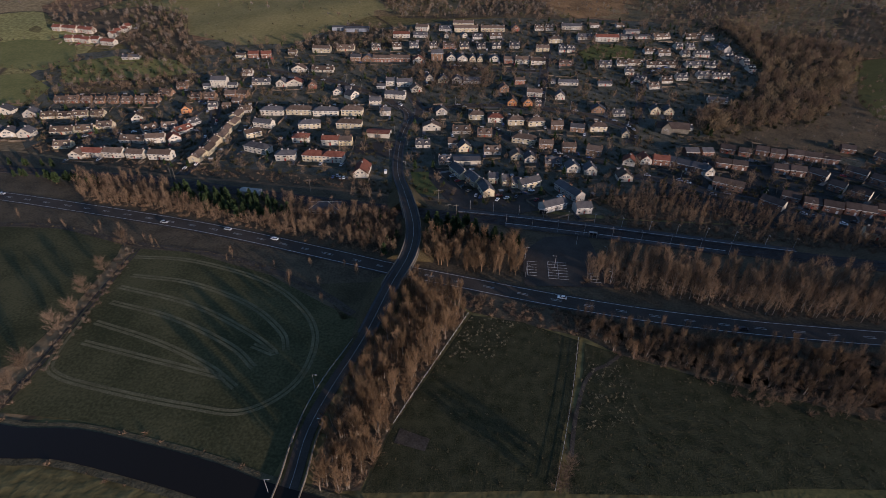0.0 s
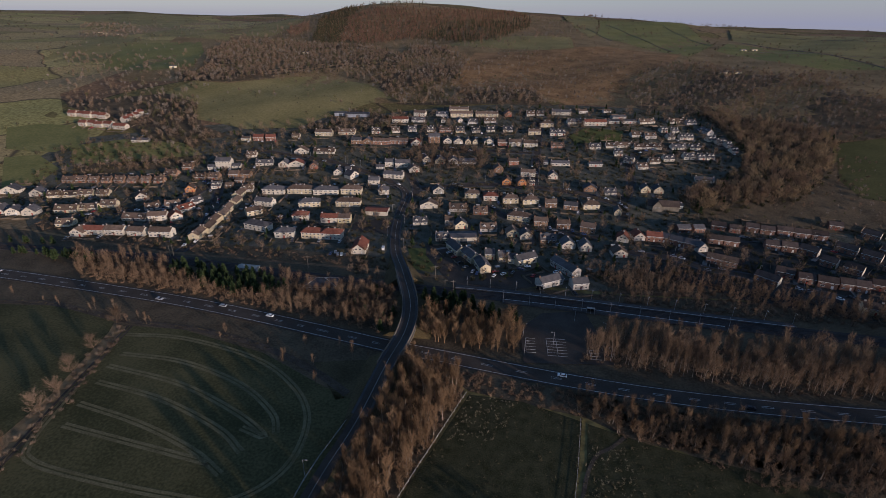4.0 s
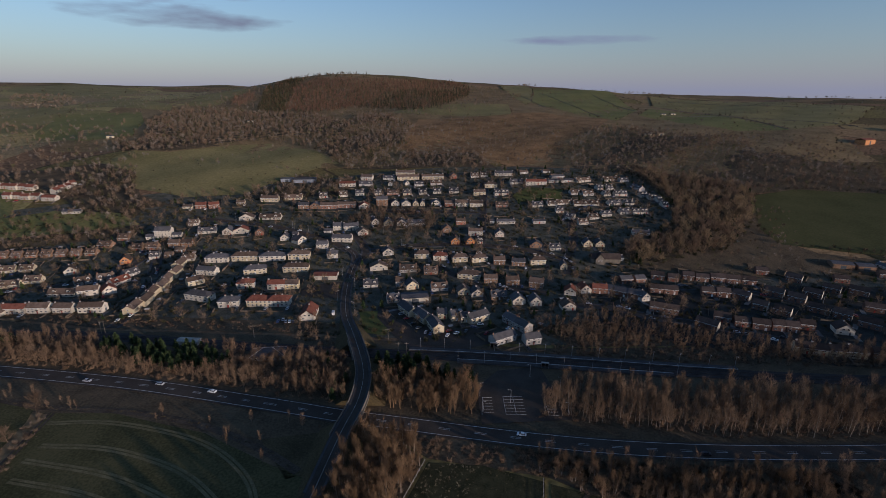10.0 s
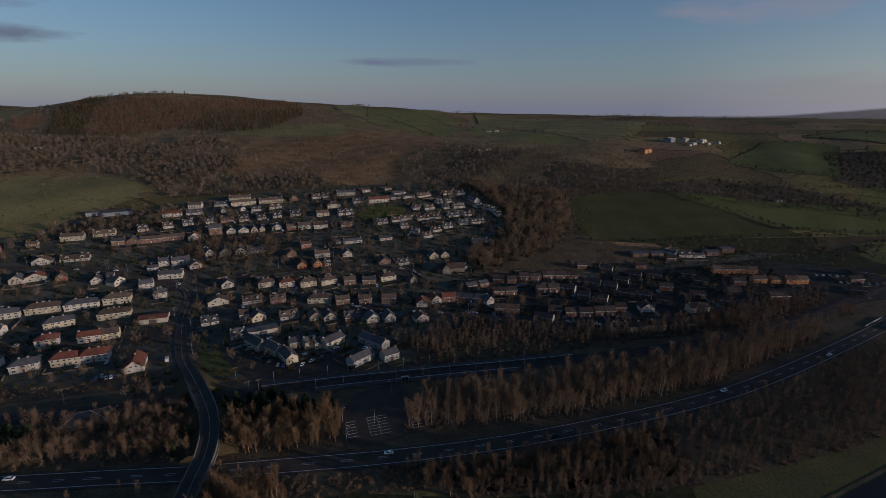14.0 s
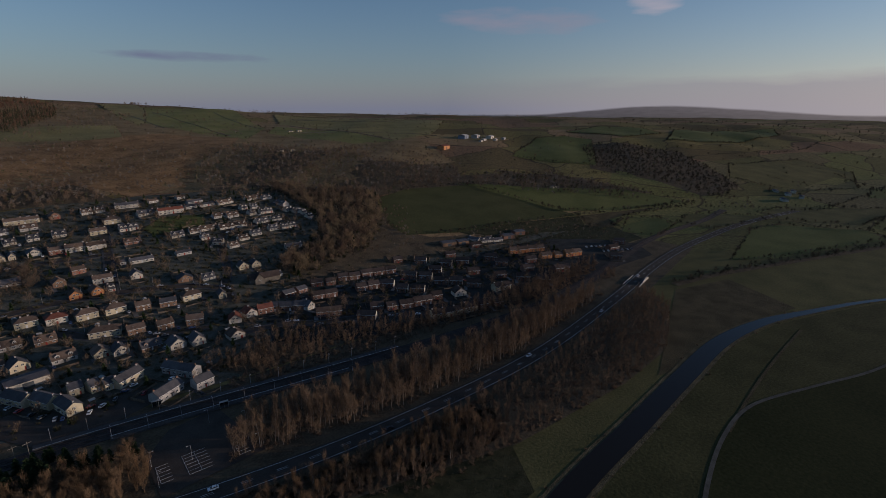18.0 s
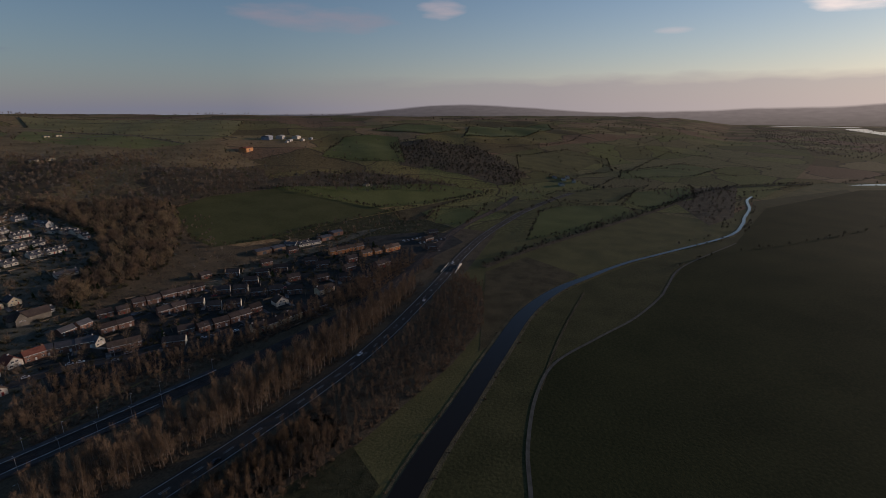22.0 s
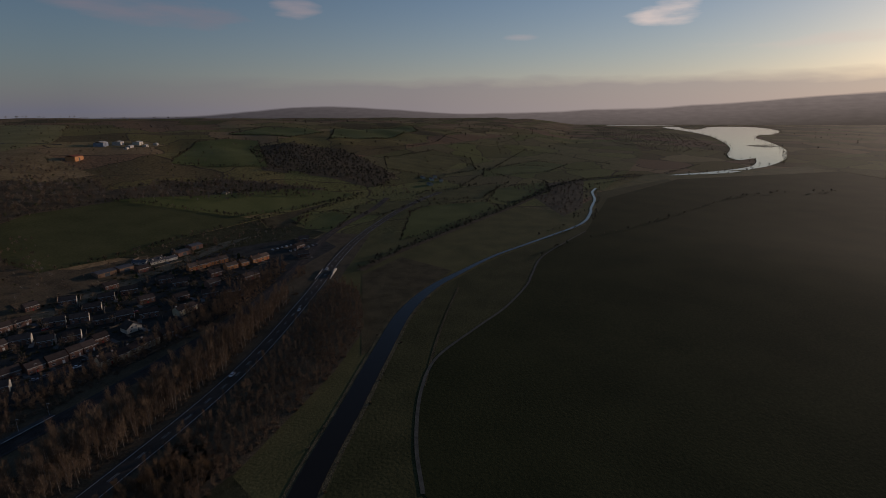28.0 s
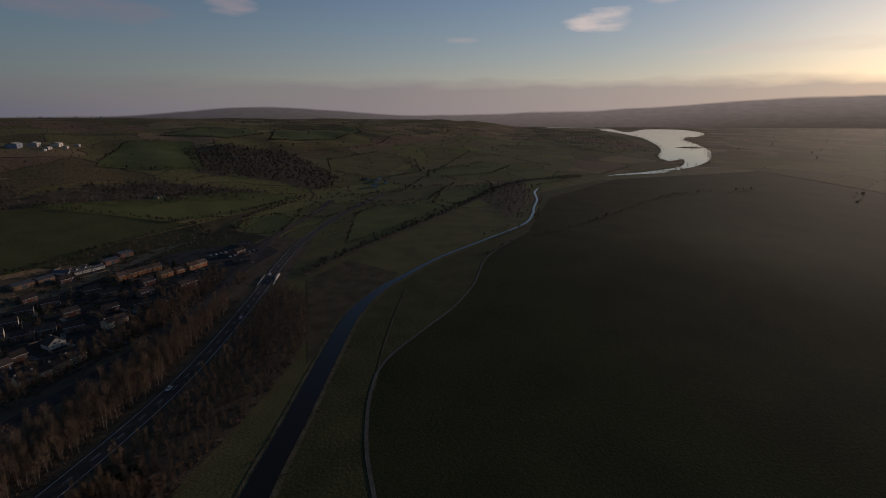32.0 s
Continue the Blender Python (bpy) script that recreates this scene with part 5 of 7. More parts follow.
street("Bws", 183.0, 594.8, 190.7, 597.2)
street("Bws", 194.0, 594.9, 203.6, 597.6)
street("Bws", 184.2, 574.7, 193.8, 576.9)
street("Bws", 198.1, 576.1, 205.1, 576.8)
street("Bws", 205.8, 576.8, 212.9, 577.5)
street("Bwb", 202.6, 629.6, 219.4, 636.2)
street("Bgs", 220.7, 628.8, 232.9, 632.2)
street("Bgs", 227.8, 613.6, 232.9, 594.2)
street("Bws", 226.7, 573.4, 238.4, 577.5)
street("Bws", 235.7, 564.3, 243.8, 567.8)
street("Bws", 241.2, 558.2, 247.6, 560.3)
street("Bws", 241.1, 543.1, 248.2, 544.4)
street("Bws", 94.9, 537.8, 108.5, 538.0)
street("Bwb", 112.4, 542.2, 125.5, 542.6)
street("Bwb", 126.6, 544.7, 140.9, 546.9)
street("Bwb", 143.9, 541.8, 158.9, 544.2)
street("Bwb", 159.4, 544.2, 172.4, 544.9)
street("Bws", 182.2, 545.4, 197.1, 548.5)
street("Bws", 198.9, 547.4, 212.6, 549.2)
street("Bws", 186.3, 521.2, 199.1, 522.5)
street("Bws", 199.8, 521.4, 218.2, 523.3, 2)
street("Bwb", 149.8, 507.3, 162.2, 508.9)
street("Bws", 164.9, 514.7, 177.5, 516.0)
street("Bwb", 135.4, 493.3, 147.7, 495.7)
street("Bws", 125.2, 509.1, 133.2, 504.6)
street("Bws", 119.1, 523.3, 127.3, 523.5)
street("Arb", 11.1, 492.7, 21.7, 494.8)
street("Gbb", -2.2, 475.1, 6.2, 476.3)
street("Awb", 21.7, 468.8, 37.9, 468.9)
street("Gob", 5.9, 449.6, 13.9, 449.6)
street("Gob", 19.6, 449.7, 27.8, 450.9)
street("Bws", 30.8, 451.0, 35.6, 451.4)
street("Gws", 48.0, 465.8, 58.1, 465.9)
street("Pws", 46.0, 496.9, 50.8, 496.9)
street("Pws", 53.5, 494.7, 70.9, 495.6)
street("Pgs", 90.3, 495.8, 103.2, 497.3)
street("Gbs", 78.6, 443.9, 90.9, 444.0)
street("Bws", 96.0, 438.4, 107.9, 439.2)
street("Gcs", 128.5, 446.0, 138.9, 446.0)
street("Gcs", 139.6, 446.0, 150.0, 446.0)
street("Pws", 136.9, 427.6, 145.5, 419.9)
street("Pws", 145.8, 418.9, 158.6, 419.9)
street("Pws", 183.9, 471.8, 199.3, 469.8)
street("Gcs", 98.4, 403.5, 105.6, 402.9)
street("Gwr", 105.7, 358.3, 113, 359.2)
street("Arr", 114, 359.3, 126, 358)
street("Gws", 147.2, 343.6, 153.4, 345.4)
# the estate: brick pairs under dark tiles, both shade-darkened, many with a white gable end
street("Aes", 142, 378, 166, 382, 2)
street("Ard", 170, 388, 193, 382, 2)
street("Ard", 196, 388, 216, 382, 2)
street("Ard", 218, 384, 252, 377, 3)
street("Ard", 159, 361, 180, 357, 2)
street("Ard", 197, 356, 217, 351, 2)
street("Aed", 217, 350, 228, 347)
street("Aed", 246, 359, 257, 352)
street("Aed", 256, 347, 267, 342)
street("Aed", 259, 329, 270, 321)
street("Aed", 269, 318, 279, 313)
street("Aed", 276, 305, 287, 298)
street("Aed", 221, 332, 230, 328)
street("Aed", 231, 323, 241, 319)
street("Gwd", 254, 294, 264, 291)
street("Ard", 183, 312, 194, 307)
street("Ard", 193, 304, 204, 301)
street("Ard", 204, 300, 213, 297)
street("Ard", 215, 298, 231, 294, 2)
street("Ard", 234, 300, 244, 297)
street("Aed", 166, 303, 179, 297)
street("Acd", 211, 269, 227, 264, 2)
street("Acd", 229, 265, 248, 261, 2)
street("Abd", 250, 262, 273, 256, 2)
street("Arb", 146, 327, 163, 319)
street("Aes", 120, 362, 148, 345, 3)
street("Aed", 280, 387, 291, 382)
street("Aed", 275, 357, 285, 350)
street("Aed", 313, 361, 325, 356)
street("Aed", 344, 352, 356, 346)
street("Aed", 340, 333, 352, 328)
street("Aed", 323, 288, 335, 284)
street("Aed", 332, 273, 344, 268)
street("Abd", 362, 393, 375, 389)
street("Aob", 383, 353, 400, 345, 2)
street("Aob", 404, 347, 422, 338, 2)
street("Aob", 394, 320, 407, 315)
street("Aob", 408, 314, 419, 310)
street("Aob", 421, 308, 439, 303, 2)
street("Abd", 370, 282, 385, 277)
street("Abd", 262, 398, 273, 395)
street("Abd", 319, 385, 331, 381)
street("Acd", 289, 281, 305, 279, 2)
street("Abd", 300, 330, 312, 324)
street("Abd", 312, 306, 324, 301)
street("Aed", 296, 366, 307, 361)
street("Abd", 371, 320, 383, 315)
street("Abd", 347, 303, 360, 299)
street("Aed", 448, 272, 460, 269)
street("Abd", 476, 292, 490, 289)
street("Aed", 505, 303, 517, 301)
street("Bws", 384, 399.5, 399, 395.6)
street("Pws", 400, 395.3, 412, 392)
street("Pws", 376.9, 415.0, 380.9, 401.3)
street("Fbs", 336, 409.8, 352, 405.9)
street("Fbs", 355, 405.6, 368, 402.6)
street("Fbs", 417, 395.4, 432, 392.6)
street("Fbs", 440, 399, 455, 395.5)
street("Gws", -449.3, 387.6, -432.6, 390.0)
street("Gws", -418.0, 384.4, -405.1, 387.5)
street("Bcb", -398.5, 383.1, -388.1, 386.4)
street("Bcb", -385.7, 385.8, -372.2, 389.0)
street("Gws", -412.5, 343.1, -401.5, 343.8)
street("Gws", -397.5, 341.2, -388.1, 343.9)
street("Gws", -385.4, 342.1, -373.0, 345.0)
street("Bcb", -363.1, 351.9, -347.4, 355.2)
street("Bcb", -338.1, 324.4, -326.6, 327.3)
street("Bbb", -409.4, 413.7, -389.0, 417.0)


# ---- trees ----
rng = np.random.default_rng(7)


def spikes(base, way, length, width):
    """Thin three-sided tapering sticks: verts (4n, 3), faces (3n, 3)."""
    n = len(base)
    way = way / np.linalg.norm(way, axis=1)[:, None]
    side = np.cross(way, np.where(np.abs(way[:, 2:]) > 0.9, [[1.0, 0, 0]], [[0, 0, 1.0]]))
    side /= np.linalg.norm(side, axis=1)[:, None]
    other = np.cross(way, side)
    v = np.zeros((n, 4, 3))
    for k in range(3):
        a = 2 * math.pi * k / 3
        v[:, k] = base + (side * math.cos(a) + other * math.sin(a)) * width[:, None] / 2
    v[:, 3] = base + way * length[:, None]
    f = (np.arange(n)[:, None, None] * 4 + np.array([[0, 1, 3], [1, 2, 3], [2, 0, 3]])).reshape(-1, 3)
    return v.reshape(-1, 3), f


def blades(base, way, length, width):
    """Thin flat tapering twigs, one triangle each: verts (3n, 3), faces (n, 3)."""
    n = len(base)
    way = way / np.linalg.norm(way, axis=1)[:, None]
    side = np.cross(way, rng.normal(0, 1, (n, 3)))
    side /= np.linalg.norm(side, axis=1)[:, None] + 1e-9
    v = np.stack([base - side * width[:, None] / 2, base + side * width[:, None] / 2, base + way * length[:, None]], 1)
    return v.reshape(-1, 3), np.arange(3 * n).reshape(-1, 3)


def bare_tree(h, r, low, boughs, twigs, thick, rise, stems=1):
    """Trunk and crown of a leafless tree, h high and r wide from its stem: arrays of verts and faces."""
    sv, bv, cv, cf, at_c = [], [], [], [], 0
    for s in range(stems):
        lean = np.array([rng.normal(0, 0.10), rng.normal(0, 0.10), 1.0])
        foot = np.array([rng.normal(0, 0.4), rng.normal(0, 0.4), -0.6]) if stems > 1 else np.array([0, 0, -0.6])
        hs = h * rng.uniform(0.8, 1.0) if stems > 1 else h
        v, f = spikes(foot[None], lean[None], np.array([hs * 0.97]), np.array([0.32 * hs / 10 + 0.12]))
        sv.append(v)
        n = boughs // stems
        t = rng.uniform(low, 0.95, n)
        az = rng.uniform(0, 2 * math.pi, n)
        start = foot + lean * (t * hs)[:, None]
        up = rng.uniform(rise - 0.3, rise + 0.4, n)
        way = np.c_[np.cos(az), np.sin(az), up]
        length = r * rng.uniform(0.7, 1.2, n) * (1.15 - 0.75 * np.abs(t - low - 0.1))
        v, f = spikes(start, way, length, np.full(n, thick * 1.5))
        bv.append(v)
        pick = rng.integers(0, n, twigs // stems)
        unit = way[pick] / np.linalg.norm(way[pick], axis=1)[:, None]
        along = rng.uniform(0.15, 1.0, len(pick))
        p = start[pick] + unit * (length[pick] * along)[:, None]
        w = unit * 0.5 + rng.normal(0, 0.28, (len(pick), 3)) + [0, 0, 0.8 if rise > 1.2 else 0.5]
        v, f = blades(p, w, rng.uniform(0.8, 2.2, len(pick)) * (0.6 + r / 5), np.full(len(pick), thick * 1.6))
        cv.append(v), cf.append(f + at_c)
        at_c += len(v)
    wood = np.concatenate(sv + bv)
    sides = (np.arange(len(wood) // 4)[:, None, None] * 4 + np.array([[0, 1, 3], [1, 2, 3], [2, 0, 3]])).reshape(-1, 3)
    return wood, sides, np.concatenate(cv), np.concatenate(cf)


def pine_tree(h, r):
    """An evergreen: stem and tiers of drooping sprays."""
    v0, f0 = spikes(np.array([[0, 0, -0.6]]), np.array([[0, 0, 1.0]]), np.array([h]), np.array([0.45]))
    n = 230
    t = rng.uniform(0.12, 0.98, n) ** 0.85
    az = rng.uniform(0, 2 * math.pi, n)
    out = r * (1.03 - t) ** 0.6 * rng.uniform(0.5, 1.1, n) + 0.3
    base = np.c_[0 * t, 0 * t, t * h]
    v, f = blades(base, np.c_[np.cos(az), np.sin(az), rng.uniform(-0.35, 0.25, n)], out, 0.8 + 0.7 * (1 - t))
    return v0, f0, v, f


def shrub(h, r, n=60):
    az, el = rng.uniform(0, 2 * math.pi, n), rng.uniform(0.2, 1.3, n)
    way = np.c_[np.cos(az) * np.cos(el), np.sin(az) * np.cos(el), np.sin(el)]
    base = np.c_[rng.normal(0, r * 0.3, (n, 2)), np.zeros(n) - 0.1]
    return blades(base, way, rng.uniform(0.6, 1.1, n) * (h * np.sin(el) + r * np.cos(el)), np.full(n, 0.26))


def inside(pts, x, y):
    P = np.array(pts)
    hit = np.zeros(len(x), bool)
    for (ax, ay), (bx, by) in zip(P, np.roll(P, -1, 0)):
        cross = (ay > y) != (by > y)
        hit ^= cross & (x < (bx - ax) * (y - ay) / (by - ay + 1e-12) + ax)
    return hit


def scatter(pts, spacing, keep=1.0):
    """Uneven places inside a bound, about spacing apart."""
    P = np.array(pts)
    lo, hi = P.min(0), P.max(0)
    X, Y = np.meshgrid(np.arange(lo[0], hi[0], spacing), np.arange(lo[1], hi[1], spacing))
    x, y = (a.ravel() + rng.uniform(-0.5, 0.5, a.size) * spacing for a in (X, Y))
    ok = inside(pts, x, y) & (rng.uniform(0, 1, len(x)) < keep)
    return np.c_[x[ok], y[ok]]


def clear_of(places, line, gap):
    L = np.array([(p.x, p.y) for p in line])
    return places[[np.hypot(*(L - p).T).min() > gap for p in places]] if len(places) else places


def joined(name, label, category, places, shapes, mats, size=(0.75, 1.2)):
    """Many plants in one mesh of kind stuff; shapes: lists of (verts, faces, material slot)."""
    V, F, M, at = [], [], [], 0
    which = rng.integers(0, len(shapes), len(places))
    turn, grow = rng.uniform(0, 2 * math.pi, len(places)), rng.uniform(*size, len(places))
    Z = land(places[:, 0], places[:, 1])
    for k, shape in enumerate(shapes):
        mine = np.where(which == k)[0]
        if not len(mine):
            continue
        c, s = np.cos(turn[mine]), np.sin(turn[mine])
        for v, f, slot in shape:
            w = np.empty((len(mine), len(v), 3))
            w[:, :, 0] = (v[None, :, 0] * c[:, None] - v[None, :, 1] * s[:, None]) * grow[mine][:, None] + places[mine, 0][:, None]
            w[:, :, 1] = (v[None, :, 0] * s[:, None] + v[None, :, 1] * c[:, None]) * grow[mine][:, None] + places[mine, 1][:, None]
            w[:, :, 2] = v[None, :, 2] * grow[mine][:, None] + Z[mine][:, None]
            g = f[None] + (np.arange(len(mine)) * len(v))[:, None, None] + at
            V.append(w.reshape(-1, 3)), F.append(g.reshape(-1, 3)), M.append(np.full(len(mine) * len(f), slot))
            at += len(mine) * len(v)
    if V:
        return tagged(sheet(name, np.concatenate(V), np.concatenate(F), mats, False, np.concatenate(M)), label, category, kind="stuff")


def tree_stock(name, arrays, bark, leaf, crown_label=""):
    tv, tf, cv, cf = arrays
    root = new(name)
    stems = int((tv[::4, 2] < -0.55).sum())
    trunk = sheet("trunk", tv[:4 * stems], tf[:3 * stems], bark)
    limbs, joints = tv[4 * stems:], tf[3 * stems:] - 4 * stems
    crown = sheet("crown", np.concatenate([limbs, cv]), np.concatenate([joints, cf + len(limbs)]), leaf)
    trunk.parent = crown.parent = root
    return root


TALL = [bare_tree(14.5, 4.6, 0.16, 64, 900, 0.04, 2.1) for _ in range(5)]
BROAD = [bare_tree(10.0, 5.0, 0.15, 54, 850, 0.05, 0.9) for _ in range(4)]
MULTI = [bare_tree(12.0, 4.4, 0.10, 66, 860, 0.04, 1.9, 4) for _ in range(4)]
PINES = [pine_tree(9.5, 3.3) for _ in range(3)]
stock_trees = {}


def plant(kind, label, category, group, places, arrays, bark, leaf, size=(0.75, 1.15)):
    """Single trees as things of their own, each with trunk and crown."""
    if kind not in stock_trees:
        stock_trees[kind] = [tree_stock(kind, a, bark, leaf) for a in arrays]
        for r in stock_trees[kind]:
            r["fresh"] = 1
    for x, y in places:
        src = random.choice(stock_trees[kind])
        s = random.uniform(*size)
        m = pose(x, y, z_at(x, y), 0, 0, random.uniform(0, 360)) @ Matrix.Diagonal((s, s, s, 1))
        if src.get("fresh"):
            del src["fresh"]
            src.matrix_basis = m
            ob = src
        else:
            ob = copy_thing(src, Matrix.Identity(4))
            ob.matrix_basis = m
        tagged(ob, label, category, group)


W5, W2, W4, W6 = [(-50.4, 82.8), (-51.9, 111.8), (-50.6, 133.4), (-48.2, 161.5), (-42, 197), (-33.3, 199.5), (-8.5, 175.7), (-23.5, 129.9), (-30.1, 111.6), (-35.1, 85.9)], [(-41.4, 257.8), (-15.8, 254.8), (-0.7, 241.5), (19.1, 232.8), (17.2, 201.6), (-4.7, 204.2), (-33.5, 206.1)], [(-28.4, 194.3), (34.7, 182.7), (82.6, 174.2), (171.4, 170), (154.3, 139.7), (102.3, 147.2), (59.8, 154.8), (42.8, 165.3), (-6.8, 175.9)], [(-169.3, 95.4), (-171.4, 126.1), (-176.2, 158.7), (-190.8, 204.6), (-197.1, 203.8), (-186.8, 149), (-184.9, 125.6), (-185.9, 107.9)]
road_side = [p for p in vline]
mid = clear_of(clear_of(scatter(W5, 3.9), road_side, 5.5), bypass_line, 8.0)
plant("birch", "tall bare birch with pale stem and russet twigs", "tree", "trees beside the village road", mid, TALL + MULTI[:2] + BROAD[:2], BIRCH, BARK, (0.5, 1.0))
mid = clear_of(clear_of(scatter(W2, 4.4), road_side, 7), bypass_line, 9)
half = len(mid) * 2 // 3
plant("larch", "tall bare larch with rust-coloured twigs", "tree", "trees by the station", mid[:half:1], TALL[:3] + MULTI + BROAD[:1], BARK, BARK, (0.5, 0.95))
plant("pine", "dark green pine beside the railway", "tree", "pines by the station", mid[half:], PINES, BARK, PINE, (0.7, 1.05))
plant("thorn_tree", "spreading bare hedgerow tree with pale limbs", "tree", "hedgerow trees", [(-188, 165), (-182, 140), (-178, 118), (-192, 183), (-184, 152), (-176, 108), (-197, 205)], BROAD, GREYBARK, GREYBARK, (0.8, 1.05))
plant("thorn_tree", "spreading bare hedgerow tree with pale limbs", "tree", "hedgerow trees", [(29, 97), (27, 93), (31, 101)], BROAD, BARK, BARK, (0.55, 0.8))
west = clear_of(scatter(W4, 4.6), bypass_line, 8.5)
west = west[west[:, 0] < 150]
plant("birch", "tall bare birch with pale stem and russet twigs", "tree", "trees beside the bypass", west[:90], TALL + MULTI, BIRCH, BARK, (0.4, 0.8))

def thinned(v, f, n, corners, stout):
    """n twigs (3 corners) or sticks (4) out of all, spread evenly and somewhat stouter."""
    k = np.linspace(0, len(v) // corners - 1, n).astype(int)
    w = v.reshape(-1, corners, 3)[k].copy()
    foot = w[:, :corners - 1]
    mid = foot.mean(1, keepdims=True)
    w[:, :corners - 1] = mid + (foot - mid) * stout
    return w.reshape(-1, 3), f[:(3 if corners == 4 else 1) * n]


def light(a, n, boughs=24, stout=1.1):
    return [(*thinned(a[0], a[1], boughs, 4, 0.7), 0), (*thinned(a[2], a[3], n, 3, stout), 1)]


WOOD_TREES = [light(a, 340, 10, 1.3) for a in TALL[:4] + MULTI[:2]]
BROAD_TREES = [light(a, 250, 10, 1.9) for a in BROAD]
def heavy(a, slot):
    """A broad tree dense with twigs."""
    return [(*thinned(a[0], a[1], 12, 4, 0.7), 0), (*thinned(a[2], a[3], 300, 3, 2.3), slot)]


HEAVY_TREES = [heavy(a, 1 + k % 2) for k, a in enumerate(BROAD)]
PINE_TREES = [[(a[0], a[1], 0), (a[2], a[3], 1)] for a in PINES]
BUSHES = [[(*shrub(2.2, 1.5, 38), 0)] for _ in range(5)]


def far_tree(h, r, slot, n=48):
    p = rng.normal(0, 1, (n, 3))
    p /= np.linalg.norm(p, axis=1)[:, None]
    base = p * [r * 0.5, r * 0.5, h * 0.24] * rng.uniform(0.2, 1.0, (n, 1)) + [0, 0, h * 0.52]
    v, f = blades(base, p + [0, 0, 0.6], rng.uniform(0.4, 0.8, n) * r * 1.4, np.full(n, 0.44 * r / 3))
    tv, tf = spikes(np.array([[0, 0, -0.5]]), np.array([[0, 0, 1.0]]), np.array([h * 0.8]), np.array([0.4]))
    return [(tv, tf, slot), (v, f, slot)]


# broad crowns and slim ones, in four shades of bare twigs
FAR = [far_tree(10, 3.9, 0), far_tree(9, 3.6, 1), far_tree(11, 3.2, 2), far_tree(9, 4.0, 0), far_tree(12, 3.0, 1), far_tree(8, 3.4, 3), far_tree(10, 3.6, 2), far_tree(9, 3.9, 0)]
LARCHES = [far_tree(13, 2.6, 0) for _ in range(4)]


def far_pine(h, r):
    v0, f0, v, f = pine_tree(h, r)
    return [(v[:3 * 70], f[:70], 0)]


FAR_PINES = [far_pine(12, 3.4) for _ in range(4)]
both = lambda p, g=9: clear_of(clear_of(clear_of(p, bypass_line, g), rline, 7.5), vline, 8)
joined("bypass_wood", "belt of bare birches between railway and bypass", "wood", both(scatter([(43.3, 204.5), (85.9, 197.2), (133.6, 190.3), (219, 192.7), (361, 221.6), (309.4, 231.2), (199.5, 222.4), (118, 222), (64.1, 231.1)], 3.7)), WOOD_TREES, [BIRCH, WOODBARK], (0.55, 1.05))
w1 = both(scatter([(-251, 243.3), (-140.4, 226.5), (-48.5, 207.1), (-54.1, 246.1), (-67.1, 277.6), (-142.8, 264.8), (-209.9, 288.6), (-290, 288.7)], 3.6, 0.85))
PINE_BELT = [(-212, 284), (-140, 264), (-118, 250), (-135, 240), (-168, 246), (-205, 262)]
w1 = w1[~inside(PINE_BELT, w1[:, 0], w1[:, 1])]
joined("bypass_wood", "belt of bare brown trees between railway and bypass", "wood", w1, BROAD_TREES + WOOD_TREES[:3], [GREYBARK, WOODBARK], (0.4, 0.8))
joined("pine_clump", "dark pines among bare trees along the railway", "wood", both(np.concatenate([scatter(PINE_BELT, 5.0), scatter([(-300, 284), (-255, 284), (-255, 268), (-300, 270)], 5, 0.8), scatter([(-75.6, 277.4), (-51.3, 240.5), (-46.4, 207.2), (-59.5, 208.2), (-78.9, 239.7)], 6, 0.35)])), PINE_TREES, [BARK, PINE], (0.6, 0.95))
joined("roadside_wood", "bare scrub and birches below the bypass", "wood", both(scatter([(25, 185.2), (67.5, 181.3), (122.6, 174.4), (198.4, 173.1), (272.8, 183.4), (397.7, 208.6), (372.2, 171), (298.9, 136), (240.7, 130.1), (155.3, 132.3), (101.3, 135.9)], 3.9, 0.95)), WOOD_TREES, [GREYBARK, WOODBARK], (0.3, 0.62))
joined("roadside_scrub", "russet scrub under the roadside trees", "scrub", both(np.concatenate([scatter([(-28.4, 194.3), (34.7, 182.7), (82.6, 174.2), (171.4, 170), (154.3, 139.7), (102.3, 147.2), (59.8, 154.8), (42.8, 165.3), (-6.8, 175.9)], 2.6, 0.7), scatter([(25, 185.2), (67.5, 181.3), (122.6, 174.4), (198.4, 173.1), (272.8, 183.4), (397.7, 208.6), (372.2, 171), (298.9, 136), (240.7, 130.1), (155.3, 132.3), (101.3, 135.9)], 3.2, 0.6), scatter([(-50.4, 82.8), (-51.9, 111.8), (-50.6, 133.4), (-48.2, 161.5), (-42, 197), (-33.3, 199.5), (-8.5, 175.7), (-23.5, 129.9), (-30.1, 111.6), (-35.1, 85.9)], 2.4, 0.8), scatter([(43.3, 204.5), (85.9, 197.2), (133.6, 190.3), (219, 192.7), (361, 221.6), (309.4, 231.2), (199.5, 222.4), (118, 222), (64.1, 231.1)], 3.0, 0.8), scatter([(-251, 243.3), (-140.4, 226.5), (-48.5, 207.1), (-54.1, 246.1), (-67.1, 277.6), (-142.8, 264.8), (-209.9, 288.6), (-290, 288.7)], 3.2, 0.8), scatter([(78.5, 274.1), (148.2, 276.6), (226.5, 253.7), (316.9, 237.2), (406.4, 240.5), (426.8, 265.6), (301.4, 270.3), (223.1, 262), (157.8, 294), (98.6, 311.3), (58.5, 299.4)], 3.0, 0.8)]), 7.5), BUSHES, [WOODBARK], (0.5, 1.1))
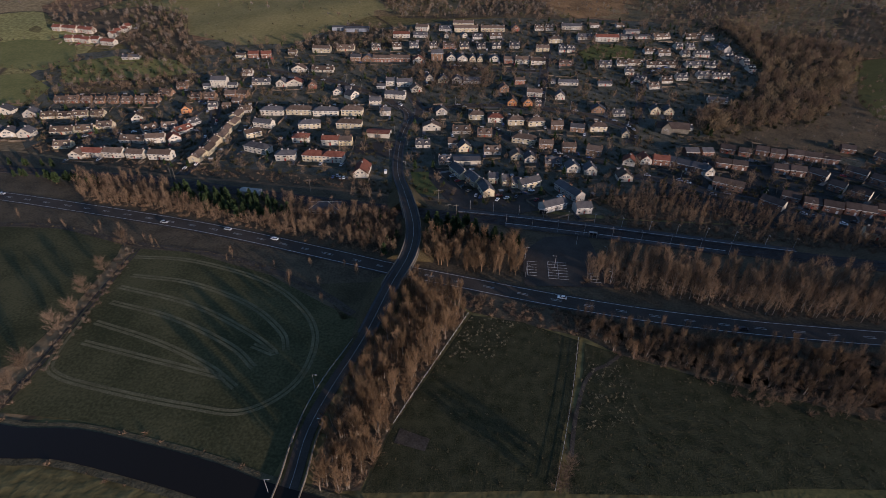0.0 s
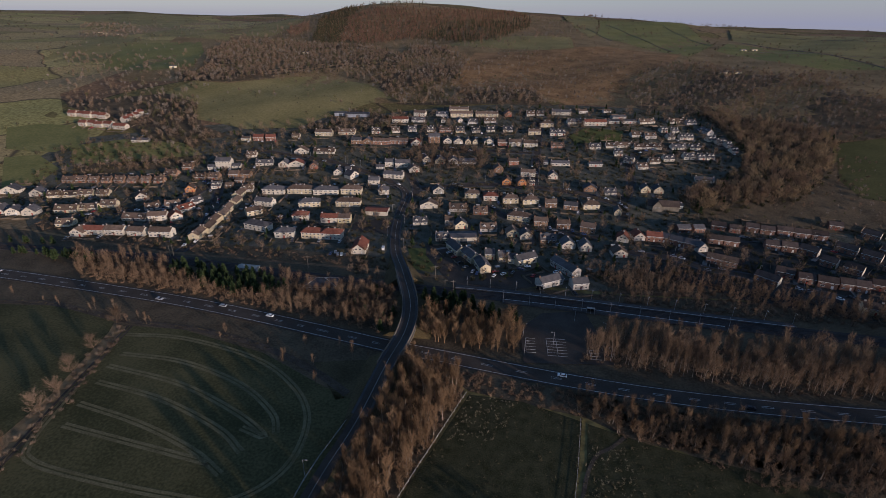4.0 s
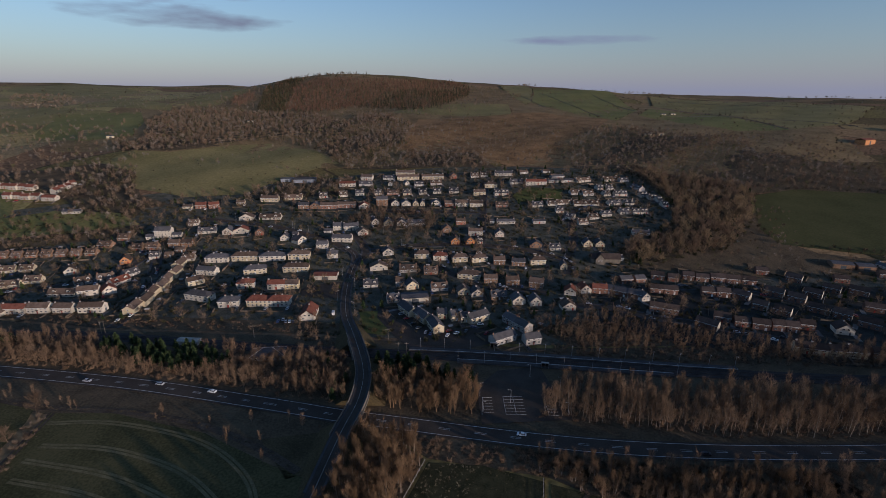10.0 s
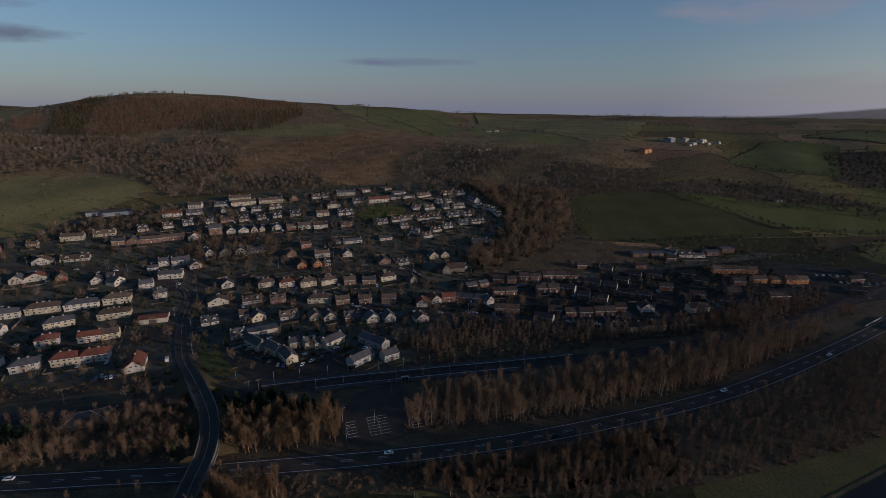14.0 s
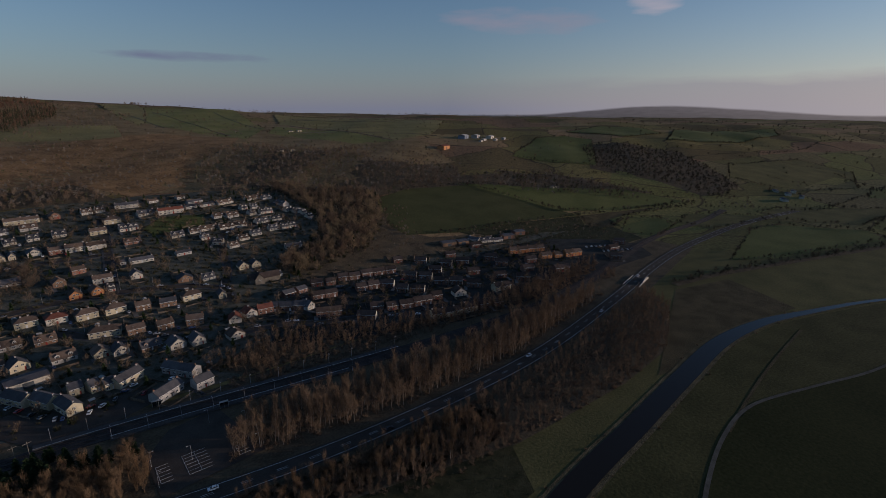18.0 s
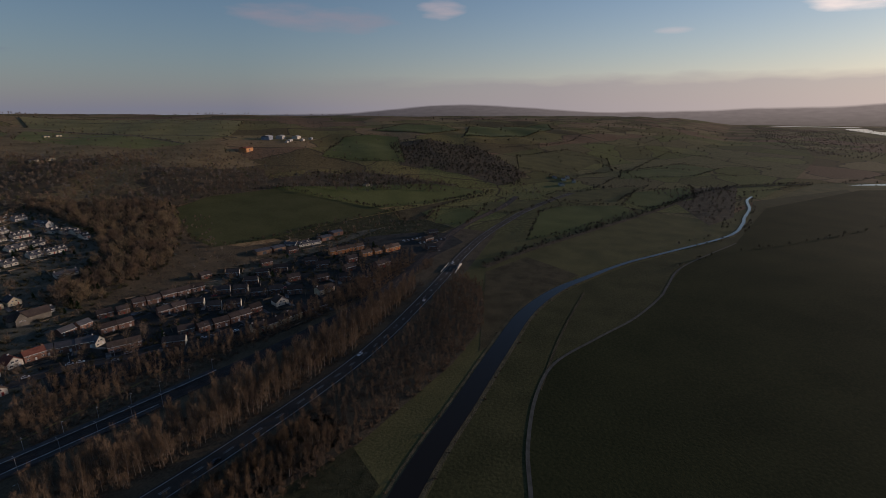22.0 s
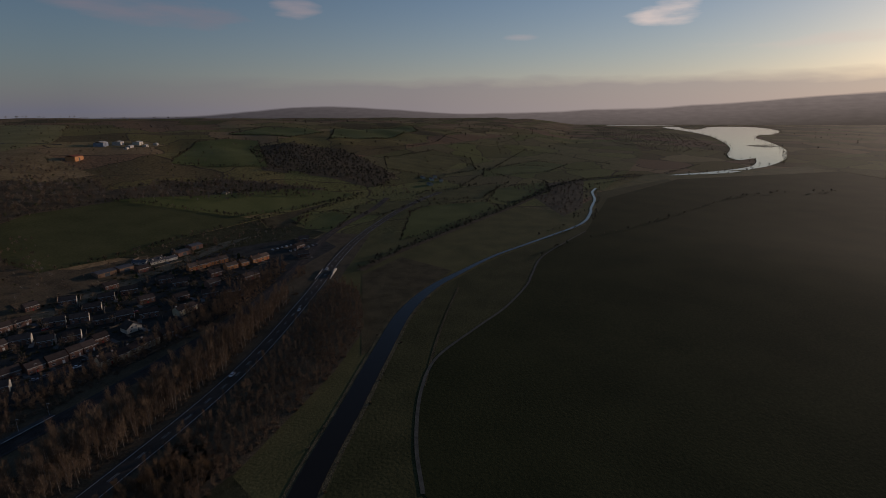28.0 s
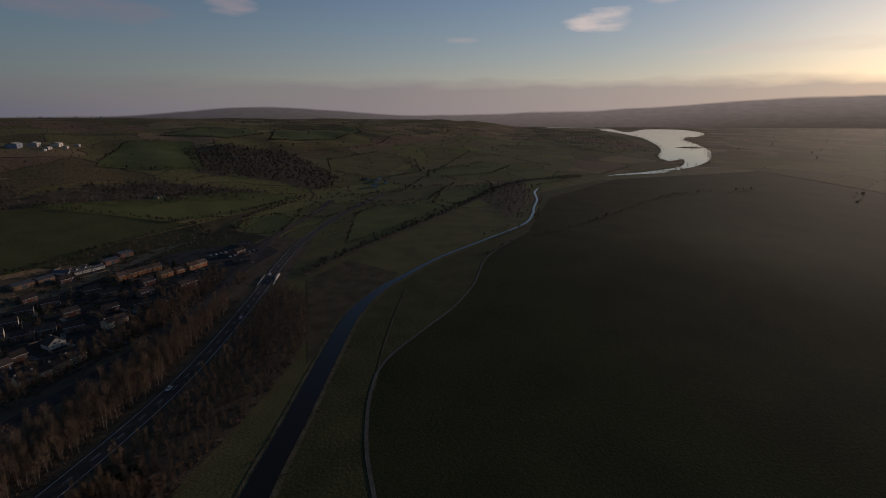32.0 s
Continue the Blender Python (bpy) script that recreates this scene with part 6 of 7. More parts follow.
joined("hedge_scrub", "low brown scrub of the hedgerow", "scrub", scatter([(-169.3, 95.4), (-171.4, 126.1), (-176.2, 158.7), (-190.8, 204.6), (-197.1, 203.8), (-186.8, 149), (-184.9, 125.6), (-185.9, 107.9)], 3.2, 0.7), BUSHES, [FARBARK], (0.5, 1.0))
joined("railway_wood", "bare trees between railway and housing estate", "wood", both(scatter([(78.5, 274.1), (148.2, 276.6), (226.5, 253.7), (316.9, 237.2), (406.4, 240.5), (426.8, 265.6), (301.4, 270.3), (223.1, 262), (157.8, 294), (98.6, 311.3), (58.5, 299.4)], 4.2, 0.95)), WOOD_TREES, [BARK, WOODBARK], (0.4, 0.72))
joined("pine_clump", "dark green pines along the railway bank", "wood", both(scatter([(-354, 292), (-333, 297), (-307, 293), (-243, 288), (-238, 280), (-293, 276), (-338, 275)], 4.5, 0.7)), PINE_TREES, [BARK, PINE], (0.45, 0.8))
joined("railway_wood", "bare trees between road and railway", "wood", both(scatter([(-75.6, 277.4), (-51.3, 240.5), (-46.4, 207.2), (-59.5, 208.2), (-78.9, 239.7)], 4.5, 0.8)), BROAD_TREES, [BARK, GREYBARK], (0.55, 0.85))
def open_ground(p, gap=7.0):
    S = np.array(spots_taken)
    return p[[(np.hypot(S[:, 0] - x, S[:, 1] - y) > 0.42 * S[:, 2] + gap * 0.35).all() for x, y in p]]


VILLAGE = [(-440, 380), (-350, 330), (-230, 300), (-100, 310), (-90, 275), (60, 282), (90, 300), (250, 290), (420, 300), (480, 400), (300, 400), (170, 400), (260, 560), (260, 680), (100, 690), (-100, 650), (-260, 570), (-470, 500)]
streets_clear = lambda p: clear_of(open_ground(p), vline, 6)
joined("garden_shrubs", "dark garden hedges and shrubs between the houses", "shrub", streets_clear(scatter(VILLAGE, 5.2, 0.65)), BUSHES, [SHRUB], (0.5, 1.5))
joined("garden_trees", "bare garden trees between the houses", "tree", streets_clear(scatter(VILLAGE, 15, 0.65)), BROAD_TREES, [GREYBARK, GREYBARK], (0.45, 0.9))
joined("garden_conifers", "small dark conifers in the gardens", "tree", streets_clear(scatter(VILLAGE, 21, 0.55)), PINE_TREES, [BARK, PINE], (0.35, 0.75))
joined("village_wood", "bare trees on the bank inside the village", "tree", open_ground(scatter([(-85.8, 529), (-14.2, 521.8), (-7.5, 473.6), (-66.8, 473.5), (-104.1, 499.2)], 6.0, 0.8)), BROAD_TREES, [GREYBARK, GREYBARK], (0.6, 0.95))
joined("hillside_wood", "bare wood beside the upper village", "wood", open_ground(scatter([(251.3, 686.7), (368.4, 599.5), (318.4, 503.8), (261.4, 440.7), (170.7, 409.4), (158.3, 440.1), (232.7, 500.9), (258.9, 556.6)], 6.4, 0.85)), HEAVY_TREES, [GREYBARK, GOLDTWIG, RUSSET], (0.55, 1.15))
joined("hillside_scrub", "olive scrub under the hillside wood", "scrub", open_ground(scatter([(251.3, 686.7), (368.4, 599.5), (318.4, 503.8), (261.4, 440.7), (170.7, 409.4), (158.3, 440.1), (232.7, 500.9), (258.9, 556.6)], 5.0, 0.7)), BUSHES, [SHRUB], (0.7, 1.7))
joined("hillside_evergreens", "few dark evergreens in the hillside wood", "tree", open_ground(scatter([(251.3, 686.7), (368.4, 599.5), (318.4, 503.8), (261.4, 440.7), (170.7, 409.4), (158.3, 440.1), (232.7, 500.9), (258.9, 556.6)], 22, 0.6)), PINE_TREES, [BARK, PINE], (0.4, 0.8))
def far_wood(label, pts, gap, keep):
    mats = SHADED_MATS if pts[0][0] > 600 else FAR_MATS      # valley woods: twigs with back-lit shade in their colour, and ivy
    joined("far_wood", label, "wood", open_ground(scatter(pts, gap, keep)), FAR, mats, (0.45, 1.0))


far_wood("bare mixed woodland on the hill's shoulder", VALLEY_WOOD, 6.6, 0.8)
far_wood("wide bare wood on the hillside", SLOPE_WOOD, 7.4, 0.75)
far_wood("bare wood behind the upper houses", BACK_WOOD, 6.6, 0.8)
far_wood("bare wood between pasture and terrace", FIELD_WOOD, 7.2, 0.5)
far_wood("bare woods among far fields", [(-1073, 1266), (-1511, 1807), (-1583, 2002), (-1196, 1647), (-867, 1243), (-881, 1168)], 15, 0.7)
joined("hillside_evergreens", "dark firs in the hillside woods", "wood", np.concatenate([scatter(VALLEY_WOOD, 21, 0.5), scatter(FIELD_WOOD, 16, 0.5)]), FAR_PINES, [FARPINE], (0.6, 1.0))
far_wood("bare wood around the far terrace", [(-608.6, 665.2), (-396.1, 637.5), (-351.3, 564.9), (-296.4, 535.5), (-360.1, 523.1), (-403.2, 538.7), (-574.4, 625.4)], 8, 0.5)
far_wood("tree belt behind the brick houses", [(-431, 454.2), (-363.3, 470), (-312.1, 489.2), (-289.7, 470), (-362.5, 443.4), (-411.7, 431.1)], 7, 0.55)
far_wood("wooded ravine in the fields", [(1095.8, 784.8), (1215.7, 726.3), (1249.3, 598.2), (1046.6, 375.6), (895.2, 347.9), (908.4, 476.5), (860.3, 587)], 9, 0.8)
far_wood("tree belt above the pasture", [(384, 625.2), (509.7, 630.5), (743.8, 593.4), (822.9, 429.9), (624.1, 496.8), (513, 581.5)], 9, 0.7)
far_wood("bare woods in the side valley", [(-882.9, 986.9), (-602.3, 928.3), (-433.3, 741.7), (-398.4, 648.4), (-621.2, 679.9)], 10, 0.35)
far_wood("tree belt between pastures", [(654.6, 644.7), (784.2, 478.2), (753.2, 394.3), (664.5, 511.2), (609.5, 578.5)], 11, 0.7)
far_wood("birch belt beside the upper houses", [(-190.9, 651.5), (-114.4, 628.1), (-118, 573.2), (-167.8, 566.5), (-241.5, 556), (-225.6, 583.9)], 7, 0.7)
joined("far_wood", "riverside trees at the bend", "wood", scatter([(988.3, 117.7), (1142.4, -22.6), (802.1, -17.3), (727.1, 10.5), (861.7, 57.5)], 8, 0.45), FAR, FAR_MATS, (0.3, 0.75))
joined("roadside_scrub", "bare bushes along the bypass verge", "scrub", both(scatter([(-300.5, 228.2), (-193, 215.8), (-112.6, 199.4), (-48.7, 199.8), (-47.5, 194), (-81.5, 186.2), (-63.9, 163.8), (-108.8, 190.3), (-158.4, 203.5), (-190.1, 203.6), (-245.4, 217), (-287.1, 214.3)], 8, 0.55)), WOOD_TREES, [GREYBARK, WOODBARK], (0.25, 0.6))
TRACKSIDE = [(66, 264), (150, 256), (278, 250), (430, 274), (430, 288), (250, 276), (66, 277)]
joined("railway_scrub", "dark scrub beside the railway", "scrub", both(scatter(TRACKSIDE, 3.0, 0.7)), BUSHES, [FARBARK], (0.6, 1.4))
joined("railway_wood", "bare trees beside the railway", "wood", both(scatter(TRACKSIDE, 5.5, 0.7)), WOOD_TREES, [GREYBARK, WOODBARK], (0.4, 0.8))
joined("bank_scrub", "russet scrub on the railway bank", "scrub", scatter([(-360, 320), (-230, 297), (-100, 291), (-66, 290), (-66, 300), (-100, 302), (-230, 309), (-360, 334)], 3.4, 0.6), BUSHES, [WOODBARK], (0.4, 1.0))
joined("slope_scrub", "bare scrub above the railway cutting", "scrub", open_ground(np.concatenate([scatter([(190.8, 438.1), (254.2, 466.6), (305.9, 502.5), (356.3, 549.2), (388.5, 555.9), (319.3, 425.8), (185.9, 406.2)], 8, 0.5), scatter([(156.1, 409.4), (235.8, 431.9), (312.3, 477), (342.2, 437.1), (403.9, 421.4), (368.3, 378.5), (291, 391.8), (151.1, 394.1)], 9, 0.35)])), FAR, FAR_MATS, (0.25, 0.6))
joined("far_wood", "dark woods on the loch shore", "wood", np.concatenate([scatter([(4691, -92), (3750, -600), (2100, -540), (1850, -440), (1880, -300), (2340, -145)], 21, 0.55), np.array([(p.x + rng.normal(0, 9), p.y + rng.normal(0, 9)) for p in shores if rng.uniform() < 0.7]), np.array([(2290 + rng.normal(0, 13), -727 + rng.normal(0, 30)) for _ in range(14)])]), FAR, FAR_MATS, (0.5, 1.0))
DARK_FLANK = [(-423, 1159), (-541, 1569), (-547, 1857), (-463, 1768), (-452, 1556), (-355, 1145)]
LARCH_SLOPE = [(-355, 1145), (-452, 1556), (-424, 1724), (-271, 1690), (23, 1930), (78, 1790), (-51, 1615), (-175, 1482), (-202, 1246), (-280, 1119)]
FIR_SLOPE = [(-199, 1227), (-175, 1482), (-51, 1615), (87, 1774), (58, 1493), (-12, 1212), (-63, 1171), (-131, 1212)]
joined("hill_forest", "dark conifer plantation on the hill's flank", "wood", np.concatenate([scatter(DARK_FLANK, 9.5, 0.85), scatter(FIR_SLOPE, 11, 0.7), scatter(LARCH_SLOPE, 16, 0.5)]), FAR_PINES, [FARPINE], (0.7, 1.15))
joined("hill_forest", "rust-brown larches on the hilltop", "wood", np.concatenate([scatter(LARCH_SLOPE, 9.5, 0.85), scatter(DARK_FLANK, 16, 0.5), scatter(FIR_SLOPE, 13, 0.6), scatter([(-524, 1250), (-554, 1354), (-536, 1461), (-498, 1361), (-487, 1227)], 9, 0.85)]), LARCHES, [RUSTWOOD], (0.8, 1.2))
joined("hill_forest", "mixed bare trees straggling over the hill's face", "wood", scatter([(-625, 1090), (-585, 1700), (-500, 1850), (150, 1850), (235, 1600), (120, 1250), (-40, 1080), (-300, 1060)], 16, 0.62), FAR + LARCHES[:2], FAR_MATS, (0.5, 1.0))
# clumps of trees on the skyline
crest = [(-560 + 11 * k + rng.normal(0, 4), 1880 + rng.normal(0, 30)) for k in range(26)] + [(300 + rng.normal(0, 14), 1980 + rng.normal(0, 14)) for k in range(16)] + [(700 + 9 * k + rng.normal(0, 3), 2080 + rng.normal(0, 12)) for k in range(24) if k % 7] + [(-1300 + 16 * k, 2480 + rng.normal(0, 20)) for k in range(22) if k % 5]
for a, b, n in (((1775, 2443), (2167, 1897), 46), ((2167, 1897), (2600, 1300), 34), ((1250, 2350), (1775, 2443), 26)):
    crest += [(a[0] + (b[0] - a[0]) * t + rng.normal(0, 14), a[1] + (b[1] - a[1]) * t + rng.normal(0, 14)) for t in np.linspace(0, 1, n) if math.sin(t * 23) > -0.45]
joined("pasture_thorns", "small dark thorn bushes dotted over the pasture", "scrub", scatter([(-400, 640), (-325, 780), (-200, 750), (-150, 700), (-207, 632), (-236, 585), (-295, 570)], 15, 0.5), FAR, SHADED_MATS, (0.18, 0.4))
joined("skyline_trees", "dark clumps of trees on the skyline", "wood", np.array(crest), FAR, FAR_MATS, (0.8, 1.3))
joined("skyline_firs", "dark firs on the hill's crest", "wood", np.array([(-480 + 5 * k + rng.normal(0, 6), 1850 + rng.normal(0, 60)) for k in range(44)]), FAR_PINES, [FARPINE], (0.5, 1.1))
hill = scatter([(-900, 700), (-200, 660), (200, 690), (700, 620), (1300, 900), (1500, 1700), (600, 1900), (-300, 1900), (-1200, 1800)], 26, 0.5)
hill = np.concatenate([hill, scatter([(134.6, 1094.6), (271.5, 947.1), (425.7, 939.5), (604.4, 880.5), (703, 779.4), (600.7, 659), (452.8, 729.2), (265.6, 925.3)], 11, 0.6), scatter([(17.7, 1104.7), (219.4, 945.2), (154.4, 719.7), (11.5, 680.6), (-120.7, 665.6), (-175.9, 712.9), (-121.1, 768)], 10, 0.5), scatter([(550, 650.6), (803.2, 613.3), (764.2, 462.1), (972.9, 369.1), (861.8, 269.3), (803.1, 377.4), (649.8, 494.7)], 12, 0.5)])
joined("moor_scrub", "scattered thorn scrub on the hill pastures", "scrub", hill, FAR, FAR_MATS, (0.35, 0.8))
lines = []


def hedge(pts, gap=9.0, keep=0.75):
    for p in bend(pts, gap):
        if rng.uniform() < keep:
            lines.append((p.x + rng.normal(0, 1.2), p.y + rng.normal(0, 1.2)))


for pts in VALLEY_FIELDS[:-1]:
    for a, b in zip(pts, pts[1:] + pts[:1]):
        hedge([a, b], 5.0, 0.8)
for pts in HILL_FIELDS:
    for a, b in zip(pts, pts[1:] + pts[:1]):
        hedge([a, b], 12, 0.4)
hedge([(508.5, 30.9), (589.3, -12.5), (708.5, -110.9), (967.9, -288.3), (1065.7, -473.2)], 8, 0.6)
hedge([(262.4, 913.4), (347.1, 872.1), (439.3, 879.2), (477.5, 787.2)])
hedge([(804.2, 1799.3), (818.7, 1377.1), (1720.9, 1954)], 14)
hedge([(-962.6, 1078.9), (-804.2, 1086.5), (-827.2, 1242.7), (-703, 1396.1)])
hedge([(803.5, 563.5), (973.2, 508.8), (1106.8, 378.9), (983.8, 200.4)], 6)
hedge([(1374.4, 505.4), (1422.9, 325.4), (1103, 132.9)], 7)
hedge([(1762.6, 387.2), (1833.7, 138), (1448.9, -96)], 8)
hedge([(1207.9, 386), (1221.7, 248.7), (1371.4, 127.5), (1279.9, -30.9)], 7)
hedge([(955.3, 216.4), (1356.7, 200.3), (1895.8, 177.9)], 7)
hedge([(1034, -34), (1216, -152), (1307, -228), (1500, -330)], 7)
hedge([(583, 357), (659, 380), (776, 366), (861, 298), (913, 228), (1000, 190)], 5)
hedge([(1300, 560), (1600, 470), (2000, 480), (2400, 380)], 9)
hedge([(1500, 600), (1700, 500), (1800, 320), (2200, 240)], 9)
hedge([(1900, 900), (2100, 560), (2500, 420)], 10)
# the old railway bank, overgrown with scrub
EMBANKMENT = [(425, 194), (486, 182), (609, 145), (816, 81), (977, 43), (1116, -24), (1238, -154)]
hedge(EMBANKMENT, 3.5, 0.8)
hedge([(x + 5, y + 4) for x, y in EMBANKMENT], 5, 0.7)
road("old_railway", "overgrown bank of an old railway", EMBANKMENT, 9, WOODFLOOR, 0.3, False, "bank")
joined("hedgerow", "bare hedges and hedgerow trees round the fields", "hedge", np.array(lines), FAR, SHADED_MATS, (0.25, 0.75))
joined("rough_scrub", "dark thorn scrub beside the railway", "scrub", open_ground(scatter([(400, 402), (440, 385), (520, 330), (583, 357), (560, 385), (585, 412), (482, 431), (383, 436)], 8, 0.6)), FAR, FAR_MATS, (0.25, 0.6))
far_land = np.concatenate([scatter([(900, 300), (1500, 200), (3200, -300), (3600, 300), (2600, 1400), (1400, 1100)], 70, 0.5), scatter([(1300, -500), (700, -150), (900, -700), (2200, -1300), (4200, -2200), (4200, -1400), (2400, -900)], 90, 0.2), scatter([(-2400, 1300), (-1200, 1100), (-900, 2000), (-1600, 2600)], 70, 0.5)])
joined("far_hedges", "distant hedgerow trees on the farmland", "hedge", far_land, FAR, SHADED_MATS, (0.6, 1.3))
riv, riv_trees = [], []
for a, b in zip(rl, rl[1:]):
    u = Vector((a.y - b.y, b.x - a.x)).normalized()
    for s in (-1, 1):
        if rng.uniform() < 0.4:
            o = s * (7.6 * narrow(a) + abs(rng.normal(0, 0.9)))
            riv.append((a.x + u.x * o, a.y + u.y * o))
for p in rl:
    if 560 < p.x and rng.uniform() < 0.75 and math.sin(p.x / 19) > -0.35:
        riv_trees.append((p.x + rng.normal(0, 2), p.y - 7 + rng.normal(0, 1.5)))
        riv_trees.append((p.x + rng.normal(0, 3), p.y + 9 + abs(rng.normal(0, 5))))
riv = np.array(riv)
joined("riverside_trees", "bare alders along the narrow river", "tree", np.array(riv_trees), FAR, SHADED_MATS, (0.3, 0.75))
joined("bank_scrub", "low scrub along the river banks", "scrub", riv, BUSHES, [WOODBARK], (0.3, 0.8))
fen = np.array([(p.x + rng.normal(0, 0.5), p.y + rng.normal(0, 0.5)) for pts in ([(40.3, 164), (35.6, 137.2), (30.7, 113.9), (25.8, 93.4)], [(-29.6, 111.6), (-23.5, 129.9), (-7.9, 174.2)], [(-289.9, 217.2), (-247.8, 219.9), (-197.5, 209.4), (-149.9, 205.7), (-111, 195.7), (-79.7, 180.8), (-59.8, 167.3)]) for p in bend(pts, 1.6)])
joined("field_edge", "pale rough grass along the field fences", "grass", fen, BUSHES, [REEDBANK], (0.25, 0.5))
TUFTS = [[(*shrub(0.7, 0.7, 16), 0)] for _ in range(4)]
joined("tussocks", "pale tussocks of dead grass in the wet pastures", "grass", np.concatenate([scatter([(42.9, 161.9), (68.3, 152.6), (103.6, 144.4), (150.7, 133.3), (136.5, 107.4), (100.5, 103.5), (73, 97.4), (30.1, 92.9), (32.1, 114), (38.8, 137.6)], 2.0, 0.6), scatter([(-6.6, 173.6), (16.8, 171.8), (40.7, 163), (36, 137.3), (29.8, 114.9), (25.8, 93.4), (-34, 85.1), (-30, 108.8), (-22.5, 130.1)], 2.2, 0.4)]), TUFTS, [REEDBANK], (0.5, 1.1))
joined("tussocks", "pale clumps of rushes at the field corners", "grass", np.concatenate([scatter([(-6.6, 173.6), (15.6, 172), (5.4, 148.3), (-14.7, 145.8)], 2.0, 0.7), scatter([(41.1, 149.5), (58.3, 153.1), (56.9, 121.4), (33.8, 116.5)], 2.0, 0.7)]), TUFTS, [REEDTUFT], (0.7, 1.3))


# ---- cars ----
def car_stock(paint):
    root = new("car")
    bm = bmesh.new()
    prof = [(-2.1, 0.35), (2.1, 0.35), (2.15, 0.75), (1.25, 0.95), (-1.95, 1.0), (-2.15, 0.75)]
    for y in (-0.85, 0.85):
        bm.faces.new([bm.verts.new((x, y, z)) for x, z in (prof if y < 0 else prof[::-1])])
    vs = bm.verts[:]
    for k in range(6):
        a, b = vs[k], vs[(k + 1) % 6]
        c, d = vs[6 + 5 - (k + 1) % 6], vs[6 + 5 - k]
        bm.faces.new((b, a, d, c))
    bmesh.ops.recalc_face_normals(bm, faces=bm.faces)
    part("body", bm, paint, root)
    bm = bmesh.new()
    lo = [bm.verts.new(p) for p in ((-1.7, -0.78, 0.97), (1.15, -0.78, 0.94), (1.15, 0.78, 0.94), (-1.7, 0.78, 0.97))]
    hi = [bm.verts.new(p) for p in ((-1.25, -0.6, 1.46), (0.35, -0.6, 1.46), (0.35, 0.6, 1.46), (-1.25, 0.6, 1.46))]
    for k in range(4):
        bm.faces.new((lo[k], lo[(k + 1) % 4], hi[(k + 1) % 4], hi[k]))
    part("cabin", bm, GLASS, root, "dark glazed cabin")
    bm = bmesh.new()
    box(bm, -1.28, 0.38, -0.62, 0.62, 1.45, 1.5)
    part("roof_panel", bm, paint, root)
    for x in (-1.3, 1.35):
        wb = bmesh.new()
        for y in (-0.8, 0.8):
            bmesh.ops.create_cone(wb, segments=10, radius1=0.32, radius2=0.32, depth=0.2, cap_ends=True, matrix=pose(x, y, 0.32, 90, 0, 0))
        part("axle", wb, TYRE, root, "pair of black tyres on an axle")
    return root


def paint_of(name, c):
    m, n, l, b = material(name, 0.3, 0.0, 0.5)
    b.inputs["Base Color"].default_value = (*c, 1)
    return m


CARS = [(car_stock(paint_of("paint", c)), w) for c, w in (((0.75, 0.75, 0.74), "white"), ((0.35, 0.36, 0.38), "silver"), ((0.02, 0.02, 0.025), "black"), ((0.03, 0.06, 0.16), "dark blue"), ((0.30, 0.03, 0.03), "red"), ((0.12, 0.125, 0.13), "grey"))]
used_cars = set()


def park(x, y, turn, which=None, label="parked on the asphalt", group="parked cars", dz=0.3):
    k = random.choice((0, 0, 1, 1, 2, 3, 4, 5)) if which is None else which
    src, word = CARS[k]
    m = pose(x, y, z_at(x, y) + lift_at(x, y, dz), 0, 0, turn)
    if k in used_cars:
        ob = copy_thing(src, m)
    else:
        used_cars.add(k)
        ob = src
        ob.matrix_basis = m
    tagged(ob, f"{word} hatchback {label}", "car", group)


for k in range(6):
    park(*[(-30, 318, 35), (-26, 311, 35), (-21, 303, 35), (-17, 297, 38), (-12, 291, 80), (-9, 289, 80)][k])
for x, y, a in ((2, 287, 70), (8, 290, 40), (14, 293, 70), (19, 299, 0), (27, 290, 60), (30, 284, 75), (3, 293, 20), (24, 303, 10)):
    park(x, y, a, label="parked in the yard by the flats")
for line, n, off in (([(-217.6, 294.7), (-218.4, 311.9), (-228.1, 345.9), (-242.2, 385.2), (-255.6, 419.6), (-267.1, 435.3)], 11, 2.6), ([(-338.8, 345), (-319.8, 357.6), (-293.2, 374.6), (-274.8, 392.2), (-264.2, 430)], 8, 2.6), ([(-71.9, 434), (-12.3, 448.9), (59.1, 444.1), (105.5, 421.2), (105.4, 394.9)], 8, 2.4), ([(-6.5, 408.4), (7.5, 393.3), (33.4, 372.1), (79.3, 360)], 6, 2.6), ([(135.6, 520.6), (149, 538.6), (169.8, 547.5), (200.7, 545.9), (225, 560.9)], 6, 2.4), ([(95.1, 337.2), (125.4, 330.3), (144.2, 316.4), (171.5, 307.3), (218.5, 281.9)], 10, 3), ([(157.5, 366.8), (207.5, 372.3), (246.4, 359.1), (275.8, 334.8), (296, 314.5)], 9, 2.8), ([(-177.2, 358.7), (-166.1, 387), (-163.5, 406.2)], 5, 2.4), ([(-88.8, 436), (-108.9, 454.8), (-136.4, 469.7), (-174.3, 485.9), (-217.7, 495.5), (-263.9, 506.6)], 5, 2.6), ([(-92.2, 531.7), (-50.1, 530), (38.8, 524.5)], 4, 2.5), ([(49.4, 634.2), (40.7, 527.4), (32.9, 448.2)], 4, 2.6)):
    pts = bend(line, 5)
    for k in sorted(random.sample(range(1, len(pts) - 1), min(n, len(pts) - 2))):
        d = pts[k + 1] - pts[k - 1]
        u = Vector((-d.y, d.x, 0)).normalized() * random.choice((-off, off))
        park(pts[k].x + u.x, pts[k].y + u.y, math.degrees(math.atan2(d.y, d.x)), label="parked at the kerb")
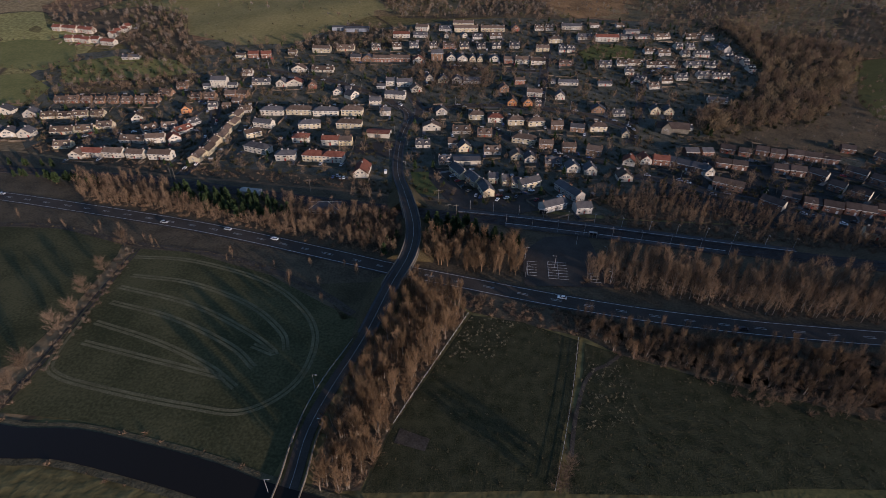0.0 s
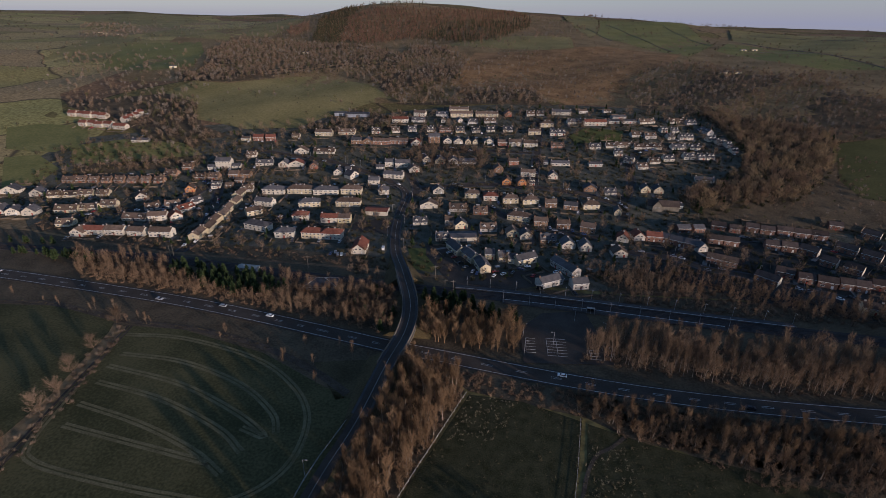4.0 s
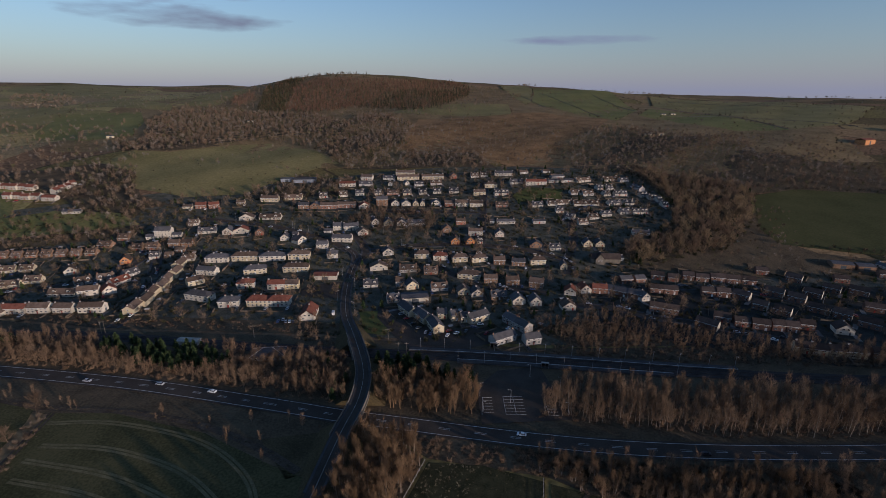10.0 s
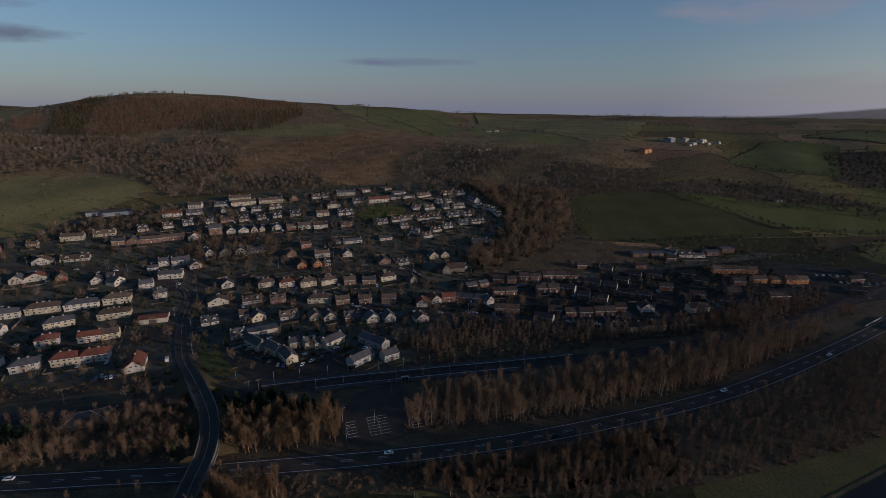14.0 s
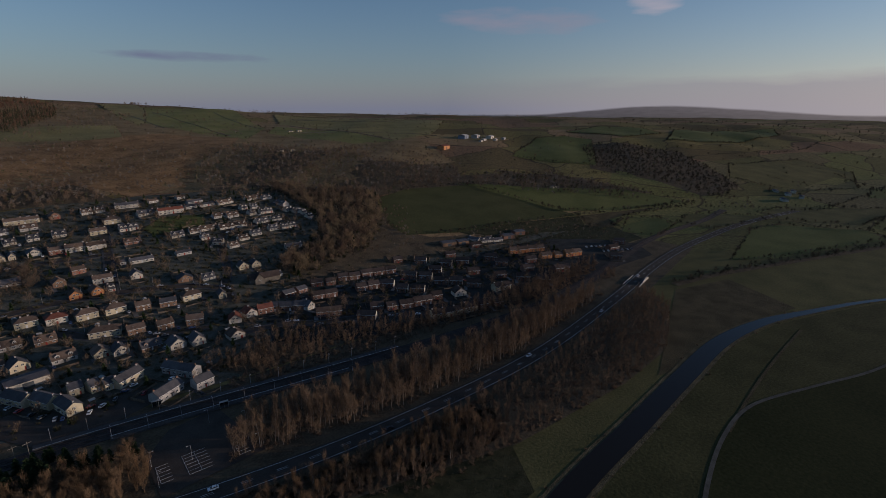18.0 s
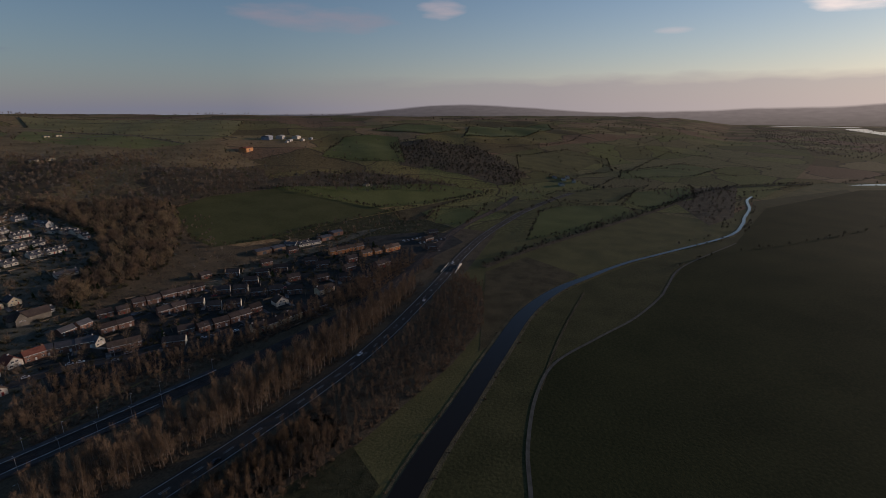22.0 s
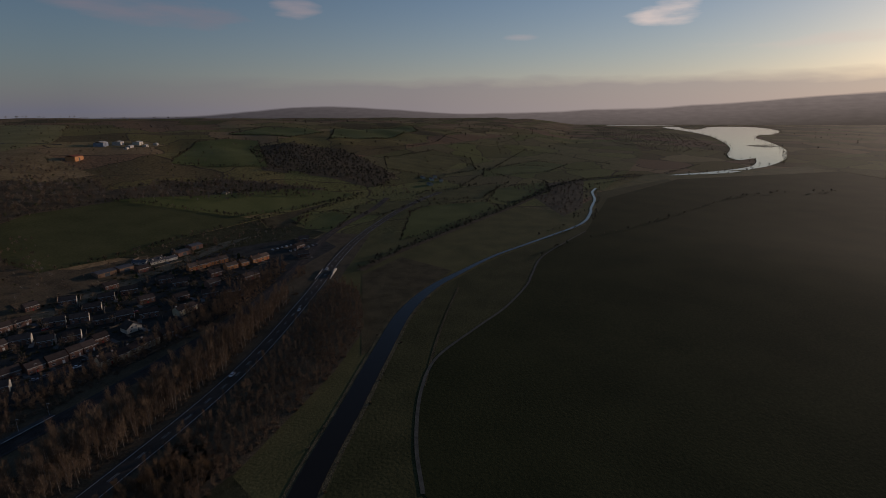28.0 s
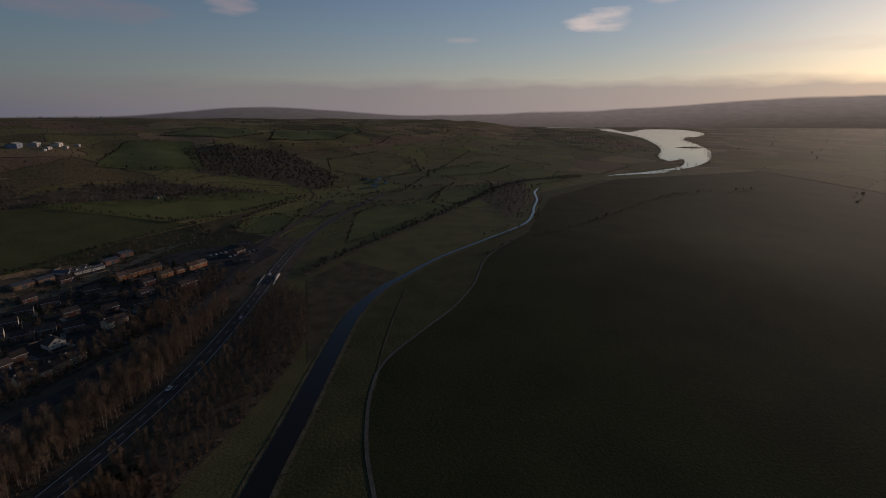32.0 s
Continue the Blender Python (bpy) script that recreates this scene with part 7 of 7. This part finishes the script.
for k in range(14):
    park(470 + 5.2 * (k % 7) + random.uniform(-0.4, 0.4), 318 - 22 * (k // 7) - 2.5 * (k % 7), 55 + random.uniform(-4, 4), label="parked in the estate car park")
for k in range(5):
    park(-112 + 2.6 * k, 306 + random.uniform(-2, 2), 100 + random.uniform(-15, 15), label="parked in the yard behind the house")
for q, lane in ((20, -2.1), (41, 2.1), (66, -2.1), (74, 2.1), (80, 2.1), (96, -2.1), (112, 2.1), (128, -2.1), (150, 2.1), (170, -2.1), (190, 2.1)):
    if q + 1 < len(bypass_line):
        p, d = bypass_line[q], bypass_line[q + 1] - bypass_line[q - 1]
        u = Vector((-d.y, d.x, 0)).normalized() * lane
        park(p.x + u.x, p.y + u.y, math.degrees(math.atan2(d.y, d.x)) + (180 if lane > 0 else 0), (0, 1, 0, 2, 1)[q % 5], "driving along the bypass", "cars on the bypass", 0.33)


def van():
    root = new("van")
    bm = bmesh.new()
    prof = [(-2.6, 0.4), (2.6, 0.4), (2.65, 1.1), (2.0, 1.3), (1.5, 2.2), (-2.6, 2.3)]
    for y in (-0.95, 0.95):
        bm.faces.new([bm.verts.new((x, y, z)) for x, z in (prof if y < 0 else prof[::-1])])
    vs = bm.verts[:]
    for k in range(6):
        bm.faces.new((vs[(k + 1) % 6], vs[k], vs[6 + 5 - k], vs[6 + 5 - (k + 1) % 6]))
    bmesh.ops.recalc_face_normals(bm, faces=bm.faces)
    part("body", bm, FRAME, root)
    bm = bmesh.new()
    v = [bm.verts.new(p) for p in ((1.99, -0.85, 1.35), (1.99, 0.85, 1.35), (1.56, 0.8, 2.1), (1.56, -0.8, 2.1))]
    w = [bm.verts.new(p.co + Vector((0.05, 0, 0.03))) for p in v]
    bm.faces.new(w)
    for k in range(4):
        bm.faces.new((v[k], v[(k + 1) % 4], w[(k + 1) % 4], w[k]))
    part("windscreen", bm, GLASS, root, "dark sloping windscreen")
    for x in (-1.7, 1.7):
        for y in (-0.86, 0.86):
            bm = bmesh.new()
            bmesh.ops.create_cone(bm, segments=12, radius1=0.36, radius2=0.36, depth=0.22, cap_ends=True, matrix=pose(x, y, 0.36, 90, 0, 0))
            part("wheel", bm, TYRE, root)
    return root


v = tagged(van(), "white panel van parked beside the village road", "van")
v.matrix_basis = pose(-77.5, 318, z_at(-77.5, 318) + 0.3, 0, 0, 100)


# ---- lamps and posts ----
def lamp_stock(h, arm):
    root = new("street_lamp")
    bm = bmesh.new()
    bmesh.ops.create_cone(bm, segments=6, radius1=0.11, radius2=0.06, depth=h + 0.5, cap_ends=True, matrix=Matrix.Translation((0, 0, h / 2 - 0.25)))
    part("post", bm, POST, root)
    bm = bmesh.new()
    box(bm, 0, arm, -0.04, 0.04, h - 0.08, h)
    lamp_arm = part("arm", bm, POST, root)
    bm = bmesh.new()
    box(bm, arm - 0.1, arm + 0.6, -0.13, 0.13, h - 0.05, h + 0.1)
    part("lamp_head", bm, PALE, lamp_arm, "grey lamp head, unlit")
    return root


POST = mixed("galvanised_post", (0.22, 0.22, 0.225), (0.38, 0.38, 0.39), 1, 0.2, rough=0.5, metal=0.3)
lamp = lamp_stock(7.5, 1.1)
first = True
spots = [(18.5, 222, 0), (18.5, 206, 0), (33.5, 216, 180), (61, 228, 180), (47, 240, 180), (60, 206, 180)]
spots += [(p.x + 6.0, p.y, 180) for p in vline[4::9] if p.y < 140 or p.y > 300] + [(p.x - 6.0, p.y, 0) for p in vline[8::9] if p.y < 140 or p.y > 300]
spots += [(p.x, p.y + 6.2 + 1.3, 270) for p in rline if -20 < p.x < 170][::2] + [(p.x, p.y - 6.0 - 1.3, 90) for p in rline if 5 < p.x < 130][::2]
for line in ([(-88.8, 436), (-108.9, 454.8), (-136.4, 469.7), (-174.3, 485.9), (-217.7, 495.5), (-263.9, 506.6)], [(-217.6, 294.7), (-218.4, 311.9), (-228.1, 345.9), (-242.2, 385.2), (-255.6, 419.6), (-267.1, 435.3)], [(-71.9, 434), (-12.3, 448.9), (59.1, 444.1), (105.5, 421.2), (105.4, 394.9)], [(-6.5, 408.4), (7.5, 393.3), (33.4, 372.1), (79.3, 360)], [(135.6, 520.6), (149, 538.6), (169.8, 547.5), (200.7, 545.9), (225, 560.9)], [(95.1, 337.2), (125.4, 330.3), (144.2, 316.4), (171.5, 307.3), (218.5, 281.9)], [(157.5, 366.8), (207.5, 372.3), (246.4, 359.1), (275.8, 334.8), (296, 314.5)]):
    spots += [(p.x + 2, p.y + 4, 270) for p in bend(line, 26)[1:-1]]
for x, y, a in spots:
    m = pose(x, y, z_at(x, y) + 0.2, 0, 0, a)
    if first:
        lamp.matrix_basis, ob, first = m, lamp, False
    else:
        ob = copy_thing(lamp, m)
    tagged(ob, "slim grey street lamp on a single post", "street lamp", "street lamps")


def pole(x, y, h, bars, label):
    root = new("power_pole")
    bm = bmesh.new()
    for dx in (-1.0, 1.0) if bars > 1 else (0.0,):
        bmesh.ops.create_cone(bm, segments=6, radius1=0.16, radius2=0.11, depth=h + 0.6, cap_ends=True, matrix=Matrix.Translation((dx, 0, h / 2 - 0.3)))
    part("post", bm, STONE, root)
    bm = bmesh.new()
    box(bm, -1.7, 1.7, -0.07, 0.07, h - 0.9, h - 0.72)
    part("crossbar", bm, STONE, root)
    root.matrix_basis = pose(x, y, z_at(x, y), 0, 0, 20)
    tagged(root, label, "pole", "power poles")


for x, y in ((-218, 287), (-120, 283), (-35, 280), (-27, 262), (-22, 262)):
    pole(x, y, 9, 2 if x < -200 else 1, "weathered wooden power pole")
for x, y in ((150, 330), (205, 345), (238, 372), (40, 470), (-150, 480), (-60, 470)):
    pole(x, y, 9.5, 1, "weathered wooden telegraph pole")

# fences along the fields
def fence(pts, label, h=1.2, gap=3.0):
    line = bend(pts, gap)
    root = new("field_fence")
    me = None
    for k, p in enumerate(line):
        if me is None:
            bm = bmesh.new()
            box(bm, -0.07, 0.07, -0.07, 0.07, -0.4, h)
            me = bpy.data.meshes.new("post")
            bm.to_mesh(me)
            bm.free()
            me.materials.append(PALE)
        put(me, "post", root, p.x, p.y, z_at(p.x, p.y))
    for z in (h - 0.15, h - 0.6):
        bm = bmesh.new()
        strip(bm, line, 0.04, -0.04, draped(z), thick=0.08)
        part("rail", bm, PALE, root, "weathered wooden rail")
    tagged(root, label, "fence", "field fences")


fence([(-29.6, 111.6), (-23.5, 129.9), (-7.9, 174.2)], "pale wooden fence between wood and pasture")
road("ditch", "dark wet ditch across the pasture", [(57, 157), (50, 150), (45, 147), (40, 139), (36.5, 128), (34, 118), (32, 106)], 1.5, MUD, 0.2, False, "ditch")
fence([(x, y) for x, y in [(40.3, 164), (35.6, 137.2), (30.7, 113.9), (25.8, 93.4)]], "pale wooden fence dividing two pastures")
fence([(-62.5, 100), (-63.0, 112), (-61, 128), (-57, 145), (-52, 165)], "pale roadside fence along the crop field", 1.1)

# ---- single buildings ----
def pavilion(x, y, turn):
    """The hut with a hipped glazed roof among the trees."""
    root = new("pavilion")
    bm = bmesh.new()
    box(bm, -9, 9, -5, 5, -1, 2.8)
    part("wall", bm, GREYWALL, root)
    bm = bmesh.new()
    c = [(-9.6, -5.6, 2.7), (9.6, -5.6, 2.7), (9.6, 5.6, 2.7), (-9.6, 5.6, 2.7)]
    vs = [bm.verts.new(p) for p in c] + [bm.verts.new((p[0], p[1], 2.9)) for p in c] + [bm.verts.new((-2.5, 0, 6.0)), bm.verts.new((2.5, 0, 6.0))]
    for f in ((3, 2, 1, 0), (0, 1, 5, 4), (1, 2, 6, 5), (2, 3, 7, 6), (3, 0, 4, 7), (4, 5, 9, 8), (5, 6, 9), (6, 7, 8, 9), (7, 4, 8)):
        bm.faces.new([vs[q] for q in f])
    part("roof", bm, SLATE, root, "hipped grey roof with pale hips")
    for a, b in (((-9.6, -5.6, 3.0), (-2.5, 0, 6.1)), ((9.6, -5.6, 3.0), (2.5, 0, 6.1)), ((-9.6, 5.6, 3.0), (-2.5, 0, 6.1)), ((9.6, 5.6, 3.0), (2.5, 0, 6.1)), ((-2.5, 0, 6.1), (2.5, 0, 6.1))):
        bm = bmesh.new()
        A, B = Vector(a), Vector(b)
        q = (B - A).to_track_quat("X", "Z").to_matrix().to_4x4()
        bmesh.ops.create_cube(bm, size=1, matrix=Matrix.Translation((A + B) / 2) @ q @ Matrix.Diagonal(((B - A).length, 0.3, 0.14, 1)))
        part("ridge", bm, PALE, root)
    for q in (-6, -3, 0, 3, 6):
        put(PANES["wide"], "window", root, q, -5.01, 1.3)
    root.matrix_basis = pose(x, y, z_at(x, y), 0, 0, turn)
    tagged(root, "grey hipped-roof pavilion among trees by the railway", "pavilion")


pavilion(-103, 260, 8)


def shed(name, x, y, turn, L, D, h, wall, roof, label, category="shed"):
    root = new(name)
    bm = bmesh.new()
    box(bm, -L / 2, L / 2, 0, D, -2, h)
    part("wall", bm, wall, root)
    bm = bmesh.new()
    slab(bm, (-L / 2 - 0.3, -0.3, h), (L / 2 + 0.3, -0.3, h), (L / 2 + 0.3, D / 2, h + D * 0.14), (-L / 2 - 0.3, D / 2, h + D * 0.14), 0.15)
    slab(bm, (L / 2 + 0.3, D + 0.3, h), (-L / 2 - 0.3, D + 0.3, h), (-L / 2 - 0.3, D / 2, h + D * 0.14), (L / 2 + 0.3, D / 2, h + D * 0.14), 0.15)
    part("roof", bm, roof, root, "low-pitched metal roof")
    bm = bmesh.new()
    box(bm, -1.8, 1.8, -0.07, 0.05, -1.9, h * 0.75)
    part("shutter_door", bm, DOORDARK, root)
    root.matrix_basis = pose(x, y, z_at(x, y) + 0.3, 0, 0, turn)
    tagged(root, label, category, "farm and works buildings")


shed("hut", -157, 272, -4, 13, 5, 2.5, GREYWALL, PALE, "long grey hut beside the railway", "hut")
shed("timber_hall", 690, 830, 22, 26, 16, 7, ORANGEBRICK, REDTILE, "orange timber-clad hall on bare ground", "hall")
for x, y, L, D, h, m in ((850, 945, 30, 18, 8, BLUEMETAL), (890, 945, 24, 16, 7, GREYWALL), (930, 935, 30, 14, 6, WHITE), (870, 900, 24, 9, 4, PALE), (915, 905, 16, 8, 4, WHITE), (840, 880, 12, 6, 3, WHITE), (960, 920, 14, 8, 4, GREYWALL)):
    shed("works_hall", x, y, 30, L, D, h, m, PALE, "grey and blue metal works hall on the hillside", "works")
for x, y, t in ((1056, 296, 25), (1040, 270, 15), (1080, 324, 30), (1098, 300, 20), (985, 280, 35)):
    shed("farm_barn", x, y, t, 18, 8, 4, WHITE, SLATE, "white farm barn in the valley")
for x, y in ((500, 1188), (525, 1196), (345, 870), (365, 867), (663, 518), (-380, 1002), (-545, 826), (-1050, 1330), (-960, 1265), (-1120, 1400)):
    shed("farmhouse", x, y, 8 if x > 0 else 30, 11, 7, 3.2, CREAM, SLATE, "white farmhouse standing in far fields", "farmhouse")

# church with its gable to the village
def church(x, y, turn):
    root = new("church")
    bm = bmesh.new()
    for x0, x1, y0, y1, h in ((-16, 14, 0, 10, 5.5),):
        box(bm, x0, x1, y0, y1, -2, h)
    part("wall", bm, STONE, root)
    bm = bmesh.new()
    slab(bm, (-16.3, -0.5, 5.2), (14.3, -0.5, 5.2), (14.3, 5, 10.5), (-16.3, 5, 10.5), 0.25)
    slab(bm, (14.3, 10.5, 5.2), (-16.3, 10.5, 5.2), (-16.3, 5, 10.5), (14.3, 5, 10.5), 0.25)
    part("roof", bm, DARKTILE, root, "steep dark roof")
    bm = bmesh.new()
    v = [bm.verts.new(p) for p in ((-12, -3, -2), (-3, -3, -2), (-3, -3, 6), (-7.5, -3, 12), (-12, -3, 6))]
    w = [bm.verts.new((p.co.x, 4.5, p.co.z)) for p in v]
    bm.faces.new(v)
    for k in range(5):
        bm.faces.new((v[k], w[k], w[(k + 1) % 5], v[(k + 1) % 5]))
    part("transept", bm, STONE, root, "gabled stone transept")
    bm = bmesh.new()
    slab(bm, (-2.6, -3.4, 5.5), (-2.6, 4.6, 5.5), (-7.5, 4.6, 12.1), (-7.5, -3.4, 12.1), 0.2)
    slab(bm, (-12.4, 4.6, 5.5), (-12.4, -3.4, 5.5), (-7.5, -3.4, 12.1), (-7.5, 4.6, 12.1), 0.2)
    part("transept_roof", bm, DARKTILE, root)
    for q in (-9, -7.5, -6):
        put(PANES["tall"], "window", root, q, -3.01, 4 if q != -7.5 else 5)
    root.matrix_basis = pose(x, y, z_at(x, y), 0, 0, turn) @ Matrix.Diagonal((0.85, 0.8, 0.78, 1))
    tagged(root, "brown stone church with steep roof and gabled transept", "church")


church(142, 415, -2)

# kiosk, signs and clutter of the station
for x, y in ((57, 249.5), (30, 272.5)):
    root = new("shelter")
    bm = bmesh.new()
    box(bm, -2.2, 2.2, -0.8, 0.8, 2.3, 2.42)
    part("roof", bm, PALE, root)
    for q in (-2.1, 0, 2.02):
        bm = bmesh.new()
        box(bm, q, q + 0.08, -0.75, 0.75, -1, 2.3)
        part("panel", bm, PALE, root, "framed glass side")
    bm = bmesh.new()
    box(bm, -2.1, 2.1, 0.7, 0.78, -1, 2.3)
    part("panel", bm, GLASS, root, "dark glazed back")
    root.matrix_basis = pose(x, y, z_at(x, y) + 1.1, 0, 0, -7)
    tagged(root, "small glazed waiting shelter on the platform", "shelter", "platform shelters")


# ---- gardens: drives, fences and sheds round the houses ----
wall_bm, drive_bm = bmesh.new(), bmesh.new()
shed_stock = []


def garden_shed(x, y, turn):
    if not shed_stock:
        bm = bmesh.new()
        box(bm, -1.4, 1.4, -1.1, 1.1, -1.0, 2.0)
        root = obj("garden_shed", bm, FENCEWOOD)
        bm = bmesh.new()
        slab(bm, (-1.6, -1.35, 1.95), (1.6, -1.35, 1.95), (1.6, 0, 2.55), (-1.6, 0, 2.55), 0.1)
        slab(bm, (1.6, 1.35, 1.95), (-1.6, 1.35, 1.95), (-1.6, 0, 2.55), (1.6, 0, 2.55), 0.1)
        part("roof", bm, GREYWALL, root, "pale felt roof")
        shed_stock.append(root)
        ob = root
        ob.matrix_basis = pose(x, y, z_at(x, y) + 0.1, 0, 0, turn)
    else:
        ob = copy_thing(shed_stock[0], pose(x, y, z_at(x, y) + 0.1, 0, 0, turn))
    tagged(ob, "small timber garden shed with pale felt roof", "shed", "garden sheds")


def low_wall(x0, y0, x1, y1, h):
    d = Vector((x1 - x0, y1 - y0))
    n = max(1, round(d.length / 6))
    u = Vector((-d.y, d.x)).normalized() * 0.12
    for k in range(n):
        ends = []
        for t in (k / n, (k + 1) / n):
            p = Vector((x0, y0)) + d * t
            z = z_at(p.x, p.y)
            ends.append([wall_bm.verts.new((p.x + s * u.x, p.y + s * u.y, z + q)) for s, q in ((-1, -0.5), (1, -0.5), (1, h), (-1, h))])
        a, b = ends
        for i in range(4):
            wall_bm.faces.new((a[i], a[(i + 1) % 4], b[(i + 1) % 4], b[i]))
        wall_bm.faces.new(a[::-1])
        wall_bm.faces.new(b)


taken = np.array(spots_taken)
street_points = np.array([(p.x, p.y) for pts in ([(-88.8, 436), (-108.9, 454.8), (-136.4, 469.7), (-174.3, 485.9), (-217.7, 495.5), (-263.9, 506.6)], [(-217.6, 294.7), (-218.4, 311.9), (-228.1, 345.9), (-242.2, 385.2), (-255.6, 419.6), (-267.1, 435.3)], [(-338.8, 345), (-319.8, 357.6), (-293.2, 374.6), (-274.8, 392.2), (-264.2, 430)], [(-71.9, 434), (-12.3, 448.9), (59.1, 444.1), (105.5, 421.2), (105.4, 394.9)], [(-6.5, 408.4), (7.5, 393.3), (33.4, 372.1), (79.3, 360)], [(49.4, 634.2), (40.7, 527.4), (32.9, 448.2)], [(135.6, 520.6), (149, 538.6), (169.8, 547.5), (200.7, 545.9), (225, 560.9)], [(107.5, 417.2), (122.6, 456.8), (129.4, 493.4), (135.6, 520.6)], [(95.1, 337.2), (125.4, 330.3), (144.2, 316.4), (171.5, 307.3), (218.5, 281.9)], [(157.5, 366.8), (207.5, 372.3), (246.4, 359.1), (275.8, 334.8), (296, 314.5)], [(-89.5, 473.3), (-71.9, 434), (-77.5, 407.5)], [(-177.2, 358.7), (-166.1, 387), (-163.5, 406.2)], [(-92.2, 531.7), (-50.1, 530), (38.8, 524.5)]) for p in bend(pts, 4)] + [(p.x, p.y) for p in vline])
sheds_made = cars_made = 0


def is_free(x, y, me, gap=6.0):
    d = np.hypot(taken[:, 0] - x, taken[:, 1] - y) - 0.5 * taken[:, 2]
    d[me] = 99
    return d.min() > gap * 0.5 and np.hypot(street_points[:, 0] - x, street_points[:, 1] - y).min() > 4.2


for k, (px, py, a, L, D, style) in enumerate(plots):
    if style[0] in "FT" or math.hypot(px, py) > 760:
        continue
    c, s = math.cos(a), math.sin(a)
    at = lambda u, v: (px + c * u - s * v, py + s * u + c * v)
    h = random.choice((0.8, 1.0, 1.4, 1.7))
    for u in (-L / 2 - 1.6, L / 2 + 1.6):
        for v0, v1 in ((-8, -2), (D + 1, D + 11)):
            p, q = at(u, v0), at(u, v1)
            if random.random() < 0.6 and is_free(*p, k, 3) and is_free(*q, k, 3):
                low_wall(*p, *q, h)
    for v in (-8.2, D + 11):
        p, q = at(-L / 2 - 1.6, v), at(L / 2 - 1.5, v)
        if random.random() < 0.65 and is_free(*p, k, 3) and is_free(*q, k, 3):
            low_wall(*p, *q, h * 0.8)
    side = random.choice((-1, 1))
    quad = [at(side * (L / 2 + 0.2) + q[0], q[1]) for q in ((-1.5, -7.5), (1.5, -7.5), (1.5, 2.5), (-1.5, 2.5))]
    mid = at(side * (L / 2 + 0.2), -4)
    if is_free(*mid, k, 3) and random.random() < 0.75:
        drive_bm.faces.new([drive_bm.verts.new((x, y, z_at(x, y) + 0.28)) for x, y in quad])
        if cars_made < 75 and random.random() < 0.6:
            cars_made += 1
            park(*mid, math.degrees(a) + 90, label="parked in a drive")
    spot = at(random.uniform(-0.4, 0.4) * L, D + random.uniform(5, 9))
    if sheds_made < 90 and random.random() < 0.55 and is_free(*spot, k, 5):
        sheds_made += 1
        garden_shed(*spot, math.degrees(a) + random.choice((0, 90)))
tagged(obj("garden_walls", wall_bm, FENCEWOOD), "timber fences and low walls round the gardens", "fence", kind="stuff")
tagged(obj("driveways", drive_bm, DRIVE), "pale paved drives beside the houses", "drive", kind="structure")
